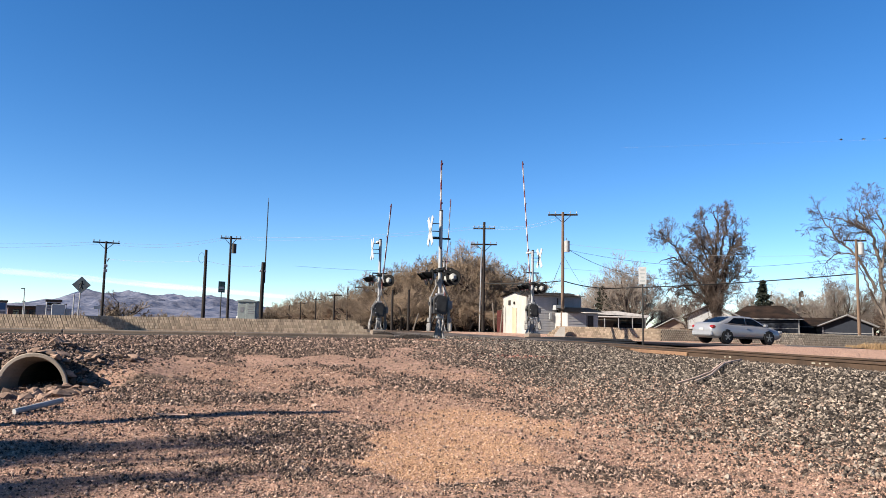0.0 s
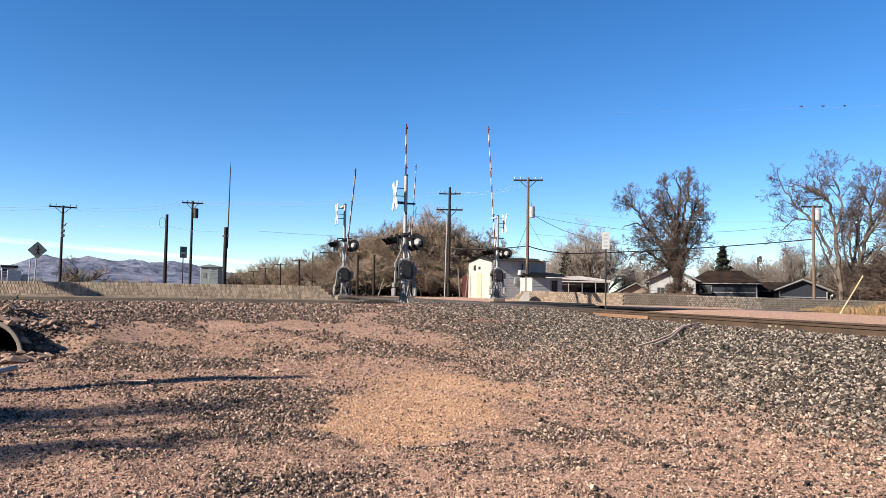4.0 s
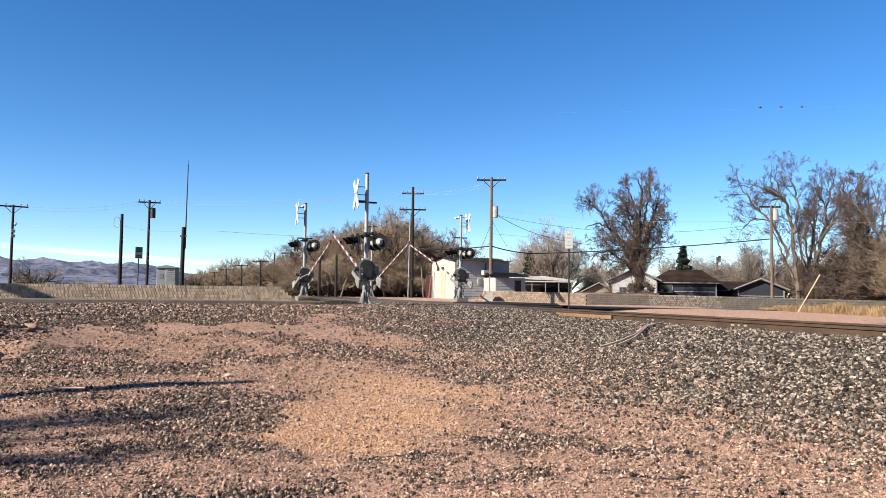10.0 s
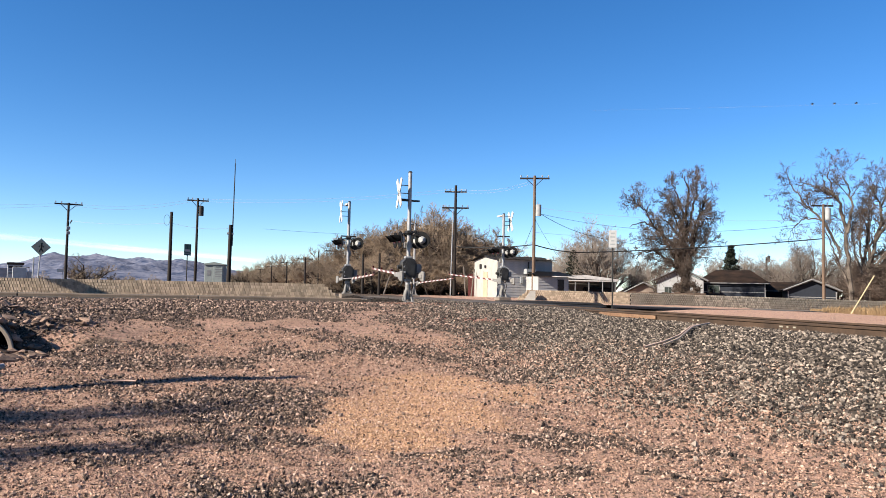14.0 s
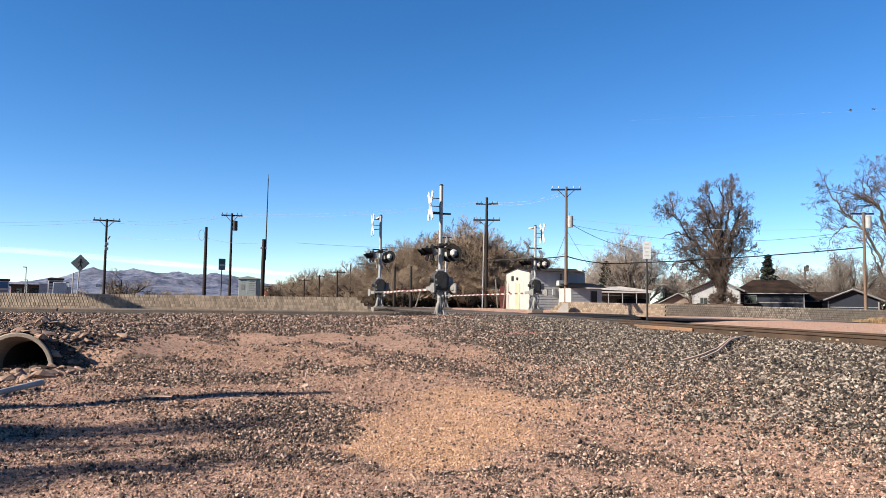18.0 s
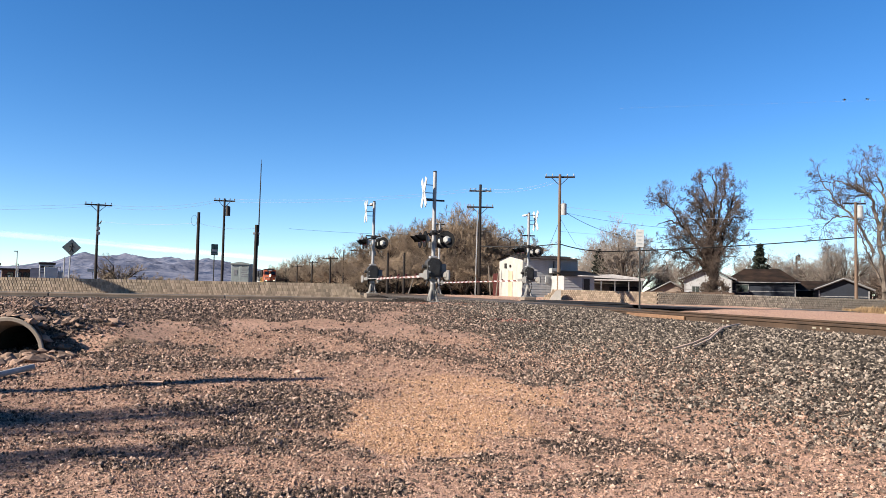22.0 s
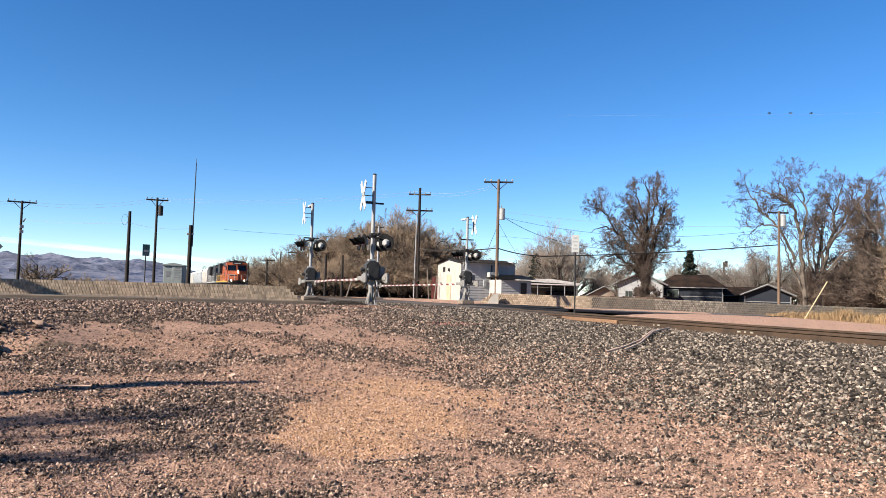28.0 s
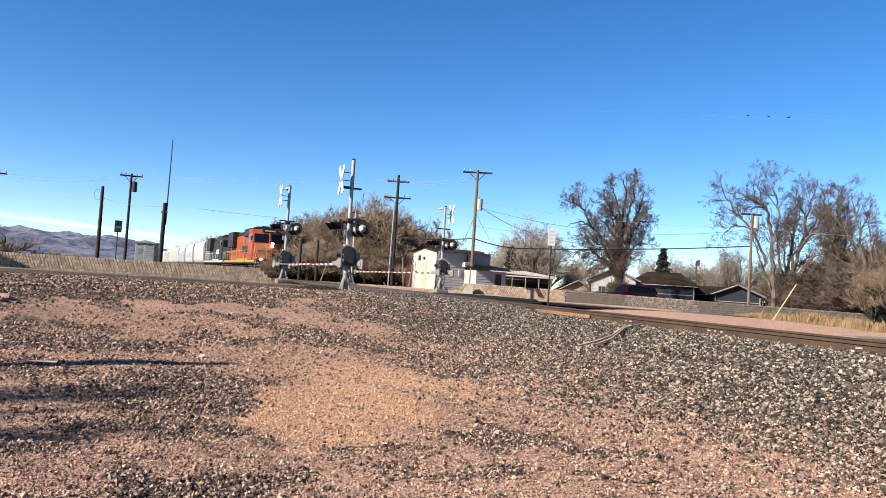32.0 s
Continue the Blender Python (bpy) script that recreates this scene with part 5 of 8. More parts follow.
OLD = dict(levels=[(0, 0, 0), (6, 42, 0.62), (5, 42, 0.6), (4, 44, 0.6)], wobble=0.13, lift=0.02, thin=0.0085, stem=0.4, split=0.045, first=0.2)
DEAD = dict(levels=[(0, 0, 0), (5, 38, 0.62), (4, 40, 0.6), (3, 42, 0.6)], wobble=0.13, lift=0.06, thin=0.0095, stem=0.4, split=0.045, first=0.2)
old_tree(16.6, 76, (
    (((0, -0.3), (-0.1, 3.0), (0.1, 6.6), (0.3, 9.6), (0.5, 11.4), (-0.1, 12.8)), 0.4, 0.04, 0.2),
    (((0.3, -0.3), (0.6, 3.4), (1.0, 6.6), (1.6, 8.6), (2.8, 9.8)), 0.28, 0.04, -0.5),
    (((0.9, 5.4), (1.5, 7.2), (2.4, 8.4), (3.7, 8.3)), 0.2, 0.03, 0.4),
    (((-0.3, 2.6), (-1.0, 4.2), (-2.8, 7.2), (-4.6, 8.2), (-6.5, 7.7)), 0.28, 0.035, 0.4),
    (((-3.4, 7.5), (-4.6, 9.4), (-6.1, 10.3), (-6.4, 11.2)), 0.12, 0.025, -0.3),
    (((-0.6, 3.2), (-1.6, 4.2), (-3.4, 5.2), (-5.0, 4.9), (-6.0, 4.0)), 0.22, 0.03, -0.5),
    (((-0.1, 5.2), (-0.6, 6.8), (-1.8, 8.0), (-3.2, 9.0)), 0.22, 0.03, 0.8),
    (((0, 5.6), (-0.5, 8.4), (-1.8, 10.3), (-2.8, 10.5)), 0.22, 0.03, -0.8),
    (((0.1, 6.0), (-0.2, 9.0), (-1.0, 11.4), (-1.6, 12.2)), 0.2, 0.03, 1.2),
    (((0.3, 6.0), (0.9, 9.0), (1.5, 11.0), (1.2, 12.4)), 0.2, 0.03, -1.2),
    (((0.6, 6.0), (1.6, 8.0), (2.4, 10.2), (2.6, 11.0)), 0.18, 0.03, 1.4),
    (((-0.2, 4.0), (-1.4, 6.0), (-2.6, 6.8), (-4.4, 6.6)), 0.16, 0.03, 1.6),
    (((0.1, 5.0), (-0.6, 7.4), (-1.4, 9.2), (-2.2, 9.4)), 0.16, 0.03, -2.0),
    (((0.3, 3.6), (1.4, 5.4), (2.6, 6.4), (3.6, 6.0)), 0.15, 0.025, 1.0),
    (((-0.3, 3.4), (-1.8, 5.6), (-4.0, 6.4), (-6.2, 5.9)), 0.14, 0.025, -1.2),
    (((-0.2, 3.0), (-1.4, 4.0), (-2.8, 4.2), (-4.0, 3.4)), 0.11, 0.02, 1.4),
), OLD, 11, "large bare cottonwood with a rounded crown behind the wall", BARK, TWIG, shoots=17, reach=1.85, scale=0.97, wide=0.82, extra=((0.2, 0.4, 0.4, 10, 1.5), (0.1, 1.6, 0.5, 26, 1.9), (0.1, 3.4, 0.7, 30, 2.0)))
old_tree(27.5, 72, (
    (((0, -0.3), (-0.35, 3.9), (-0.6, 7.4), (-1.2, 10.4), (-2.0, 11.3), (-2.6, 12.6)), 0.3, 0.03, 0.3),
    (((-1.0, 9.8), (-1.6, 10.9), (-2.0, 12.4), (-1.9, 14.0)), 0.13, 0.02, -0.3),
    (((-1.3, 10.4), (-2.4, 11.2), (-4.0, 11.9), (-6.4, 11.9)), 0.12, 0.02, 0.3),
    (((-0.9, 5.0), (-2.4, 8.2), (-4.0, 9.7), (-5.2, 11.8), (-5.6, 12.6)), 0.17, 0.02, -0.6),
    (((-2.6, 8.3), (-4.0, 8.6), (-5.0, 7.8), (-5.6, 6.2)), 0.09, 0.015, 0.4),
    (((-0.5, 7.0), (0.0, 9.6), (-0.3, 11.4), (-0.8, 12.6), (-0.4, 13.2)), 0.15, 0.02, 0.8),
    (((-0.3, 2.0), (-1.4, 4.8), (-2.0, 6.6), (-2.4, 7.4)), 0.13, 0.03, -0.8),
), DEAD, 21, "gaunt bare tree with broken pale limbs", BARK_PALE, TWIG, shoots=13, reach=2.0, scale=0.9)
GAUNT_B = old_tree(28.2, 74, (
    (((0, -0.3), (0.3, 3.9), (1.2, 7.8), (1.8, 10.8), (2.4, 13.6)), 0.3, 0.03, 0.3),
    (((0.9, 6.5), (2.8, 9.2), (4.4, 11.8), (4.8, 13.2)), 0.17, 0.02, -0.4),
    (((0.4, 4.4), (0.2, 7.4), (0.6, 10.0), (1.4, 12.6)), 0.17, 0.02, 0.8),
    (((1.5, 9.2), (0.8, 11.2), (1.0, 13.0)), 0.1, 0.02, -0.6),
    (((0.2, 2.8), (1.8, 5.4), (3.4, 6.6), (5.2, 7.4)), 0.17, 0.03, 0.9),
    (((2.0, 8.2), (3.4, 9.2), (5.2, 9.6)), 0.11, 0.02, -1.0),
    (((0.1, 2.4), (-0.8, 5.2), (-1.2, 7.8), (-1.0, 9.6)), 0.15, 0.02, -0.9),
), DEAD, 24, "tall bare tree with crooked pale limbs", BARK_PALE, TWIG, shoots=14, reach=2.0, scale=0.9)
MID = tree(10.5, 98, high(6.0, 98), 4, FULL, 31, "bare upright tree behind the trailer", BARK_PALE, TWIG_PALE, base=-0.3, lean=0.3, rad=0.22)
BUSH = tree(-3.0, 76, high(6.4, 76), 4, BUSHY, 41, "dense brown bare tree in the thicket", BARK, BRUSH, base=-0.2, lean=0.4, rad=0.2)
tree(16.75, 74.8, 2.3, 4, BUSHY, 61, "bare brown shrub at the foot of the big tree", BARK, TWIG, base=-0.3, lean=0.08, rad=0.07, kind_name="shrub")
DARKBUSH = tree(33.0, 69, 4.2, 5, BUSHY, 43, "dense dark bare thicket under the grove", BARK, TWIG, base=-0.3, lean=0.45, rad=0.12)
FARTREE = tree(-13.0, 190, 9.0, 3, FARW, 51, "far bare cottonwood in the tree line", BARK, BRUSH_FAR, base=-0.3, lean=0.35, rad=0.3)


def plant(src, az, r, height, seed, label="", base=-0.25, wide=1.0):
    rnd = random.Random(seed)
    x, y = at(az, r)
    o = copy_thing(src, Matrix.Translation((x, y, base)) @ Matrix.Rotation(rnd.uniform(0, 6.28), 4, "Z"))
    k = height / SRC_H[src.name]
    o.scale = (k * wide, k * wide, k)
    return tagged(o, label)


SRC_H = {GAUNT_B.name: 12.4, MID.name: high(6.0, 98), BUSH.name: high(6.4, 76), DARKBUSH.name: 4.2, FARTREE.name: 9.0}
# thicket behind the crossing
for i, (az, r, el) in enumerate(((-8.9, 88, 3.1), (-7.6, 84, 4.4), (-6.7, 80, 5.1), (-5.6, 78, 5.4), (-4.6, 80, 5.8), (-3.7, 84, 6.5), (-2.6, 80, 6.7), (-1.2, 78, 6.0), (-0.2, 80, 6.0), (0.9, 82, 5.7), (1.7, 80, 5.1), (2.6, 86, 4.3),
                                 (-8.0, 72, 2.6), (-6.2, 70, 3.0), (-4.9, 69, 3.2), (-3.2, 69, 3.3), (-1.8, 69, 3.2), (-0.6, 70, 3.2), (0.4, 71, 2.8), (-9.6, 80, 2.4))):
    plant(BUSH, az, r, high(el, r) + 0.2, 100 + i, "dense brown bare tree in the thicket", wide=1.15)
for i in range(13):
    plant(BUSH, -9.4 + 0.85 * i, 66.5 + 2.5 * (i % 3), high(1.5 + 0.5 * (i % 4), 68), 150 + i, "low brown brush at the foot of the thicket", wide=1.9)
for i, (az, r, el) in enumerate(((3.4, 100, 3.6), (8.4, 112, 4.3), (9.3, 120, 4.9), (11.5, 108, 5.3), (13.4, 118, 3.2), (18.6, 110, 3.4), (20.8, 112, 3.6), (21.5, 118, 3.2), (23.6, 112, 4.0), (24.6, 100, 4.6), (14.8, 98, 3.0), (13.0, 100, 2.6), (7.2, 106, 3.0))):
    plant(MID, az, r, high(el, r), 200 + i, "bare street tree behind the houses")
for i in range(22):
    rnd = random.Random(700 + i)
    plant(MID, 21.5 + 0.85 * i, rnd.uniform(108, 130), high(rnd.uniform(1.9, 3.0), 118), 720 + i, "bare brown thicket tree far behind the houses", wide=1.7)
for i, (az, r, el) in enumerate(((31.6, 74, 8.4), (33.4, 70, 8.0), (35.6, 72, 8.3), (27.9, 84, 7.4), (30.6, 84, 7.0), (33.4, 64, 3.4), (35.0, 62, 4.4), (31.0, 82, 4.4), (32.6, 76, 5.2), (34.2, 74, 5.4), (36.0, 72, 5.3), (31.9, 86, 5.4), (37.4, 70, 5.0))):
    plant(GAUNT_B if el > 5.5 else BUSH, az, r, high(el, r), 300 + i, "tall bare tree in the roadside grove")
for i, (az, r, el) in enumerate(((28.6, 86, 2.2), (29.8, 82, 2.6), (30.6, 76, 2.4), (31.4, 72, 2.8), (32.2, 70, 3.4), (33.9, 68, 3.0), (34.8, 72, 3.8), (35.8, 66, 3.2), (36.8, 68, 3.8), (30.2, 90, 3.4), (32.8, 84, 4.4), (34.4, 82, 4.6), (36.2, 80, 4.4))):
    plant(DARKBUSH, az, r, high(el, r) + 0.3, 340 + i, "dense dark bare thicket under the grove", wide=1.3)
for i in range(72):
    rnd = random.Random(900 + i)
    az = -17.2 + 8.6 * i / 71 + rnd.uniform(-0.15, 0.15)
    el = np.interp(az, [-17.2, -16.4, -15, -13.1, -12, -10.5, -8.5], [0.9, 1.35, 1.9, 2.45, 2.3, 2.95, 2.8]) * rnd.uniform(0.82, 1.04)
    r = np.interp(az, [-17.2, -8.5], [260, 130]) * rnd.uniform(0.95, 1.2)
    plant(FARTREE, az, r, high(el, r) + 0.3, 1000 + i, "far bare cottonwood in the tree line", wide=1.2)
for i, (az, r, el) in enumerate(((-26.85, 120, 2.05), (-27.4, 124, 1.2), (-24.0, 150, 0.8), (-23.0, 160, 0.7), (-25.3, 140, 0.75), (-22.2, 170, 0.6), (-29.9, 130, 0.8))):
    plant(FARTREE, az, r, high(el, r) + 0.2, 1100 + i, "small far bare tree", wide=1.3)


def conifer(az, r, height, seed):
    rnd = random.Random(seed)
    x, y = at(az, r)
    ob = empty("conifer", Matrix.Translation((x, y, -0.3)), "dark green conifer behind the roofs", "tree")
    part("trunk", Btube((0, 0, 0), (0, 0, height * 0.95), 0.14, 0.03, seg=7), BARK, ob)
    verts, faces = [], []
    for i in range(3200):
        f = rnd.random() ** 0.75
        z = height * (0.1 + 0.9 * f)
        rad = height * 0.36 * (1.02 - f) * rnd.uniform(0.2, 1.0) ** 0.6 * (0.85 + 0.25 * math.sin(f * 46))
        a = rnd.uniform(0, 6.283)
        c = Vector((math.cos(a) * rad, math.sin(a) * rad, z - rad * 0.15))
        s = rnd.uniform(0.1, 0.24)
        i0 = len(verts)
        for k in range(3):
            verts.append(c + Vector((rnd.gauss(0, s), rnd.gauss(0, s), rnd.gauss(0, s * 0.5))))
        faces.append((i0, i0 + 1, i0 + 2))
    o = mesh_ob("crown", verts, faces, CONIFER)
    o.parent = ob
    return ob


conifer(19.8, 105, high(3.55, 105) + 0.3, 1)
conifer(8.6, 100, high(3.3, 100), 2)
conifer(30.8, 90, high(3.0, 90), 3)


# ---- dry grass along the wall ----
def grass(name, n, place, hgt, seed, label):
    rnd = random.Random(seed)
    verts, faces = [], []
    for i in range(n):
        x, y, k = place(rnd)
        z = gz(x, y)
        for b in range(4):
            a = rnd.uniform(0, 6.283)
            h = hgt * k * rnd.uniform(0.5, 1.15)
            w = 0.008
            ox, oy = x + rnd.gauss(0, 0.05), y + rnd.gauss(0, 0.05)
            dx, dy = math.cos(a) * w, math.sin(a) * w
            lx, ly = rnd.gauss(0, 0.16) * h, rnd.gauss(0, 0.16) * h
            i0 = len(verts)
            verts += [(ox - dx, oy - dy, z - 0.03), (ox + dx, oy + dy, z - 0.03), (ox + lx * 0.4, oy + ly * 0.4, z + h * 0.6), (ox + lx, oy + ly, z + h)]
            faces += [(i0, i0 + 1, i0 + 2), (i0 + 1, i0 + 3, i0 + 2)]
    return tagged(mesh_ob(name, verts, faces, STRAW), label, "grass", kind="stuff")


def east_grass(rnd):
    az = rnd.uniform(25, 38)
    r = np.interp(az, [25, 28.5, 34, 38], [49, 45, 35, 31]) + rnd.gauss(0, 1.0)
    x, y = at(az, r)
    clump = float(np.clip(0.62 + 0.6 * relief(np.array(x), np.array(y), 0.55), 0.25, 1.1))
    return x, y, clump * rnd.uniform(0.5, 1.25) * np.interp(az, [25, 27.5, 29.5, 34], [0.35, 0.6, 0.85, 0.8])


grass("dry_grass", 9500, east_grass, 0.62, 1, "tall dry straw-coloured grass beside the wall")


def wall_grass(rnd):
    u = rnd.uniform(3, 32)
    p = WR1.lerp(WR2, u / 32) + Vector((-0.342, 0.94)) * rnd.uniform(0.6, 2.2)
    return p.x, p.y, rnd.uniform(0.8, 1.5)


grass("weeds", 900, wall_grass, 0.3, 2, "dry weeds standing behind the block wall")


# ---- buildings ----
SIDING = mat("white painted siding", (0.6, 0.6, 0.6), (0.46, 0.46, 0.46), 2, 0.7)
CREAM = mat("cream painted wall", (0.62, 0.59, 0.545), (0.5, 0.475, 0.435), 2, 0.75)
TAN_DOOR = mat("tan plywood door", (0.72, 0.55, 0.39), (0.6, 0.45, 0.31), 2, 0.7)
# near-black mottling paints the tree's dappled shade onto the shingles
ROOF_BROWN = mat("brown shingles with dappled shade in the colour", (0.12, 0.068, 0.044), (0.016, 0.011, 0.009), 0.9, 0.95, bump=0.02, fine=22)
ROOF_GREY = mat("grey roofing", (0.1, 0.08, 0.066), (0.055, 0.045, 0.038), 1.6, 0.95, bump=0.02, fine=22)
BLUE_WALL = mat("dark blue-grey siding", (0.022, 0.03, 0.05), (0.015, 0.021, 0.034), 2, 0.85)
GREY_WALL = mat("grey board wall", (0.58, 0.59, 0.61), (0.42, 0.43, 0.45), 2, 0.8)
TRIM = mat("white trim", (0.36, 0.36, 0.37), (0.24, 0.24, 0.25), 3, 0.6)
METAL_ROOF = mat("pale metal roof", (0.95, 0.89, 0.85), (0.6, 0.55, 0.52), 2, 0.45, 0.2)
BRICK_DARK = mat("brown brick", (0.2, 0.115, 0.085), (0.13, 0.07, 0.055), 4, 0.9)
PINK_WALL = mat("pinkish stucco", (0.45, 0.36, 0.3), (0.36, 0.28, 0.23), 2, 0.85)


def boards(parent, x0, x1, y, z0, z1, material, step=0.2):
    """Lapped siding boards on a wall that faces -y."""
    bm = B()
    vs = [bm.verts.new(v) for v in ((x0, y - 0.03, z0), (x1, y - 0.03, z0), (x1, y - 0.006, z0 + step), (x0, y - 0.006, z0 + step), (x0, y - 0.004, z0), (x1, y - 0.004, z0))]
    bm.faces.new(vs[:4])
    bm.faces.new((vs[4], vs[5], vs[1], vs[0]))
    first = part("siding_board", bm, material, parent)
    for i in range(1, int((z1 - z0) / step)):
        o = new("siding_board", first.data)
        o.parent = parent
        o.location = (0, 0, i * step)


def window(parent, x, z, w, h, y, frame_mat=TRIM):
    bm = B()
    t = 0.06
    for x0, x1, z0, z1 in ((x - w / 2 - t, x + w / 2 + t, z + h / 2, z + h / 2 + t), (x - w / 2 - t, x + w / 2 + t, z - h / 2 - t, z - h / 2), (x - w / 2 - t, x - w / 2, z - h / 2, z + h / 2), (x + w / 2, x + w / 2 + t, z - h / 2, z + h / 2), (x - 0.02, x + 0.02, z - h / 2, z + h / 2)):
        box(bm, x0, x1, y - 0.06, y + 0.02, z0, z1)
    f = part("window", bm, frame_mat, parent)
    part("pane", Bbox(x - w / 2, x + w / 2, y - 0.04, y - 0.02, z - h / 2, z + h / 2), GLASS_DARK, f)
    return f


# white shed by the crossing: gable end towards the street, long side with a lean-to
x, y = at(2.85, 58)
SHED = empty("shed", Matrix.Translation((x, y, -0.1)) @ turn, "white shed with cream gable end, tan door and grey roof", "shed")
E1, PK = 3.05, 3.38
part("gable_wall", Bbox(0, 0.15, 0, 5, 0, E1), CREAM, SHED, "cream plank gable wall")
bm = B()
prism(bm, [(0.0, E1), (5.0, E1), (2.5, PK)], 0, 0.15)
bmesh.ops.transform(bm, matrix=Matrix(((0, 1, 0, 0), (1, 0, 0, 0), (0, 0, 1, 0), (0, 0, 0, 1))), verts=bm.verts)
bmesh.ops.recalc_face_normals(bm, faces=bm.faces)
part("gable", bm, CREAM, SHED)
part("side_wall", Bbox(0.152, 4.7, 0, 0.15, 0, E1), SIDING, SHED, "white side wall")
part("back_wall", Bbox(0.152, 4.7, 4.85, 5, 0, E1), SIDING, SHED)
part("end_wall", Bbox(4.55, 4.7, 0.152, 4.848, 0, E1 + 0.2), SIDING, SHED)
boards(SHED, 0.05, 4.7, 0, 0.1, E1 - 0.1, SIDING)
for s in (-1, 1):
    bm = B()
    y0, y1 = (2.5, -0.35) if s < 0 else (2.5, 5.35)
    zl = PK + 0.06 - (PK - E1) * 2.85 / 2.5
    vs = [bm.verts.new(v) for v in ((-0.3, y0, PK + 0.06), (4.95, y0, PK + 0.06), (4.95, y1, zl), (-0.3, y1, zl))]
    bmesh.ops.solidify(bm, geom=[bm.faces.new(vs)], thickness=0.14)
    part("roof_slope", bm, ROOF_GREY, SHED, "grey roof slope with a dark edge")
part("door", Bbox(-0.03, -0.003, 2.0, 2.9, 0.05, 2.1, bevel=0.01), TAN_DOOR, SHED, "tan plywood door")
part("door_frame", Bbox(-0.02, -0.004, 2.9, 3.0, 0.05, 2.18), CREAM, SHED)
part("vent", Bbox(-0.05, -0.003, 3.3, 3.75, 2.35, 2.75, bevel=0.01), DARK, SHED, "small dark vent")
part("wall_lamp", Bbox(-0.12, -0.003, 2.3, 2.5, 2.4, 2.62, bevel=0.02), DARK, SHED)
part("meter", Bbox(1.9, 2.15, -0.12, -0.032, 1.2, 1.7, bevel=0.02), CAN, SHED, "grey meter box")
part("lean_to_wall", Bbox(2.45, 5.0, -2.2, -0.004, 0, 1.75), SIDING, SHED, "white lean-to walls")
boards(SHED, 2.45, 5.0, -2.2, 0.1, 1.75, SIDING)
bm = B()
vs = [bm.verts.new(v) for v in ((2.2, 0.0, 2.2), (5.35, 0.0, 2.2), (5.35, -2.6, 1.8), (2.2, -2.6, 1.8))]
bmesh.ops.solidify(bm, geom=[bm.faces.new(vs)], thickness=0.12)
part("lean_to_roof", bm, DARK, SHED, "dark low lean-to roof")
part("side_door", Bbox(4.1, 4.6, -2.25, -2.232, 0.05, 1.55, bevel=0.005), DARK, SHED, "dark glazed side door")
part("side_door_frame", Bbox(4.0, 4.07, -2.26, -2.232, 0.05, 1.6), TRIM, SHED)
part("pipe", Btube((2.6, -0.1, 0.8), (2.6, -0.1, 2.9), 0.05, seg=8), DARK, SHED)
part("ac_unit", Bbox(2.2, 3.0, -0.6, -0.04, 1.95, 2.35, bevel=0.02), CAN, SHED, "grey rooftop unit")

# concrete ramp block at the start of the east wall
x, y = at(3.75, 45.6)
rb = empty("ramp_wing", facing(x, y, -0.28), "cream concrete wing wall beside the signal", "concrete wall")
bm = B()
prism(bm, [(0.75, 0), (1.6, 0), (1.6, 0.84), (1.3, 0.8)], -0.25, 0.0)
part("wing", bm, CREAM, rb)

# mobile home with carport
x, y = at(7.75, 72)
TR = empty("mobile_home", facing(x, y, -0.3, turn=8), "mobile home with walls darkened as shade, a pale metal roof and carport", "mobile home")
# the carport's shade is painted into the wall colour
part("body", Bbox(0.4, 5.6, 2.6, 5.4, 0, 2.2, bevel=0.03), mat("trailer wall with carport shade in its colour", (0.17, 0.155, 0.14), (0.1, 0.092, 0.085), 1.5, 0.85), TR)
bm = B()
prism(bm, [(-0.2, 2.2), (5.95, 2.0), (5.95, 2.12), (2.8, 2.5), (-0.2, 2.38)], 2.2, 5.7)
part("roof", bm, METAL_ROOF, TR)
part("carport_roof", Bbox(-0.1, 5.3, 0, 2.3, 1.85, 1.97, bevel=0.01), METAL_ROOF, TR, "pale metal carport roof")
for px in (0.05, 1.3, 2.6, 3.9, 5.1):
    part("post", Btube((px, 0.1, 0), (px, 0.1, 1.85), 0.05, seg=6), TRIM, TR)
part("parked_box", Bbox(2.4, 5.0, 1.0, 2.2, 0, 1.3, bevel=0.1), BLACK, TR, "dark shape under the carport")
for i in range(9):
    part("picket", Bbox(-1.6 + i * 0.2, -1.5 + i * 0.2, 0.2, 0.24, 0, 1.2), TRIM, TR)


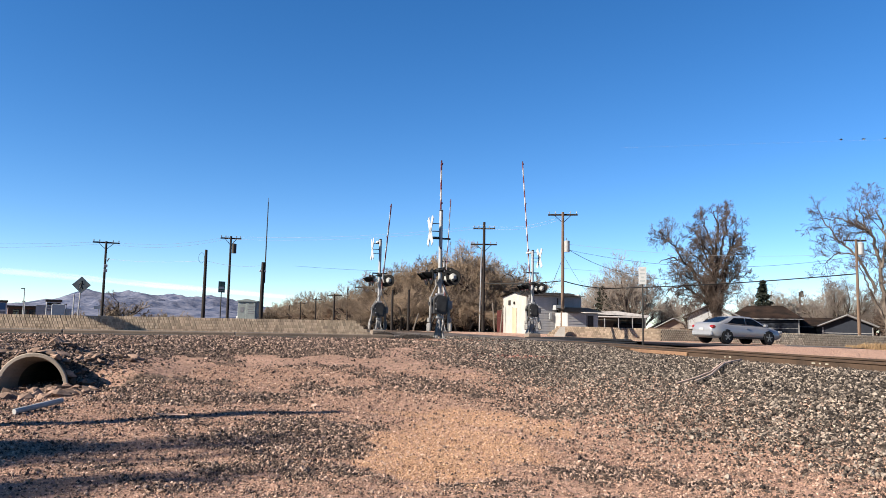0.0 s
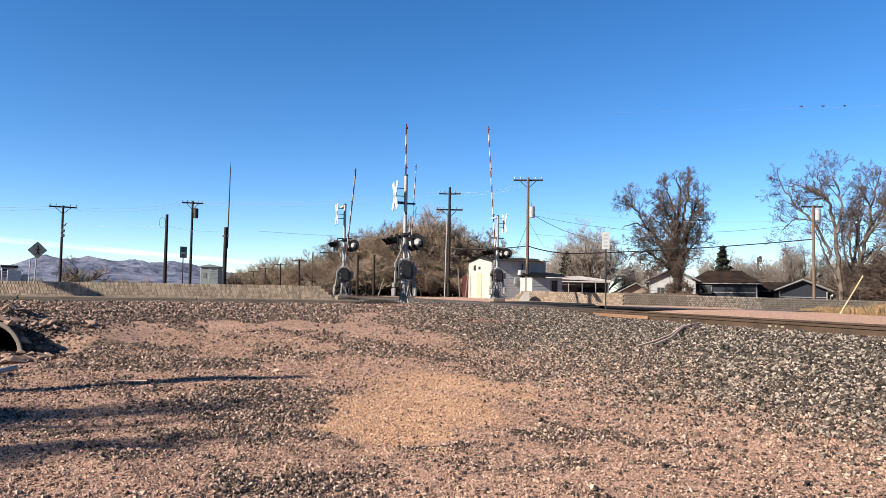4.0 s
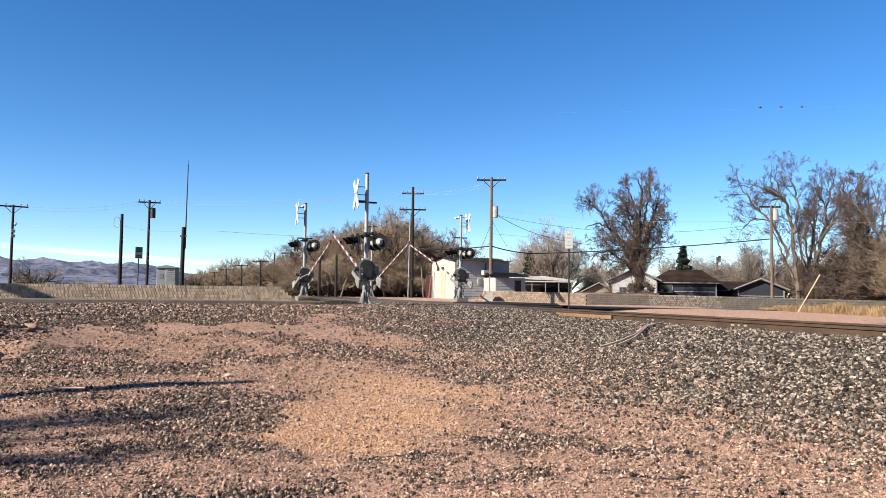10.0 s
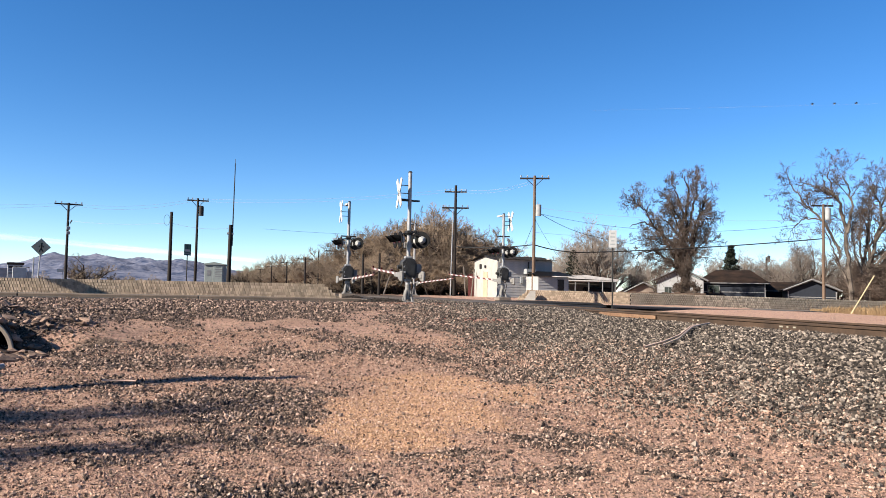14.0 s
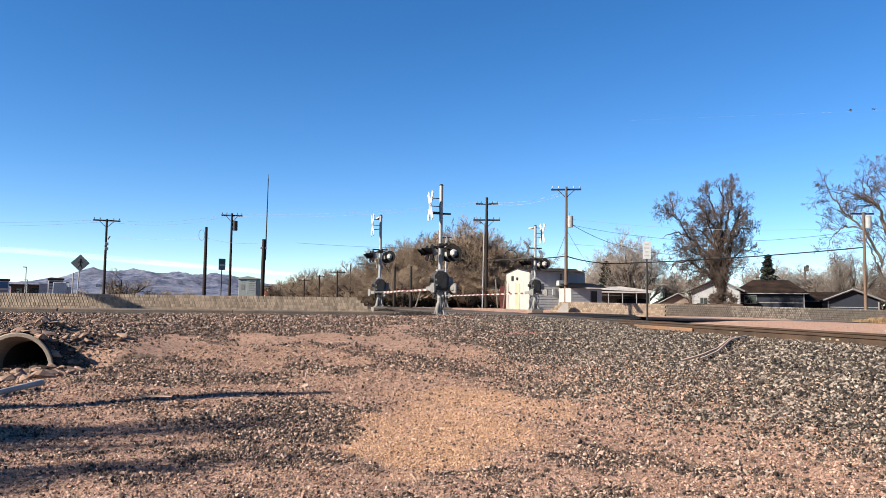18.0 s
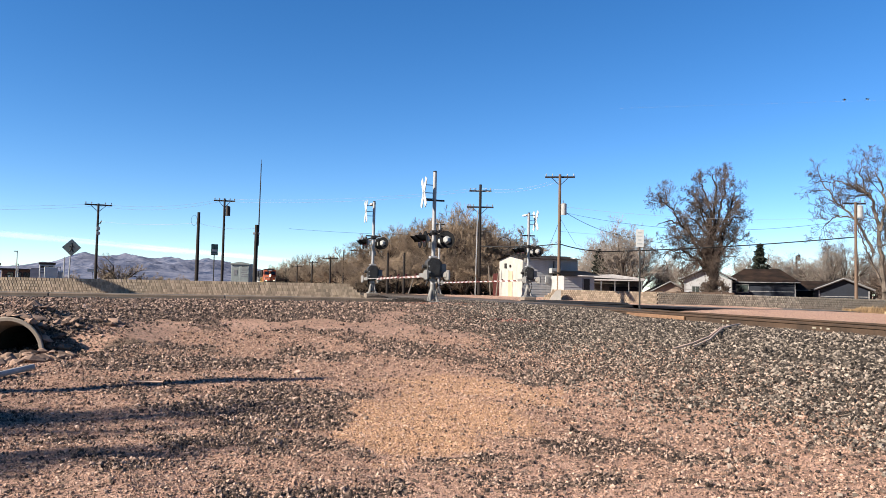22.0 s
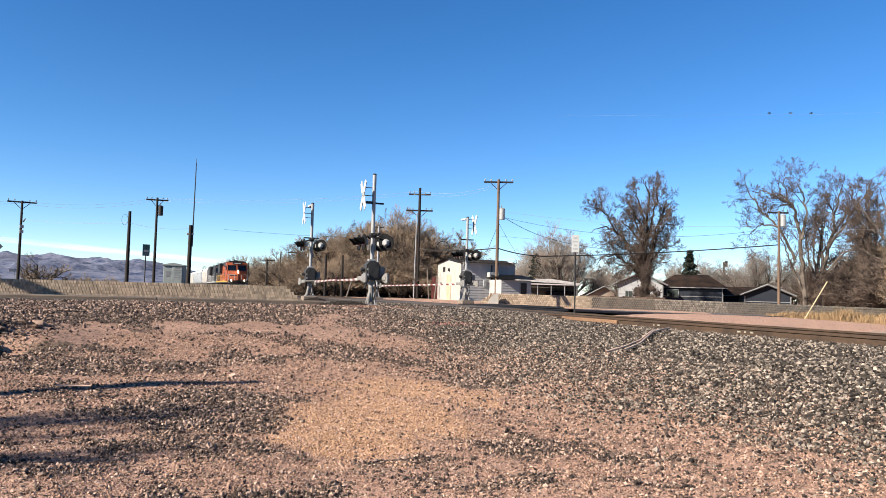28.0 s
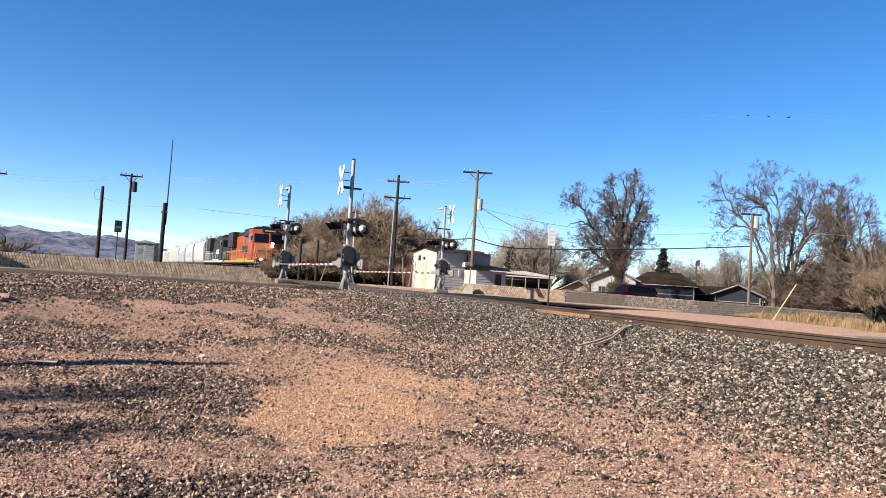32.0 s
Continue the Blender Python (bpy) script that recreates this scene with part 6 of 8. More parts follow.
def house(az, r, turned, w, dep, wall_h, rise, material, roof_mat, label, gable_front=False, hip=0.0, trim_line=True, windows=(), base=-0.35):
    """A low house: walls, roof slopes, fascia, trim line. gable_front: ridge runs away from the camera."""
    x, y = at(az, r)
    h = empty("house", facing(x, y, base, turn=turned), label, "house", "houses behind the wall")
    part("front_wall", Bbox(0, w, 0, 0.2, 0, wall_h), material, h)
    part("back_wall", Bbox(0, w, dep - 0.2, dep, 0, wall_h), material, h)
    for x0 in (0, w - 0.2):
        part("side_wall", Bbox(x0, x0 + 0.2, 0.202, dep - 0.202, 0, wall_h), material, h)
    o = 0.45
    if gable_front:
        for y0 in (0, dep - 0.2):
            bm = B()
            prism(bm, [(0, wall_h), (w, wall_h), (w / 2, wall_h + rise * w / (w + 2 * o))], y0, y0 + 0.2)
            part("gable", bm, material, h)
        for s in (-1, 1):
            bm = B()
            xe = -o if s < 0 else w + o
            vs = [bm.verts.new(v) for v in ((w / 2, -o, wall_h + rise), (w / 2, dep + o, wall_h + rise), (xe, dep + o, wall_h), (xe, -o, wall_h))]
            f = bm.faces.new(vs)
            bmesh.ops.solidify(bm, geom=[f], thickness=0.16)
            part("roof_slope", bm, roof_mat, h)
            bm = B()
            tube(bm, (w / 2, -o - 0.03, wall_h + rise - 0.04), (xe, -o - 0.03, wall_h - 0.04), 0.09, seg=4)
            part("bargeboard", bm, TRIM, h, "white bargeboard")
    else:
        for s in (0, 1):
            bm = B()
            ye = -o if s == 0 else dep + o
            vs = [bm.verts.new(v) for v in ((hip, dep / 2, wall_h + rise), (w - hip, dep / 2, wall_h + rise), (w + o, ye, wall_h), (-o, ye, wall_h))]
            f = bm.faces.new(vs)
            bmesh.ops.solidify(bm, geom=[f], thickness=0.16)
            part("roof_slope", bm, roof_mat, h)
        if hip:
            for xe, xr in ((-o, hip), (w + o, w - hip)):
                bm = B()
                f = bm.faces.new([bm.verts.new(v) for v in ((xr, dep / 2, wall_h + rise), (xe, -o, wall_h), (xe, dep + o, wall_h))])
                bmesh.ops.solidify(bm, geom=[f], thickness=0.14)
                part("hip_slope", bm, roof_mat, h)
        part("fascia", Bbox(-o, w + o, -o - 0.06, -o - 0.01, wall_h - 0.11, wall_h - 0.02), TRIM, h, "pale fascia board")
    if trim_line:
        part("trim_board", Bbox(0, w, -0.03, -0.004, wall_h * 0.52, wall_h * 0.52 + 0.08), TRIM, h, "pale trim board")
    for x0 in (0.0, w - 0.12):
        part("corner_board", Bbox(x0, x0 + 0.12, -0.035, -0.004, 0, wall_h - 0.1), TRIM, h)
    for wx, wz, ww, wh in windows:
        window(h, wx, wz, ww, wh, 0)
    return h


house(14.7, 86, -2, 4.9, 6, 2.4, 1.35, GREY_WALL, ROOF_GREY, "pale boarded garage with a gable behind the big tree", gable_front=True, windows=((1.2, 1.2, 0.7, 0.8),))
house(17.6, 88, -4, 6.9, 8, 2.25, 1.5, BLUE_WALL, ROOF_BROWN, "dark blue house with a brown hipped roof and white trim", hip=1.6, windows=((1.6, 1.5, 1.2, 0.8),))
house(23.5, 84, 4, 4.5, 9, 1.5, 1.15, BLUE_WALL, ROOF_BROWN, "dark blue house with a brown gable roof and white trim", gable_front=True)
house(22.0, 92, 3, 4.0, 6, 1.5, 1.0, BLUE_WALL, ROOF_BROWN, "low dark blue wing with a brown roof", trim_line=False)
house(12.5, 98, 6, 4.2, 6, 0.95, 1.35, PINK_WALL, ROOF_BROWN, "small pinkish house with a brown gable roof", gable_front=True, trim_line=False)
house(26.9, 100, 0, 9, 7, 1.4, 1.1, mat("brown siding", (0.26, 0.2, 0.165), (0.18, 0.14, 0.115), 2, 0.8), mat("tan shingles", (0.42, 0.29, 0.18), (0.32, 0.22, 0.14), 2, 0.9), "brown house with a tan roof behind the grove", windows=((2.0, 0.9, 0.8, 0.6), (4.0, 0.9, 0.8, 0.6)), trim_line=False)

# board fence behind the wall
x, y = at(11.9, 66)
fence = empty("board_fence", facing(x, y, -0.3, turn=4), "low brown board fence before the houses", "fence")
bm = Bbox(0, 0.5, 0, 0.04, 0, 0.95, bevel=0.01)
FENCE_WOOD = vary(mat("old brown boards", (0.17, 0.115, 0.085), (0.1, 0.068, 0.05), 3, 0.9), 0.3)
fb = part("board", bm, FENCE_WOOD, fence)
for i in range(1, 14):
    o = new("board", fb.data)
    o.parent = fence
    o.location = (i * 0.52, 0, random.uniform(-0.05, 0.03))

# shops and signs far to the left
x, y = at(-34.6, 110)
shop = empty("shop", facing(x, y, 0.2), "low brown brick shop row with a flat roof", "building")
part("wall", Bbox(1.5, 7.5, 0, 6, 0, 1.55), BRICK_DARK, shop)
part("roof", Bbox(1.2, 7.8, -0.3, 6.3, 1.55, 1.75), ROOF_GREY, shop)
part("annex", Bbox(4.6, 6.4, -0.4, -0.004, 0.0, 1.9), GREY_WALL, shop)
for i in range(3):
    window(shop, 2.4 + i * 0.9, 0.8, 0.6, 0.8, 0, DARK)
SIGN_BLUE = mat("blue sign panel", (0.05, 0.16, 0.36), (0.04, 0.13, 0.3), 4, 0.5)


def pylon(az, r, w, h, face, label, bars):
    x, y = at(az, r)
    s = empty("shop_sign", facing(x, y, 0.3), label, "shop sign")
    part("cabinet", Bbox(-w / 2, w / 2, 0, 0.4, 0.2, h, bevel=0.03), WHITE, s)
    part("cap", Bbox(-w / 2 - 0.08, w / 2 + 0.08, -0.06, 0.46, h, h + 0.22, bevel=0.02), ROOF_GREY, s, "dark cap")
    for z0, z1, m in bars:
        part("sign_bar", Bbox(-w * 0.42, w * 0.42, -0.03, -0.003, h * z0, h * z1), m, s)
    part("plinth", Bbox(-w / 2 + 0.1, w / 2 - 0.1, 0.05, 0.35, -0.3, 0.2), CONC, s)
    return s


pylon(-34.4, 88, 1.4, high(1.0, 88) - 0.4, SIGN_BLUE, "blue and white shop sign with barred lettering", ((0.55, 0.95, SIGN_BLUE), (0.32, 0.46, INK)))
pylon(-31.2, 84, 1.35, high(1.2, 84) - 0.5, WHITE, "white shop sign with grey lettering bars", ((0.66, 0.74, INK), (0.5, 0.58, INK), (0.82, 0.93, DARK)))
x, y = at(-30.95, 70)
cb = empty("utility_cabinet", facing(x, y, 0.35), "white metal utility cabinet behind the wall", "equipment cabinet")
part("body", Bbox(-0.5, 0.5, 0, 0.7, 0, 1.3, bevel=0.03), WHITE, cb)
part("side_unit", Bbox(0.52, 1.0, 0.1, 0.7, 0, 0.95, bevel=0.03), CAN, cb)
for az, r, h in ((-33.0, 85, 3.0), (-32.9, 95, 1.9), (-30.4, 95, 1.7), (-33.4, 70, 0.6)):
    x, y = at(az, r)
    lp = empty("light_pole", facing(x, y, 0.3), "thin pale light pole in the shop lot", "light pole")
    part("pole", Btube((0, 0, -0.3), (0, 0, h), 0.06, 0.04, seg=8), GALV, lp)
    part("head", Bbox(-0.3, 0.05, -0.1, 0.1, h, h + 0.08, bevel=0.01), DARK, lp)
x, y = at(-28.4, 80)
sg = empty("street_name_sign", facing(x, y, 0.3), "pale street sign on a thin post", "road sign")
part("panel", Bbox(-0.45, 0.45, -0.02, 0.0, high(0.75, 80) - 0.45, high(0.75, 80) - 0.15), SIGN_FACE, sg)
part("post", Btube((0, 0.03, -0.3), (0, 0.03, high(0.75, 80) - 0.15), 0.04, seg=6), GALV, sg)


# ---- train ----
ORANGE = mat("weathered orange paint", (0.52, 0.105, 0.022), (0.3, 0.06, 0.015), 0.8, 0.5, fine=8)
LOCO_BLACK = mat("locomotive black", (0.02, 0.02, 0.021), (0.035, 0.032, 0.03), 0.9, 0.55, fine=8)
LOCO_GREY = mat("dusty underframe", (0.08, 0.07, 0.06), (0.045, 0.04, 0.035), 2, 0.8)
YELLOW = mat("yellow stripe", (0.75, 0.45, 0.04), (0.6, 0.34, 0.03), 2, 0.5)
HOPPER_WHITE = mat("dusty white car paint", (1.2, 1.15, 1.08), (0.95, 0.9, 0.84), 0.7, 0.6, fine=6, streak=(3, 3, 0.3))
HOPPER_GREY = mat("pale grey car paint", (1.0, 1.05, 1.08), (0.82, 0.86, 0.88), 0.7, 0.6, fine=6, streak=(3, 3, 0.3))
HEADLIGHT = mat("lit headlight", (1, 0.95, 0.8), (1, 0.95, 0.8), 2, 0.3, emit=(1.0, 0.88, 0.62, 8))
STEEL = mat("bright wheel steel", (0.3, 0.28, 0.26), (0.2, 0.18, 0.17), 3, 0.5, 0.6)


def wheelset(parent, y, material=STEEL):
    bm = B()
    for s in (-1, 1):
        tube(bm, (s * 0.69, y, 0.5), (s * 0.82, y, 0.5), 0.5, seg=20)
        tube(bm, (s * 0.66, y, 0.5), (s * 0.69, y, 0.5), 0.53, seg=20)
    tube(bm, (-0.69, y, 0.5), (0.69, y, 0.5), 0.09, seg=8)
    part("wheelset", bm, material, parent)


def truck(parent, yc, axles):
    t = part("truck_frame", B_truck(yc, axles), LOCO_GREY, parent, "dusty truck frame")
    for a in axles:
        wheelset(t, yc + a)


def B_truck(yc, axles):
    bm = B()
    reach = max(axles) + 0.6
    for s in (-1, 1):
        box(bm, s * 0.95 - 0.09, s * 0.95 + 0.09, yc - reach, yc + reach, 0.55, 0.85, bevel=0.03)
        for a in axles:
            box(bm, s * 1.0 - 0.13, s * 1.0 + 0.13, yc + a - 0.22, yc + a + 0.22, 0.32, 0.68, bevel=0.03)
    return bm


def locomotive(body, upper, stripe, label, front_light):
    """A six-axle road diesel; its nose is at y = 0 and it stretches along +y."""
    ob = empty("locomotive", turn @ Matrix.Translation((D0, 470, 0)), label, "locomotive", "train")
    part("frame", Bbox(-1.5, 1.5, 0.7, 22.2, 1.15, 1.5, bevel=0.03), LOCO_GREY, ob, "dark walkway frame")
    part("sill_stripe", Bbox(-1.52, 1.52, 0.75, 22.15, 1.32, 1.46), stripe, ob, "painted sill stripe")
    bm = B()
    prism(bm, [(-1.2, 0.9), (1.2, 0.9), (1.35, 0.3), (-1.35, 0.3)], 8.2, 14.2)
    part("fuel_tank", bm, LOCO_BLACK, ob)
    truck(ob, 4.2, (-2.0, 0, 2.0))
    truck(ob, 18.4, (-2.0, 0, 2.0))
    # wedge nose: two faces that meet at a vertical edge
    bm = B()
    plan = [(-1.45, 1.05), (0, 0.55), (1.45, 1.05), (1.45, 2.4), (-1.45, 2.4)]
    lo = [bm.verts.new((x, y, 1.5)) for x, y in plan]
    hi = [bm.verts.new((x * 0.93, y + (0.35 if i < 3 else 0), 3.05)) for i, (x, y) in enumerate(plan)]
    bm.faces.new(lo[::-1])
    bm.faces.new(hi)
    for i in range(5):
        j = (i + 1) % 5
        bm.faces.new((lo[i], lo[j], hi[j], hi[i]))
    part("nose", bm, body, ob, "wedge-shaped nose")
    part("nose_door", Bbox(0.35, 0.95, 0.02, 0.06, 1.62, 2.85, bevel=0.01, m=Matrix.Translation((0.1, 0.66, 0)) @ Matrix.Rotation(radians(19), 4, "Z")), body, ob)
    for z0 in (1.52, 1.62):
        part("anticlimber", Bbox(-1.45, 1.45, 0.3, 0.62, z0 - 0.06, z0, bevel=0.01), LOCO_BLACK, ob)
    for s in (-1, 1):
        bm = B()
        tube(bm, (s * 0.5, 0.4, 1.6), (s * 0.5, 0.4, 2.45), 0.025, seg=6)
        tube(bm, (s * 0.5, 0.4, 2.45), (s * 1.4, 0.62, 2.45), 0.025, seg=6)
        tube(bm, (s * 1.4, 0.62, 2.45), (s * 1.4, 0.62, 0.4), 0.025, seg=6)
        part("nose_rail", bm, GALV, ob, "pale front handrail")
        for k in range(4):
            part("step_edge", Bbox(s * 1.3 - 0.2, s * 1.3 + 0.2, 0.42, 0.46, 0.4 + k * 0.27, 0.44 + k * 0.27), GALV, ob)
    part("hose", Btube((0.45, 0.42, 0.95), (0.55, 0.38, 0.35), 0.03, seg=6), GALV, ob)
    part("uncoupling_bar", Btube((-1.3, 0.4, 1.0), (1.3, 0.4, 1.0), 0.02, seg=5), GALV, ob)
    def face_y(x, z):
        """Where the wedge-shaped cab face stands."""
        return float(np.interp(z, [1.5, 3.0, 4.05, 4.35], [1.9, 1.9, 2.16, 2.34])) + 0.42 * abs(x) / 1.52
    bm = B()
    rings = [[bm.verts.new((x, face_y(x, z) if k < 3 else 4.9, z)) for k, x in enumerate((-1.52, 0.0, 1.52, 1.52, -1.52))] for z in (1.5, 3.0, 4.05, 4.35)]
    for lo, hi in zip(rings, rings[1:]):
        for i in range(5):
            j = (i + 1) % 5
            bm.faces.new((lo[i], lo[j], hi[j], hi[i]))
    bm.faces.new(rings[0][::-1])
    bm.faces.new(rings[-1])
    bmesh.ops.recalc_face_normals(bm, faces=bm.faces)
    cab = part("cab", bm, body, ob, "crew cab with a wedge-shaped face")
    bm = B()
    prism(bm, [(-1.5, 4.35), (1.5, 4.35), (1.1, 4.6), (-1.1, 4.6)], 2.72, 4.95)
    part("cab_roof", bm, LOCO_BLACK if body is ORANGE else body, ob, "dark cab roof")
    for x0, x1 in ((-1.38, -0.14), (0.14, 1.38)):
        bm = B()
        vs = [bm.verts.new((x, face_y(x, z) - 0.02, z)) for x, z in ((x0, 3.12), (x1, 3.12), (x1, 3.92), (x0, 3.92))]
        bmesh.ops.solidify(bm, geom=[bm.faces.new(vs)], thickness=0.02)
        bmesh.ops.translate(bm, verts=bm.verts, vec=(0, -0.01, 0))
        part("windshield", bm, GLASS_DARK, cab)
        bm = B()
        vs = [bm.verts.new((x, face_y(x, z) - 0.012, z)) for x, z in ((x0 - 0.05, 3.02), (x1 + 0.05, 3.02), (x1 + 0.05, 3.1), (x0 - 0.05, 3.1))]
        bmesh.ops.solidify(bm, geom=[bm.faces.new(vs)], thickness=0.02)
        part("window_sill", bm, LOCO_BLACK, cab)
    for s in (-1, 1):
        for y0, y1 in ((2.65, 3.5), (3.65, 4.5)):
            part("side_window", Bbox(s * 1.535 - 0.012, s * 1.535 + 0.012, y0, y1, 3.15, 3.85), GLASS_DARK, cab)
    part("number_board", Bbox(-0.7, 0.7, 2.16, 2.5, 4.1, 4.34, bevel=0.02), LOCO_BLACK, cab, "black number board")
    part("number_bar", Bbox(-0.5, 0.5, 2.148, 2.157, 4.16, 4.28), SIGN_FACE, cab)
    part("emblem", Bbox(-1.2, -0.15, 0.0, 0.03, 2.05, 2.4, m=Matrix.Translation((0, 0.72, 0)) @ Matrix.Rotation(radians(-19), 4, "Z")), LOCO_BLACK, ob, "dark emblem bar")
    # lights
    if front_light:
        for dz in (0.0, 0.24):
            part("headlight", Btube((0.0, 0.66, 2.78 + dz), (0.0, 0.98, 2.78 + dz), 0.1, seg=12), HEADLIGHT, ob, "lit headlight")
        for s in (-1, 1):
            part("ditch_light", Btube((s * 0.95, 0.55, 1.55), (s * 0.95, 0.7, 1.55), 0.11, seg=12), HEADLIGHT, ob, "lit ditch light")
    # pilot, plow, steps and coupler
    bm = B()
    prism(bm, [(-1.4, 0.2), (1.4, 0.2), (1.45, 1.15), (-1.45, 1.15)], 0.5, 0.68)
    part("pilot", bm, LOCO_BLACK, ob, "black pilot plate")
    part("coupler", Bbox(-0.16, 0.16, -0.1, 0.5, 0.75, 1.05, bevel=0.04), LOCO_GREY, ob)
    for s in (-1, 1):
        bm = B()
        for i in range(4):
            box(bm, s * 1.5 - 0.2 * (s > 0), s * 1.5 + 0.2 * (s < 0), 0.72, 1.25, 0.35 + i * 0.27, 0.39 + i * 0.27)
        part("steps", bm, LOCO_GREY, ob)
    # long hood with its panels, then the wide radiator
    part("hood", Bbox(-0.95, 0.95, 4.95, 16.8, 1.5, 4.1, bevel=0.08), body, ob, "engine hood")
    part("hood_top", Bbox(-0.9, 0.9, 5.2, 16.6, 4.1, 4.5, bevel=0.12), upper, ob, "dark hood top")
    for i in range(11):
        for s in (-1, 1):
            part("hood_door", Bbox(s * 0.965 - 0.012, s * 0.965 + 0.012, 5.3 + i * 1.03, 6.2 + i * 1.03, 1.7, 3.6, bevel=0.008), body, ob)
    part("radiator", Bbox(-1.45, 1.45, 16.9, 20.6, 2.9, 4.6, bevel=0.06), upper, ob, "overhanging radiator box")
    part("rear_hood", Bbox(-0.95, 0.95, 16.82, 21.4, 1.5, 2.9, bevel=0.05), body, ob)
    part("brake_box", Bbox(-1.4, 1.4, 5.6, 8.8, 3.75, 4.55, bevel=0.1), upper, ob, "dynamic brake housing")
    part("horn", Bbox(-0.3, 0.3, 5.0, 5.4, 4.62, 4.8, bevel=0.03), LOCO_BLACK, ob)
    for s in (-1, 1):
        part("lettering_bar", Bbox(s * 0.985 - 0.006, s * 0.985 + 0.006, 7.0, 12.5, 2.35, 2.95), SIGN_FACE if body is LOCO_BLACK else LOCO_BLACK, ob, "lettering bar on the hood side")
        part("air_intake", Bbox(s * 0.98 - 0.01, s * 0.98 + 0.01, 5.3, 7.6, 3.1, 3.9, bevel=0.01), LOCO_GREY, ob, "dark air intake grille")
    part("hood_stripe", Bbox(-0.99, 0.99, 5.1, 16.7, 1.56, 1.68), stripe, ob)
    # handrails
    for s in (-1, 1):
        bm = B()
        tube(bm, (s * 1.46, 5.0, 2.45), (s * 1.46, 21.9, 2.45), 0.022, seg=5)
        part("handrail", bm, stripe, ob)
        for i in range(10):
            part("stanchion", Btube((s * 1.46, 5.1 + i * 1.86, 1.5), (s * 1.46, 5.1 + i * 1.86, 2.45), 0.02, seg=5), stripe, ob)
        part("front_rail", Btube((s * 1.3, 0.72, 1.5), (s * 1.42, 1.6, 2.5), 0.03, seg=6), GALV, ob, "pale grab rail")
        part("mirror", Bbox(s * 1.6 - 0.03, s * 1.6 + 0.03, 2.5, 2.75, 3.3, 3.7), DARK, ob)
    return ob


def hopper(material, label):
    """A covered hopper: curved-side body, ribs, slanted end sheets, trucks; starts at y = 0."""
    ob = empty("hopper_car", turn @ Matrix.Translation((D0, 520, 0)), label, "freight car", "train")
    bm = B()
    sec = [(-1.2, 1.15), (-1.55, 1.5), (-1.58, 3.9), (-1.3, 4.4), (-0.6, 4.6), (0.6, 4.6), (1.3, 4.4), (1.58, 3.9), (1.55, 1.5), (1.2, 1.15)]
    prism(bm, sec, 1.6, 16.6)
    part("body", bm, material, ob)
    for i in range(15):
        for s in (-1, 1):
            part("rib", Bbox(s * 1.6 - 0.03, s * 1.6 + 0.03, 1.9 + i * 1.02, 1.99 + i * 1.02, 1.5, 3.9), material, ob)
    part("roof_walk", Bbox(-0.45, 0.45, 1.4, 16.8, 4.62, 4.7), GALV, ob)
    part("sill", Bbox(-1.45, 1.45, 0.3, 17.9, 1.0, 1.3, bevel=0.02), LOCO_GREY, ob)
    for y0, y1 in ((0.45, 1.6), (16.6, 17.75)):
        bm = B()
        for s in (-1, 1):
            tube(bm, (s * 1.4, y0 + 0.1, 1.3), (s * 1.4, y0 + 0.1, 4.2), 0.04, seg=5)
            tube(bm, (s * 1.4, y0 + 0.1, 4.2), (s * 1.4, y1, 4.2), 0.04, seg=5)
        for i in range(6):
            tube(bm, (-1.4, y0 + 0.1, 1.6 + i * 0.45), (-0.9, y0 + 0.1, 1.6 + i * 0.45), 0.025, seg=4)
        part("end_ladder", bm, LOCO_GREY, ob)
    for y0 in (4.2, 8.0, 11.8):
        bm = B()
        m = Matrix.Translation((0, y0 + 1.0, 0.75))
        bmesh.ops.create_cone(bm, cap_ends=True, segments=4, radius1=0.4, radius2=1.3, depth=0.9, matrix=m @ Matrix.Rotation(radians(45), 4, "Z"))
        part("hopper_chute", bm, material, ob)
    truck(ob, 2.6, (-0.9, 0.9))
    truck(ob, 15.6, (-0.9, 0.9))
    return ob


CONSIST = [(locomotive(ORANGE, LOCO_BLACK, YELLOW, "orange and black diesel locomotive with lit headlights", True), 0.0)]
CONSIST.append((locomotive(LOCO_BLACK, LOCO_BLACK, SIGN_FACE, "black diesel locomotive with white stripes, second in the train", False), 22.9))
white_car = hopper(HOPPER_WHITE, "dusty white covered hopper car behind the locomotives")
grey_car = hopper(HOPPER_GREY, "pale grey covered hopper car in the train")
CONSIST += [(white_car, 45.8), (grey_car, 64.2)]
for i in range(7):
    CONSIST.append((copy_thing(white_car if i % 3 else grey_car, turn @ Matrix.Translation((D0, 540 + i * 18.4, 0))), 82.6 + i * 18.4))


# ---- silver sedan ----
SILVER = mat("silver car paint", (0.5, 0.51, 0.54), (0.45, 0.46, 0.49), 1, 0.28, 0.35, spec=0.5)
MAROON = mat("dark maroon car paint", (0.05, 0.008, 0.012), (0.038, 0.006, 0.009), 1, 0.25, 0.3, spec=0.6)
TYRE = mat("tyre rubber", (0.02, 0.02, 0.02), (0.03, 0.03, 0.03), 6, 0.85)
RIM = mat("alloy rim", (0.5, 0.5, 0.5), (0.35, 0.35, 0.35), 6, 0.35, 0.6)
TAIL = mat("red tail lamp", (0.45, 0.02, 0.02), (0.35, 0.015, 0.015), 4, 0.2, spec=0.6)
CARGLASS = mat("tinted car glass", (0.012, 0.014, 0.018), (0.01, 0.012, 0.015), 2, 0.12, spec=0.35)
LAMP_CLEAR = mat("lit car headlamp", (0.95, 0.92, 0.85), (0.95, 0.92, 0.85), 3, 0.2, emit=(1.0, 0.95, 0.85, 4))


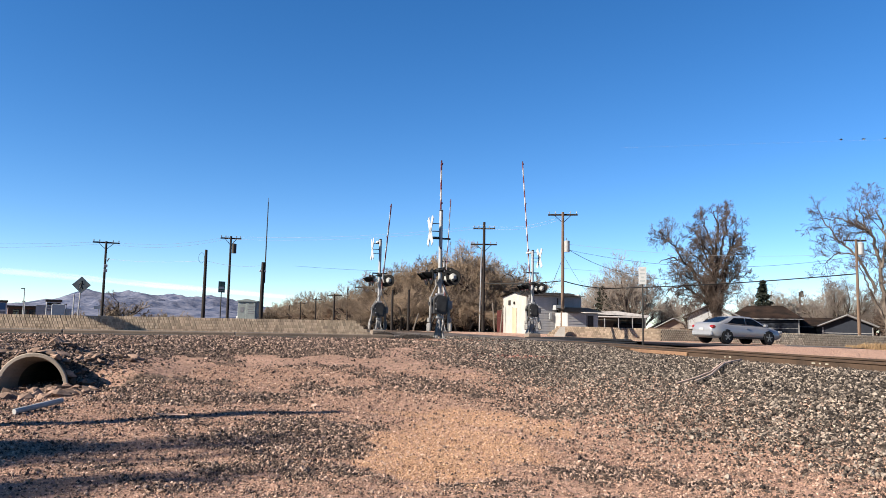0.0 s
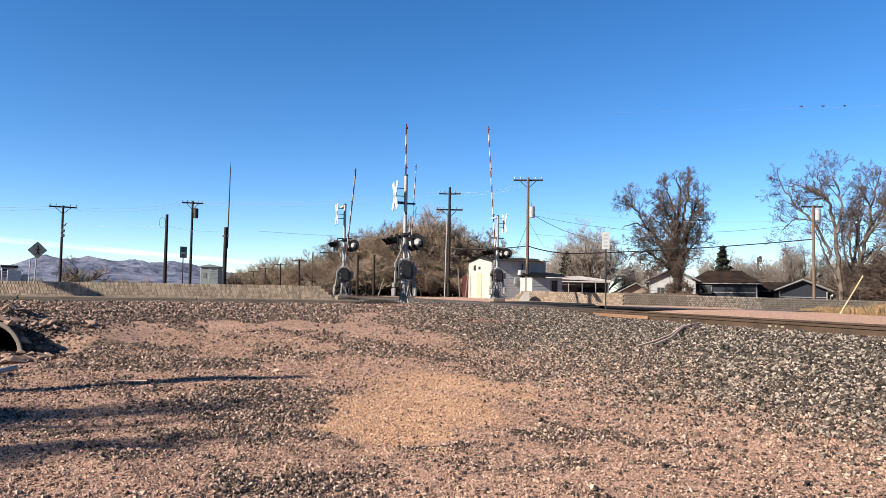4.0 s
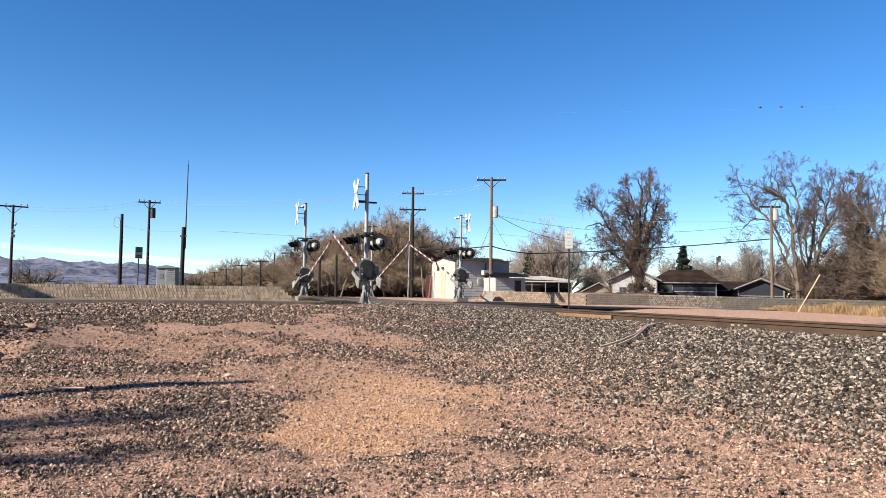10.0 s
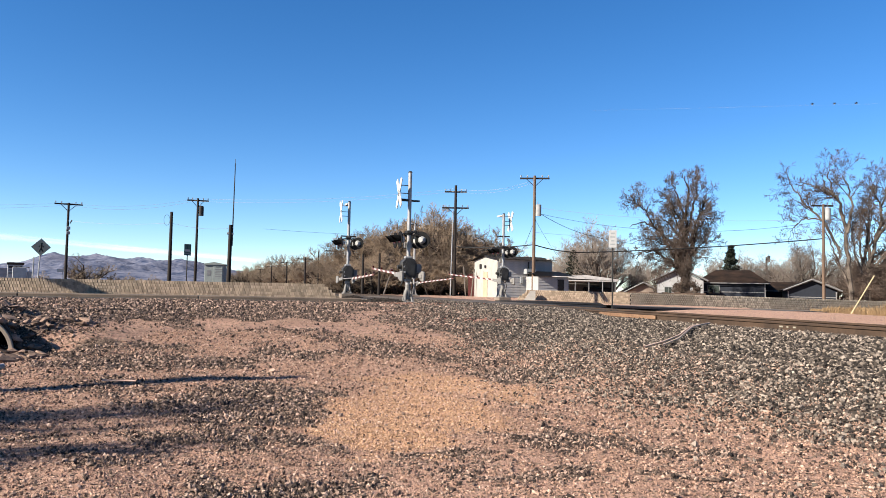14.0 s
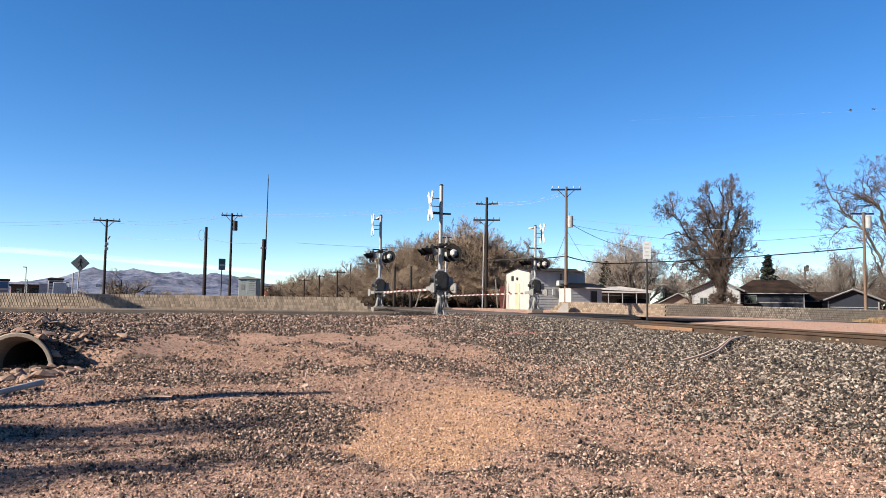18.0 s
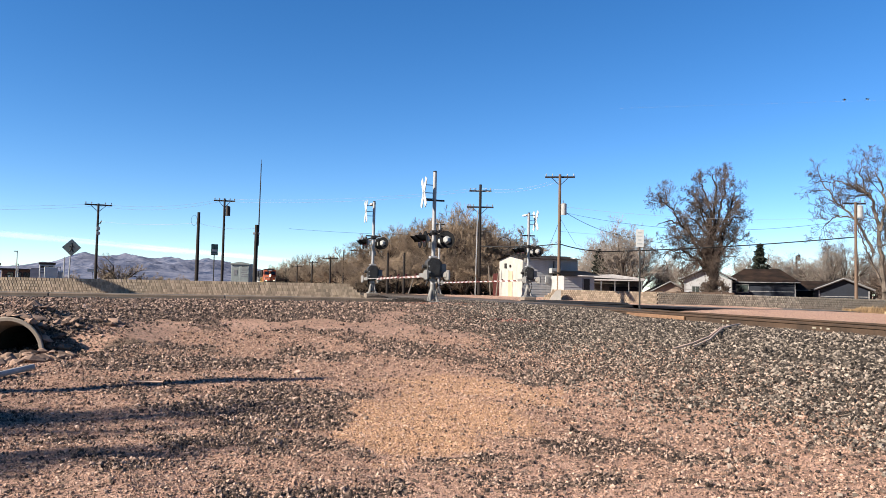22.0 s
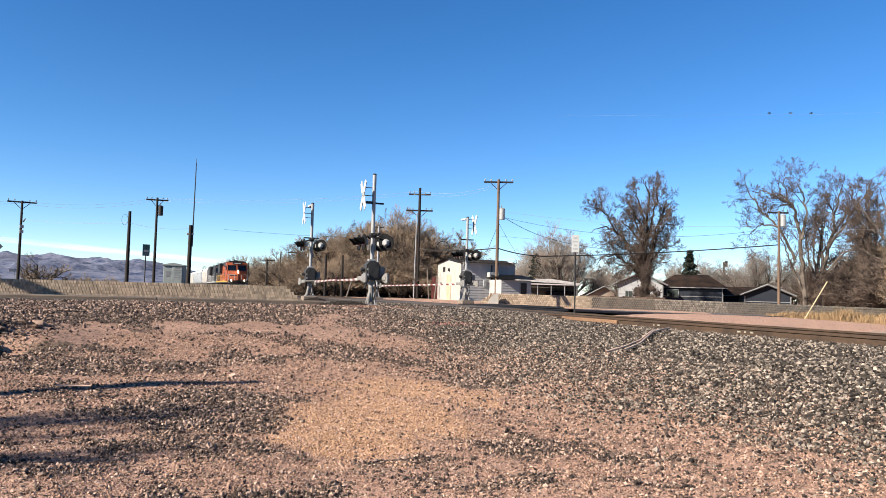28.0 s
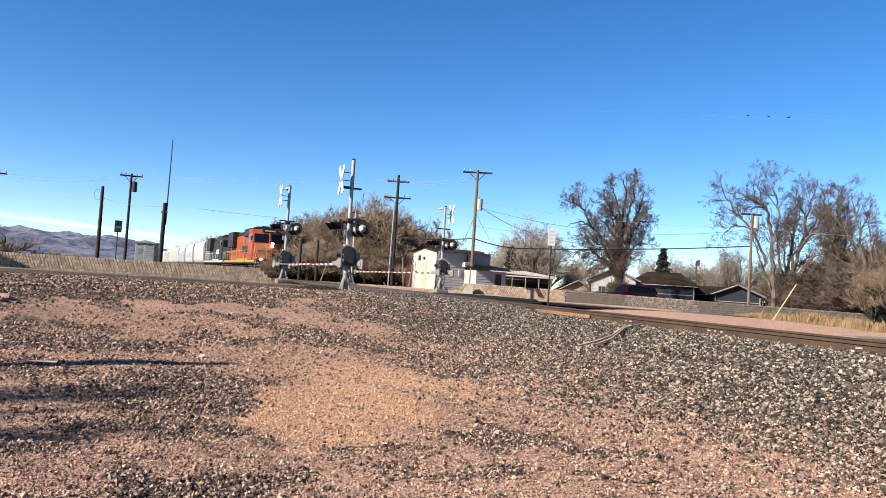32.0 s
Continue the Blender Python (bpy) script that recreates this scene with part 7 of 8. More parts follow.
def loft(stations):
    """A skin through cross sections: (x, [(y, z), ...]) with equal counts."""
    bm = B()
    rings = [[bm.verts.new((x, y, z)) for y, z in sec] for x, sec in stations]
    for a, b in zip(rings, rings[1:]):
        n = len(a)
        for i in range(n):
            j = (i + 1) % n
            bm.faces.new((a[i], a[j], b[j], b[i]))
    bm.faces.new(rings[0][::-1])
    bm.faces.new(rings[-1])
    bmesh.ops.recalc_face_normals(bm, faces=bm.faces)
    return bm


def section(w, z0, z1, tumble=0.06):
    """Half-rounded body section."""
    half = [(0.78 * w, z0), (w - 0.03, z0 + 0.06), (w, z0 + 0.16), (w + 0.005, z0 + (z1 - z0) * 0.5), (w - tumble * 0.5, z1 - 0.12), (w - tumble - 0.03, z1 - 0.04), (w - tumble - 0.12, z1 - 0.01), (0.4 * w, z1 + 0.015)]
    return half + [(-y, z) for y, z in half[::-1]]


def car(name, label, paint, length, roofline, beltline, width, wheel_x, glass_x, wheel_r=0.33, headlamps=False):
    """A car along +x with its rear at x = 0. beltline and roofline: (x, height); glass_x: rear foot, rear roof, front roof, front foot."""
    ob = empty(name, Matrix.Identity(4), label, "car")
    w = width / 2
    xs = [0.0, 0.04, 0.12, 0.28, 0.5, 0.75, 1.0, 1.3, 1.6, 2.0, 2.4, 2.8, 3.2, 3.6, 3.9, 4.2, length - 0.55, length - 0.3, length - 0.12, length - 0.04, length]
    st = []
    for x in xs:
        top = np.interp(x, [b[0] for b in beltline], [b[1] for b in beltline])
        edge = 1 - 0.2 * max(0.0, 1 - min(x, length - x) / 0.6) ** 2
        st.append((x, section(w * edge, 0.24 if 0.2 < x < length - 0.2 else 0.34, top - 0.1 * max(0.0, 1 - min(x, length - x) / 0.15) ** 2)))
    part("body", loft(st), paint, ob, smooth=True)
    gr, rr, rf, gf = glass_x
    zb = [np.interp(x, [b[0] for b in beltline], [b[1] for b in beltline]) - 0.03 for x in (gr, gf)]

    def cab_sec(wb, wt, z0, z1):
        return [(wb, z0), (wt, z1), (-wt, z1), (-wb, z0)]
    lowr = w - 0.09
    topw = w - 0.26

    def roof_at(x):
        """Height and half width of the cabin's top at x."""
        f = float(np.interp(x, [gr, rr, (rr + rf) / 2, rf, gf], [0, 0.96, 1.0, 0.97, 0]))
        zl = float(np.interp(x, [gr, gf], zb))
        return zl + (roofline - zl) * f, lowr + (topw - lowr) * f, zl
    st = []
    for f in np.linspace(0, 1, 17):
        x = gr + (gf - gr) * f
        z, hw, zl = roof_at(x)
        k = max(0.05, (z - zl) / (roofline - zl))
        half = [(lowr, zl - 0.06), (lowr + (hw - lowr) * 0.9, zl + (z - zl) * 0.85), (hw - 0.08 * k, zl + (z - zl) * 0.96), (hw - 0.25 * k, z)]
        st.append((x, half + [(-y, zz) for y, zz in half[::-1]]))
    part("cabin", loft(st), paint, ob, smooth=True)

    def pane(name, pts):
        bm = B()
        bmesh.ops.solidify(bm, geom=[bm.faces.new([bm.verts.new(p) for p in pts])], thickness=0.01)
        bmesh.ops.recalc_face_normals(bm, faces=bm.faces)
        part(name, bm, CARGLASS, ob, "tinted glass")
    for s in (-1, 1):
        xm = (rr + rf) / 2 + 0.1
        for xa, xb in ((gr + 0.4 * (rr - gr) + 0.12, xm - 0.04), (xm + 0.04, gf - 0.3 * (gf - rf))):
            pts = []
            for x, up in ((xa, 0), (xb, 0), (min(xb, rf + 0.08), 1), (max(xa, rr - 0.05), 1)):
                z, hw, zl = roof_at(x)
                g = 0.1 if not up else 0.82
                pts.append((x, s * (lowr + (hw - lowr) * g + 0.018), zl + (z - zl) * g if up else zl + 0.05))
            pane("side_window", pts)
    for x0, x1, dx in ((gr, rr, -0.02), (gf, rf, 0.02)):
        pts = []
        for f, s in ((0.12, -1), (0.12, 1), (0.86, 1), (0.86, -1)):
            x = x0 + (x1 - x0) * f
            z, hw, zl = roof_at(x)
            pts.append((x + dx, s * (hw - 0.17), z + 0.018))
        pane("rear_glass" if x0 == gr else "windshield", pts)
    for s in (-1, 1):
        part("mirror", Bbox(gf - 0.45, gf - 0.25, s * (w + 0.08) - 0.09, s * (w + 0.08) + 0.09, zb[1] + 0.04, zb[1] + 0.18, bevel=0.03), paint, ob)
        part("tail_lamp", Bbox(0.0, 0.26, s * (w - 0.22) - 0.13, s * (w - 0.22) + 0.13, beltline[0][1] - 0.24, beltline[0][1] - 0.06, bevel=0.05), TAIL, ob, "red tail lamp")
        part("headlamp", Bbox(length - 0.25, length - 0.01, s * (w - 0.25) - 0.17, s * (w - 0.25) + 0.13, 0.6, 0.74, bevel=0.03), LAMP_CLEAR if headlamps else GALV, ob, "headlamp")
        part("sill", Bbox(wheel_x[0] + 0.4, wheel_x[1] - 0.4, s * w - 0.03, s * w + 0.012, 0.24, 0.34, bevel=0.01), DARK, ob)
        part("door_handle", Bbox(2.2, 2.38, s * w - 0.02, s * w + 0.02, 0.78, 0.81), paint, ob)
    part("bumper", Bbox(-0.05, 0.14, -w * 0.85, w * 0.85, 0.36, 0.6, bevel=0.04), paint, ob)
    part("plate", Bbox(-0.03, -0.012, -0.16, 0.16, 0.66, 0.76), SIGN_FACE, ob, "blank pale plate")
    wheels = []
    for wx in wheel_x:
        for s in (-1, 1):
            part("wheel_arch", Btube((wx, s * (w - 0.24), wheel_r), (wx, s * (w + 0.004), wheel_r), wheel_r + 0.06, seg=20), BLACK, ob)
            bm = B()
            tube(bm, (0, -0.11, 0), (0, 0.11, 0), wheel_r, seg=24)
            tyre = part("wheel", bm, TYRE, ob)
            tyre.matrix_basis = Matrix.Translation((wx, s * (w - 0.08), wheel_r))
            bm = B()
            tube(bm, (0, s * 0.105, 0), (0, s * 0.118, 0), wheel_r * 0.66, seg=20)
            rim = part("rim", bm, DARK, tyre)
            bm = B()
            for k in range(5):
                a = 2 * math.pi * k / 5
                box(bm, -0.03, 0.03, s * 0.122 - 0.01, s * 0.122 + 0.01, 0.02, wheel_r * 0.64, m=Matrix.Rotation(a, 4, "Y"))
            part("spokes", bm, RIM, tyre)
            wheels.append(tyre)
    return ob, wheels


CAR, CAR_WHEELS = car("sedan", "silver four-door sedan driving along the street", SILVER, 4.8, 1.46, [(0, 0.98), (0.25, 1.06), (0.6, 1.07), (1.3, 1.0), (3.2, 0.97), (4.0, 0.9), (4.45, 0.8), (4.8, 0.64)], 1.85, (0.92, 3.75), (0.45, 1.55, 2.75, 3.8))
CAR_LANE = Matrix.Translation((15.6, 42.8, -0.2)) @ Matrix.Rotation(radians(90 - 66), 4, "Z") @ Matrix.Rotation(radians(1.2), 4, "Y")
WAGON, _ = car("wagon", "dark maroon wagon with lit headlamps behind the wall", MAROON, 4.9, 1.72, [(0, 1.08), (3.2, 1.06), (3.7, 1.02), (4.9, 0.86)], 1.85, (1.0, 3.8), (0.1, 0.35, 2.6, 3.45), headlamps=True)
x, y = at(19, 66)
WAGON_LANE = Matrix.Translation((x, y, -0.3)) @ Matrix.Rotation(radians(90 - 77 + 180), 4, "Z") @ Matrix.Translation((-4.9, 0, 0))
WAGON_ROWS = [(0, -255), (10, -170), (20, -85), (25, -43), (28, -19), (29, -11.3), (30, -4.6), (30.5, -1.78), (31, 0.75), (31.5, 2.8), (31.9, 4.25), (32, 4.6)]

# ---- culvert and its rocks ----
CZ = -0.69
culvert = empty("culvert", Matrix.Translation((*PIPE_AT, CZ)) @ Matrix.Rotation(PIPE_OUT, 4, "Z"), "concrete culvert pipe with a flared end in a rocky bank", "culvert")


def pipe_shell(rings, seg=36):
    """A hollow of revolution along x: (x, radius) round its wall."""
    bm = B()
    loops = [[bm.verts.new((x, math.cos(2 * math.pi * i / seg) * r, math.sin(2 * math.pi * i / seg) * r)) for i in range(seg)] for x, r in rings]
    for a, b in zip(loops, loops[1:] + loops[:1]):
        for i in range(seg):
            j = (i + 1) % seg
            bm.faces.new((a[i], a[j], b[j], b[i]))
    bmesh.ops.recalc_face_normals(bm, faces=bm.faces)
    return bm


# one concrete in two tones: inner shade painted dark, the sunlit rim pale
PIPE_SHADED = mat("pipe concrete with shade in its colour", (0.2, 0.165, 0.14), (0.1, 0.083, 0.07), 2, 0.9, bump=0.01)
PIPE_LIT = mat("pipe concrete with sunlight in its colour", (0.56, 0.47, 0.39), (0.38, 0.31, 0.25), 3, 0.9, bump=0.006, fine=40)
part("pipe", pipe_shell([(-2.7, 0.43), (-0.004, 0.43), (-0.004, 0.5), (-2.7, 0.5)]), PIPE_SHADED, culvert, "pipe with its inner shade put into the colour")
part("flared_end", pipe_shell([(0, 0.43), (0.3, 0.475), (0.52, 0.53), (0.535, 0.54), (0.535, 0.59), (0.52, 0.605), (0.3, 0.55), (0, 0.5)]), PIPE_LIT, culvert, "pale flared concrete end with a rounded lip", smooth=False)
# black disc painted in for the dark depth of the pipe
part("shade_disc", Btube((-2.7, 0, 0), (-2.6, 0, 0), 0.42, seg=20), BLACK, culvert)


def bank_top(x, y):
    """Height of the earth bank over the pipe, or of the ground beside it."""
    u, v = culvert_uv(x, y)
    low = np.maximum(-0.95, ground_z(x, y)) - 0.05
    crest = CZ + 0.64 + 0.06 * np.sin(u * 3) + 0.05 * np.sin(v * 5 + u * 2)
    side = np.clip(1 - np.abs(v + 0.25) / 3.1, 0, 1) ** 1.1 * sm(-3.6, -2.0, u) * sm(0.42, -0.15, u)
    z = low + np.maximum(0, crest - low) * side
    shell = 0.52 + 0.19 * np.clip(u, 0, 0.6)
    over = (np.abs(v) < shell) & (u < 0.5) & (u > -3)
    return np.where(over, np.maximum(z, CZ + 0.015 + np.sqrt(np.clip(shell ** 2 - v * v, 0, 1))), z)


nu, nv = 40, 60
uu, vv = np.meshgrid(np.linspace(-3.6, 0.47, nu), np.linspace(-3.2, 3.2, nv), indexing="ij")
c, s = math.cos(PIPE_OUT), math.sin(PIPE_OUT)
bx, by = PIPE_AT.x + uu * c - vv * s, PIPE_AT.y + uu * s + vv * c
bank = grid_mesh("earth_bank", bx, by, bank_top(bx, by), ground.data.materials[0])
for name, share in (("cover", np.clip(cover(bx, by) + 0.3 * sm(1.5, 0.8, np.abs(vv)), 0, 1)), ("sand", 0 * bx)):
    bank.data.attributes.new(name, "FLOAT", "POINT").data.foreach_set("value", share.astype(np.float32).ravel())
uu, vv = np.meshgrid(np.linspace(-0.2, 1.3, 14), np.linspace(-2.6, -0.72, 14), indexing="ij")
sx2, sy2 = PIPE_AT.x + uu * c - vv * s, PIPE_AT.y + uu * s + vv * c


def shoulder_top(x, y):
    """The bank's shoulder beside the flared wing."""
    u, v = culvert_uv(x, y)
    low = np.maximum(-0.95, ground_z(x, y)) - 0.05
    return low + (CZ + 0.5 + 0.08 * np.sin(u * 4 + v * 3) - low) * sm(1.3, 0.3, u) * sm(-2.7, -1.6, v) * sm(-0.72, -1.0, v)


left = grid_mesh("earth_bank", sx2, sy2, shoulder_top(sx2, sy2), ground.data.materials[0])
for name, share in (("cover", 0.9), ("sand", 0.0)):
    left.data.attributes.new(name, "FLOAT", "POINT").data.foreach_set("value", np.full(sx2.size, share, np.float32))
tagged(left, "stony earth shoulder beside the culvert wing", "bank", kind="structure")
tagged(bank, "stony earth bank over the culvert pipe", "bank", kind="structure")
rng3 = np.random.default_rng(21)
uu, vv = rng3.uniform(-3.2, 1.6, 13000), rng3.normal(0, 0.75, 13000)
keep = ~((np.abs(vv) < 0.7) & (uu > 0.2)) & ~((uu > 0.4) & (vv < 0.4))
pts = np.stack([PIPE_AT.x + uu * c - vv * s, PIPE_AT.y + uu * s + vv * c], -1)[keep]
tagged(stones("bank_gravel", pts, 0.024, LOT_STONE, rng3, height=bank_top), "dark angular gravel lying on the culvert bank", "gravel", kind="stuff")

ROCK = vary(mat("reddish riprap rock", (0.44, 0.295, 0.22), (0.2, 0.13, 0.1), 3, 0.95, bump=0.03, fine=25), 0.45)
rock_meshes = []
for k in range(8):
    rnd = random.Random(k)
    bm = B()
    for i in range(15):
        q = Vector((rnd.gauss(0, 1), rnd.gauss(0, 1), rnd.gauss(0, 1))).normalized() * rnd.uniform(0.42, 0.58)
        bm.verts.new((q.x, q.y, q.z * 0.7))
    bmesh.ops.convex_hull(bm, input=bm.verts)
    bmesh.ops.delete(bm, geom=[v for v in bm.verts if not v.link_faces], context="VERTS")
    me = bpy.data.meshes.new("rock")
    bm.to_mesh(me)
    bm.free()
    me.materials.append(ROCK)
    rock_meshes.append(me)
rnd = random.Random(12)
count = 0
while count < 285:
    if count >= 240:  # over the shoulder beside the lip
        u, v, s = rnd.uniform(-0.2, 0.9), rnd.uniform(-2.3, -0.8), rnd.uniform(0.1, 0.26)
    elif count < 60:   # close round the ring
        u, a = rnd.uniform(0.05, 0.5), rnd.uniform(-0.1, math.pi)
        v, s = (0.6 + 0.2 * u) * math.cos(a), rnd.uniform(0.08, 0.2)
        v += math.copysign(rnd.uniform(0, 0.25), v) * (abs(v) > 0.4)
    elif count < 140:   # over the bank
        u, v, s = rnd.uniform(-1.6, 0.4), rnd.gauss(-0.3, 0.85), rnd.uniform(0.06, 0.24)
    else:            # slabs below the mouth
        u, v, s = rnd.uniform(0.55, 1.7), rnd.uniform(-1.0, 1.1), rnd.uniform(0.1, 0.3)
        if v < 0.2 and u < 0.8:
            continue
    x, y = PIPE_AT.x + u * math.cos(PIPE_OUT) - v * math.sin(PIPE_OUT), PIPE_AT.y + u * math.sin(PIPE_OUT) + v * math.cos(PIPE_OUT)
    z = float(max(bank_top(x, y) if u < 0.47 else -9, gz(x, y), shoulder_top(x, y) if v < -0.73 and u > -0.2 else -9))
    o = new("rock", rnd.choice(rock_meshes))
    o.matrix_basis = Matrix.Translation((x, y, z + s * 0.12)) @ Euler((rnd.uniform(-0.5, 0.5), rnd.uniform(-0.5, 0.5), rnd.uniform(0, 6.28))).to_matrix().to_4x4() @ Matrix.Diagonal((s * 1.4, s, s * rnd.uniform(0.6, 1.1), 1))
    tagged(o, "angular reddish rock piled round the culvert", "rock", "rocks round the culvert")
    count += 1
x0, y0 = at(-34.5, 11.75)
x1, y1 = at(-31.6, 12.2)
z0, z1 = gz(x0, y0) + 0.05, gz(x1, y1) + 0.09
tagged(part("plastic_pipe", Btube((x0, y0, z0), (x1, y1, z1), 0.042, seg=12), mat("dusty white plastic", (0.62, 0.62, 0.62), (0.42, 0.41, 0.4), 4, 0.5)), "dusty white plastic pipe lying among rocks", "pipe")

# ---- sticks and small things ----
STICK = mat("pale bare stick", (0.95, 0.7, 0.57), (0.78, 0.55, 0.43), 6, 0.8)


def stick(points, radius, label, category="stick"):
    pts = []
    for az, r in points:
        x, y = at(az, r)
        pts.append((x, y, gz(x, y) + radius + 0.06))
    return tagged(rope("stick", pts, radius, STICK, seg=2), label, category, "dead branches")


stick(((13.85, 13.6), (15.2, 14.0), (16.3, 14.8), (17.1, 16.0), (18.4, 17.6)), 0.018, "long pale bent stick on the ballast")
stick(((15.15, 13.7), (16.3, 14.3), (17.2, 15.9), (17.9, 16.9)), 0.016, "pale forked stick on the ballast")
stick(((-25.6, 10.7), (-23.4, 10.6)), 0.011, "short pale stick on the dirt")
x, y = at(27.3, 43)
lean = empty("leaning_post", facing(x, y, gz(x, y)), "pale guy marker leaning over the dry grass", "post")
part("tube", Btube((0, 0, -0.1), (1.1, 0.3, high(1.5, 43) - gz(x, y)), 0.03, seg=8), mat("pale yellow guard", (0.72, 0.6, 0.36), (0.6, 0.5, 0.3), 4, 0.6), lean)
for az, r, h, dx in ((-1.5, 66, 2.0, 0.3), (-0.7, 66, 1.9, -0.35), (-5.9, 60, 1.6, 0.5), (-2.5, 66, 1.6, -0.4), (0.45, 62, 2.6, -0.2), (0.85, 62, 2.4, 0.25)):
    x, y = at(az, r)
    st = empty("stake", facing(x, y, -0.15), "pale leaning stake before the thicket", "stake", "stakes by the track")
    part("bar", Btube((0, 0, 0), (dx, 0, h), 0.05, seg=6), WOOD_GREY, st)
x, y = at(1.8, 31.0)
slab = tagged(part("slab", Bbox(-0.75, 0.75, -0.4, 0.4, -0.1, 0.06, bevel=0.03, m=Matrix.Translation((x, y, -0.2)) @ turn), CONC), "pale concrete slab beside the rails", "slab")
x, y = at(34.2, 22.6)
slab = tagged(part("slab", Bbox(-1.5, 1.5, -0.3, 0.3, -0.1, 0.16, bevel=0.03, m=Matrix.Translation((x, y, gz(x, y))) @ turn), CONC), "long pale concrete beam lying on the dirt", "slab")

# stones sprayed red on the shoulder, and reddish soil round the signal's foot
rng4 = np.random.default_rng(31)
SPRAY = stone_mat("red sprayed stone", [(0, (0.12, 0.06, 0.05)), (0.5, (0.42, 0.16, 0.12)), (1, (0.7, 0.4, 0.33))])
q = rng4.normal(0, 1, (170, 2))
tagged(stones("painted_stones", np.array((0.71, 18.88)) + q[:, :1] * 0.4 * np.array((math.cos(0.1), math.sin(0.1))) + q[:, 1:] * np.array((0.05, 0.22)), 0.026, SPRAY, rng4, sink=0.0), "ballast stones sprayed with red marking paint", "gravel", kind="stuff")
RED_SOIL = stone_mat("reddish clods", [(0, (0.1, 0.045, 0.03)), (0.5, (0.33, 0.15, 0.1)), (1, (0.6, 0.33, 0.24))])
q = rng4.normal(0, 1, (3600, 2))
tagged(stones("red_soil", np.array(at(-3.1, 26.4)) + q * np.array((1.3, 0.7)), 0.03, RED_SOIL, rng4), "reddish crumbled soil round the signal's foot", "soil", kind="stuff")
x, y = at(1.25, 64)
rf = empty("red_fence", facing(x, y, -0.15), "dark red board fence beside the thicket", "fence")
RED_BOARD = vary(mat("dark red boards", (0.2, 0.05, 0.045), (0.12, 0.03, 0.028), 4, 0.85, streak=(5, 5, 0.5)), 0.25)
for i in range(9):
    part("board", Bbox(-0.7 + i * 0.16, -0.55 + i * 0.16, 0, 0.03, 0, 2.0 + 0.03 * (i % 3)), RED_BOARD, rf)
part("rail", Bbox(-0.72, 0.76, 0.032, 0.1, 1.5, 1.6), RED_BOARD, rf)

# dark pile of ties and soil beside the kerb
DARK_SOIL = mat("dark soil clods", (0.06, 0.045, 0.036), (0.03, 0.024, 0.02), 6, 0.95, bump=0.03)
rng2 = np.random.default_rng(9)
ang, rad2 = rng2.uniform(0, 2 * np.pi, 2200), np.sqrt(rng2.uniform(0, 1, 2200))
px, py = at(-5.9, 27.3)
pile = np.stack([px + 1.15 * rad2 * np.cos(ang), py + 0.5 * rad2 * np.sin(ang)], -1)
pile = np.concatenate([pile, np.array(at(-8.2, 36.9)) + pile[:700] * 0.45 - np.array((px, py)) * 0.45])


def pile_top(x, y):
    """The heap's own height over the ground."""
    q = np.minimum(np.hypot((x - px) / 1.2, (y - py) / 0.55), np.hypot((x - at(-8.2, 36.9)[0]) / 0.9, (y - at(-8.2, 36.9)[1]) / 0.5) * 1.2)
    return ground_z(x, y) + 0.11 * sm(1.0, 0.1, q)


tagged(stones("soil_pile", pile, 0.035, DARK_SOIL, rng2, height=pile_top), "low heap of dark soil and debris by the kerb", "soil", kind="stuff")


# ---- birds on the high wire ----
def bird(az, r, el, seed):
    rnd = random.Random(seed)
    x, y = at(az, r)
    ob = empty("bird", facing(x, y, high(el, r), turn=rnd.uniform(-40, 40)) @ Matrix.Scale(0.45, 4), "small dark bird with a pale belly on a wire", "bird", "birds")
    bm = B()
    bmesh.ops.create_uvsphere(bm, u_segments=10, v_segments=7, radius=1, matrix=Matrix.Translation((0, 0, 0.06)) @ Matrix.Diagonal((0.13, 0.06, 0.065, 1)))
    bmesh.ops.create_uvsphere(bm, u_segments=8, v_segments=6, radius=0.045, matrix=Matrix.Translation((0.13, 0, 0.11)))
    part("body", bm, mat("dark plumage", (0.05, 0.045, 0.045), (0.03, 0.028, 0.028), 8, 0.8), ob)
    part("belly", Bbox(-0.07, 0.08, -0.045, 0.045, -0.015, 0.035, bevel=0.02), SIGN_FACE, ob, "pale belly")
    part("tail", Bbox(-0.26, -0.1, -0.025, 0.025, 0.05, 0.065), DARK, ob)
    for s in (-1, 1):
        bm = B()
        vs = [bm.verts.new(v) for v in ((0.06, s * 0.05, 0.1), (-0.06, s * 0.05, 0.1), (-0.14, s * 0.17, 0.15), (-0.02, s * 0.13, 0.16))]
        bmesh.ops.solidify(bm, geom=[bm.faces.new(vs)], thickness=0.012)
        part("wing", bm, DARK, ob)


for i, (az, el) in enumerate(((25.12, 13.15), (26.5, 13.05), (27.8, 12.95))):
    bird(az, 40, el, i)
wire([P3(10, 44, 13.6), P3(25.12, 40, 13.1), P3(26.5, 40, 13.0), P3(27.8, 40, 12.9), P3(50, 44, 11)], 0.0012, WIRE_PALE, 0.0, "very thin high wire with birds on it")

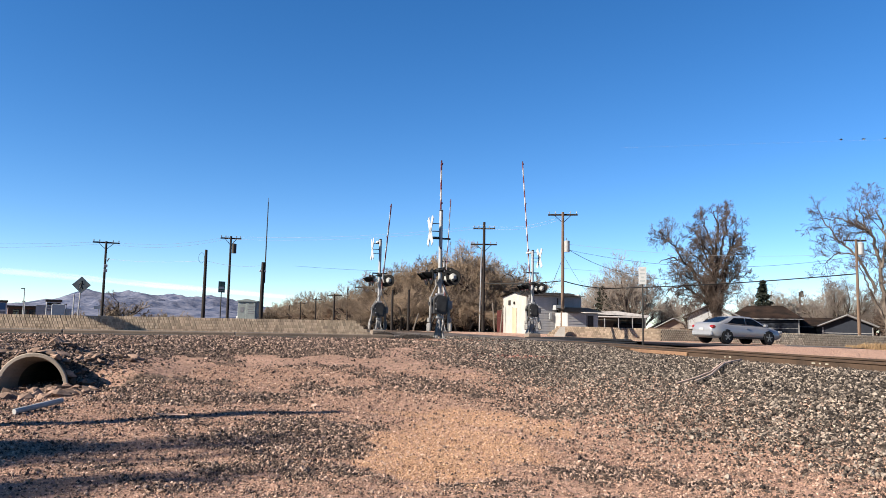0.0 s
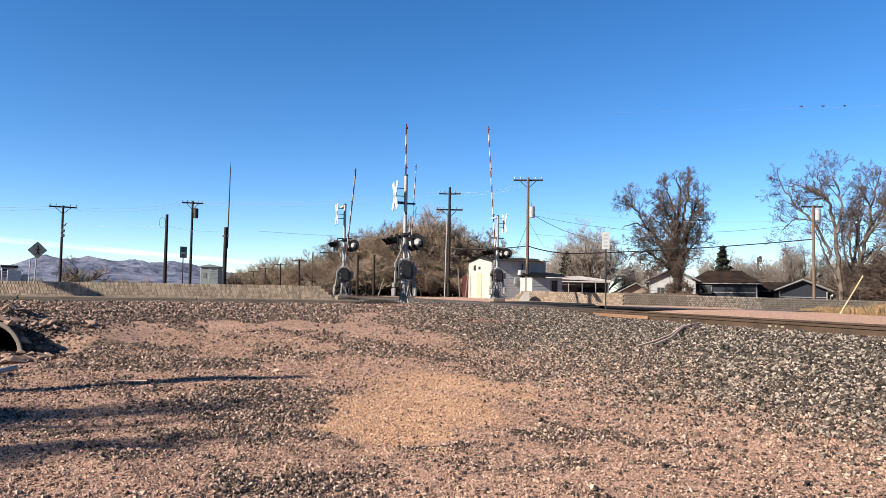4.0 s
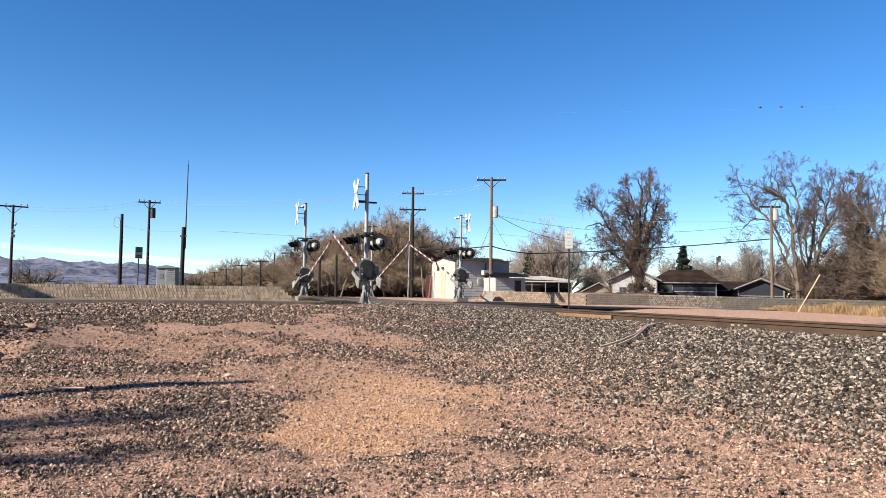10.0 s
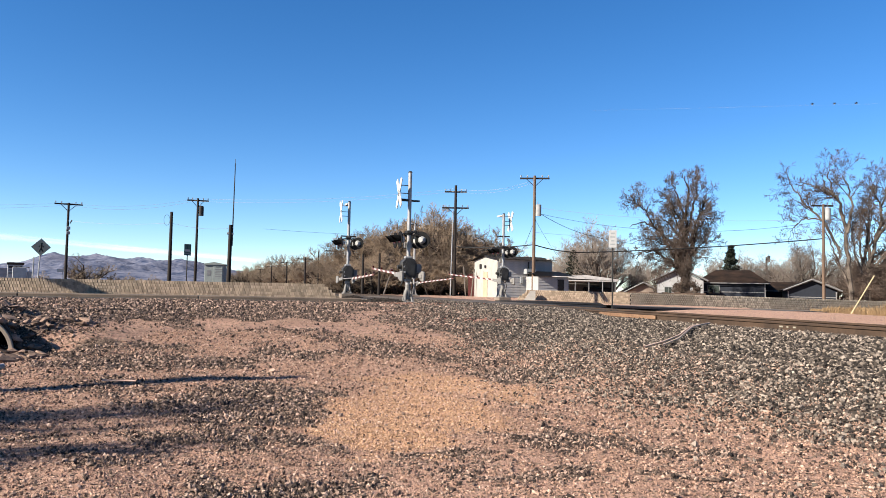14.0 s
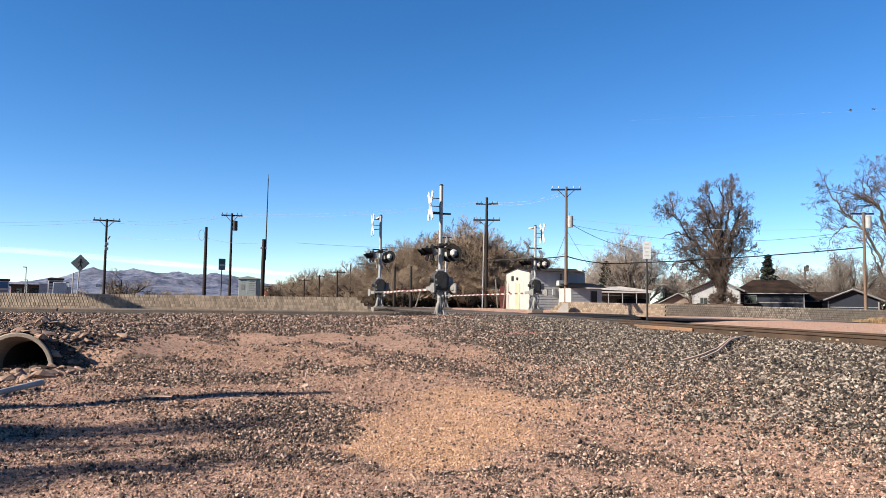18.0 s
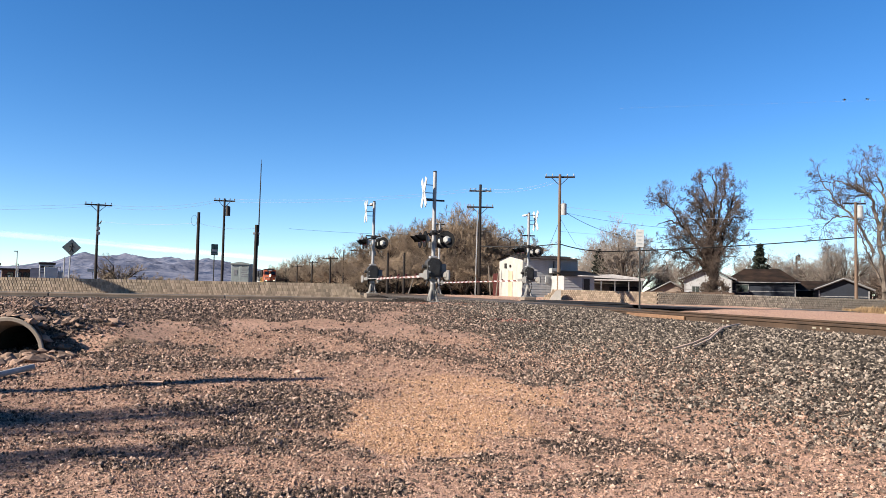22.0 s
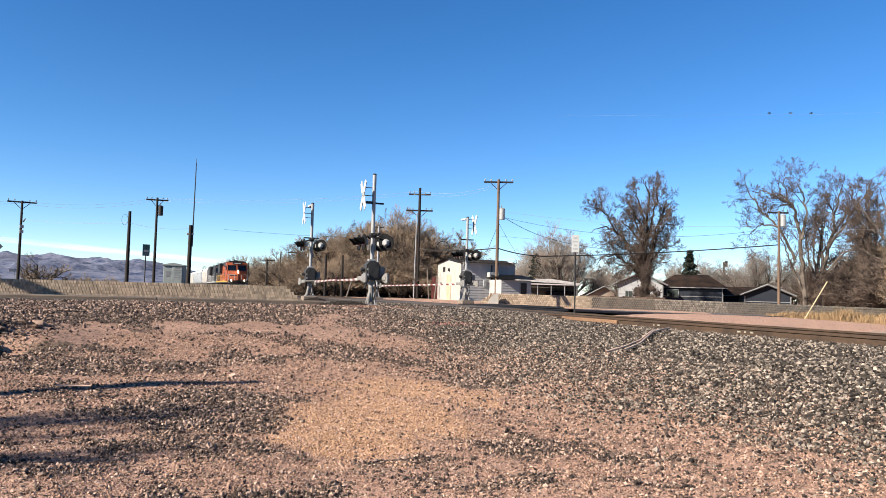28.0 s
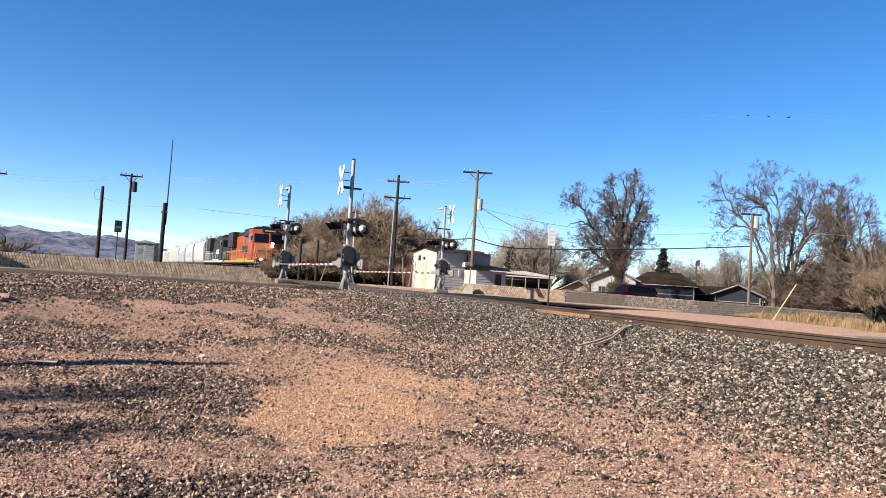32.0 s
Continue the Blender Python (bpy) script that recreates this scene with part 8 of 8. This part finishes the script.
# ---- unseen casters added to throw the long shadows over the lot ----
sx, sy = math.sin(radians(SUN_AZ)), math.cos(radians(SUN_AZ))
k = 12.4
tipx, tipy = -2.35, 11.0
pb = empty("utility_pole", Matrix.Translation((tipx + sx * k, tipy + sy * k, -0.85)), "plain wooden pole at the edge of the lot", "utility pole", "utility poles")
part("pole", Btube((0, 0, -0.3), (0, 0, k * math.tan(radians(SUN_EL)) + 0.03), 0.18, 0.14, seg=12), WOOD_DARK, pb)
# narrowed thicket copies, added out of view to darken two bands of ground
for (tx, ty), hgt, wide, seed in (((-1.4, 8.75), 8.8, 0.26, 7), ((-1.7, 8.4), 8.4, 0.26, 8), ((-2.2, 8.1), 8.6, 0.26, 11), ((-1.9, 8.6), 9.0, 0.26, 12), ((-2.3, 8.3), 8.8, 0.24, 14), ((-1.2, 6.95), 8.0, 0.22, 9), ((-1.6, 6.7), 8.2, 0.22, 13), ((-1.7, 6.85), 8.4, 0.2, 16), ((-2.6, 8.45), 7.6, 0.26, 18), ((-2.4, 8.75), 7.9, 0.26, 19), ((-2.9, 8.2), 7.4, 0.26, 20), ((-1.5, 6.6), 7.7, 0.2, 21), ((-2.0, 6.95), 7.2, 0.2, 22), ((-2.2, 6.75), 7.5, 0.2, 23)):
    k = hgt / math.tan(radians(SUN_EL))
    o = copy_thing(BUSH, Matrix.Translation((tx + sx * k, ty + sy * k, -0.85)) @ Matrix.Rotation(seed, 4, "Z"))
    f = hgt / SRC_H[BUSH.name]
    o.scale = (f * wide, f * wide, f)
    tagged(o, "narrowed bare tree copy added unseen for its shadow")
# an unseen pole, added so that its arm's shadow slants over wall and kerb
k = 9.5
s1, s2 = Vector((*at(-28.7, 37.9), 0.62)), Vector((*at(-25.4, 36.6), 0.0))
lift = Vector((sx * k, sy * k, k * math.tan(radians(SUN_EL))))
tip, root = s2 + lift, s2 + lift + (s1 - s2) * 2.6
lp = empty("street_lamp", Matrix.Translation((root.x, root.y, 0)), "tall grey pole with a sloping arm, added unseen for its shadow", "street lamp")
part("pole", Btube((0, 0, -0.3), (0, 0, root.z), 0.11, 0.09, seg=10), GALV, lp)
part("arm", Btube((0, 0, root.z - 0.02), tip - Vector((root.x, root.y, 0)), 0.2, 0.24, seg=10), GALV, lp)


# ---- motion ----
ARM_UP = [
    [(0, 89), (4.3, 89), (5.0, 82), (5.5, 73.5), (6, 61.8), (7, 49.8), (8, 38.8), (9, 28.1), (10, 20.5), (11, 14.2), (12, 9.7), (13, 6.3), (14, 3.8), (15, 1.5), (15.8, -0.3), (32, -0.3)],
    [(0, 66), (4.3, 66), (5.0, 62.5), (5.5, 54), (6, 46), (7, 36), (8, 27.7), (9, 21.5), (10, 16.5), (11, 10.9), (12, 7), (13, 4), (14, 1.8), (15, 0.8), (15.6, 0.6), (32, 0.6)],
    [(0, 80), (4.3, 80), (5.0, 72), (5.5, 64), (6, 53), (7, 40), (8, 29.3), (9, 22.0), (10, 16.5), (11, 11.8), (12, 8), (13, 5.2), (14, 3.0), (15, 1.2), (15.8, -0.4), (32, -0.4)],
    [(0, 81), (4.3, 81), (5.0, 74), (5.5, 64), (6, 53.5), (7, 42.4), (8, 31.7), (9, 23.5), (10, 17.6), (11, 12.4), (12, 8.5), (13, 4.5), (14, 1.9), (15, 0.7), (15.6, 0.4), (32, 0.4)],
]
# seconds and the leading locomotive's nose along the track
TRAIN = [(0, 478), (6, 402), (12, 325), (17, 260), (19, 234), (21, 210), (23, 184), (25, 157), (27.5, 124), (29, 104), (30.5, 85.5), (31.5, 73), (31.9, 68.2), (32, 67)]
# seconds and the sedan's rear along its lane; the dark wagon's nose bearing
SEDAN = [(0, -4.77), (0.1, -3.82), (0.3, -1.92), (0.5, -0.02), (1.0, 4.72), (2, 14.2), (4, 33), (10, 90), (32, 300)]


def motions():
    for (mast, arm, mz, away), table, drop in zip(SIGNALS, ARM_UP, (0.33, 0.37, 0.41, 0.88)):
        walk(arm, [(t, Matrix.Translation((0, 0, mz - drop)) @ Matrix.Rotation(0 if away > 0 else math.pi, 4, "Z") @ Matrix.Rotation(radians(a), 4, "X")) for t, a in table])
    for ob, offset in CONSIST:
        walk(ob, [(t, turn @ Matrix.Translation((D0, l + offset, 0))) for t, l in TRAIN])
    walk(CAR, [(t, CAR_LANE @ Matrix.Translation((s + 0.27, 0, 0))) for t, s in SEDAN])
    for w in CAR_WHEELS:
        home = w.matrix_basis.copy()
        rows = [(i * 0.05, home @ Matrix.Rotation(-i * 0.05 * 9.5 / 0.33, 4, "Y")) for i in range(60)]
        walk(w, rows + [(32, rows[-1][1])])
    walk(WAGON, [(t, WAGON_LANE @ Matrix.Translation((s, 0, 0))) for t, s in WAGON_ROWS])


motions()
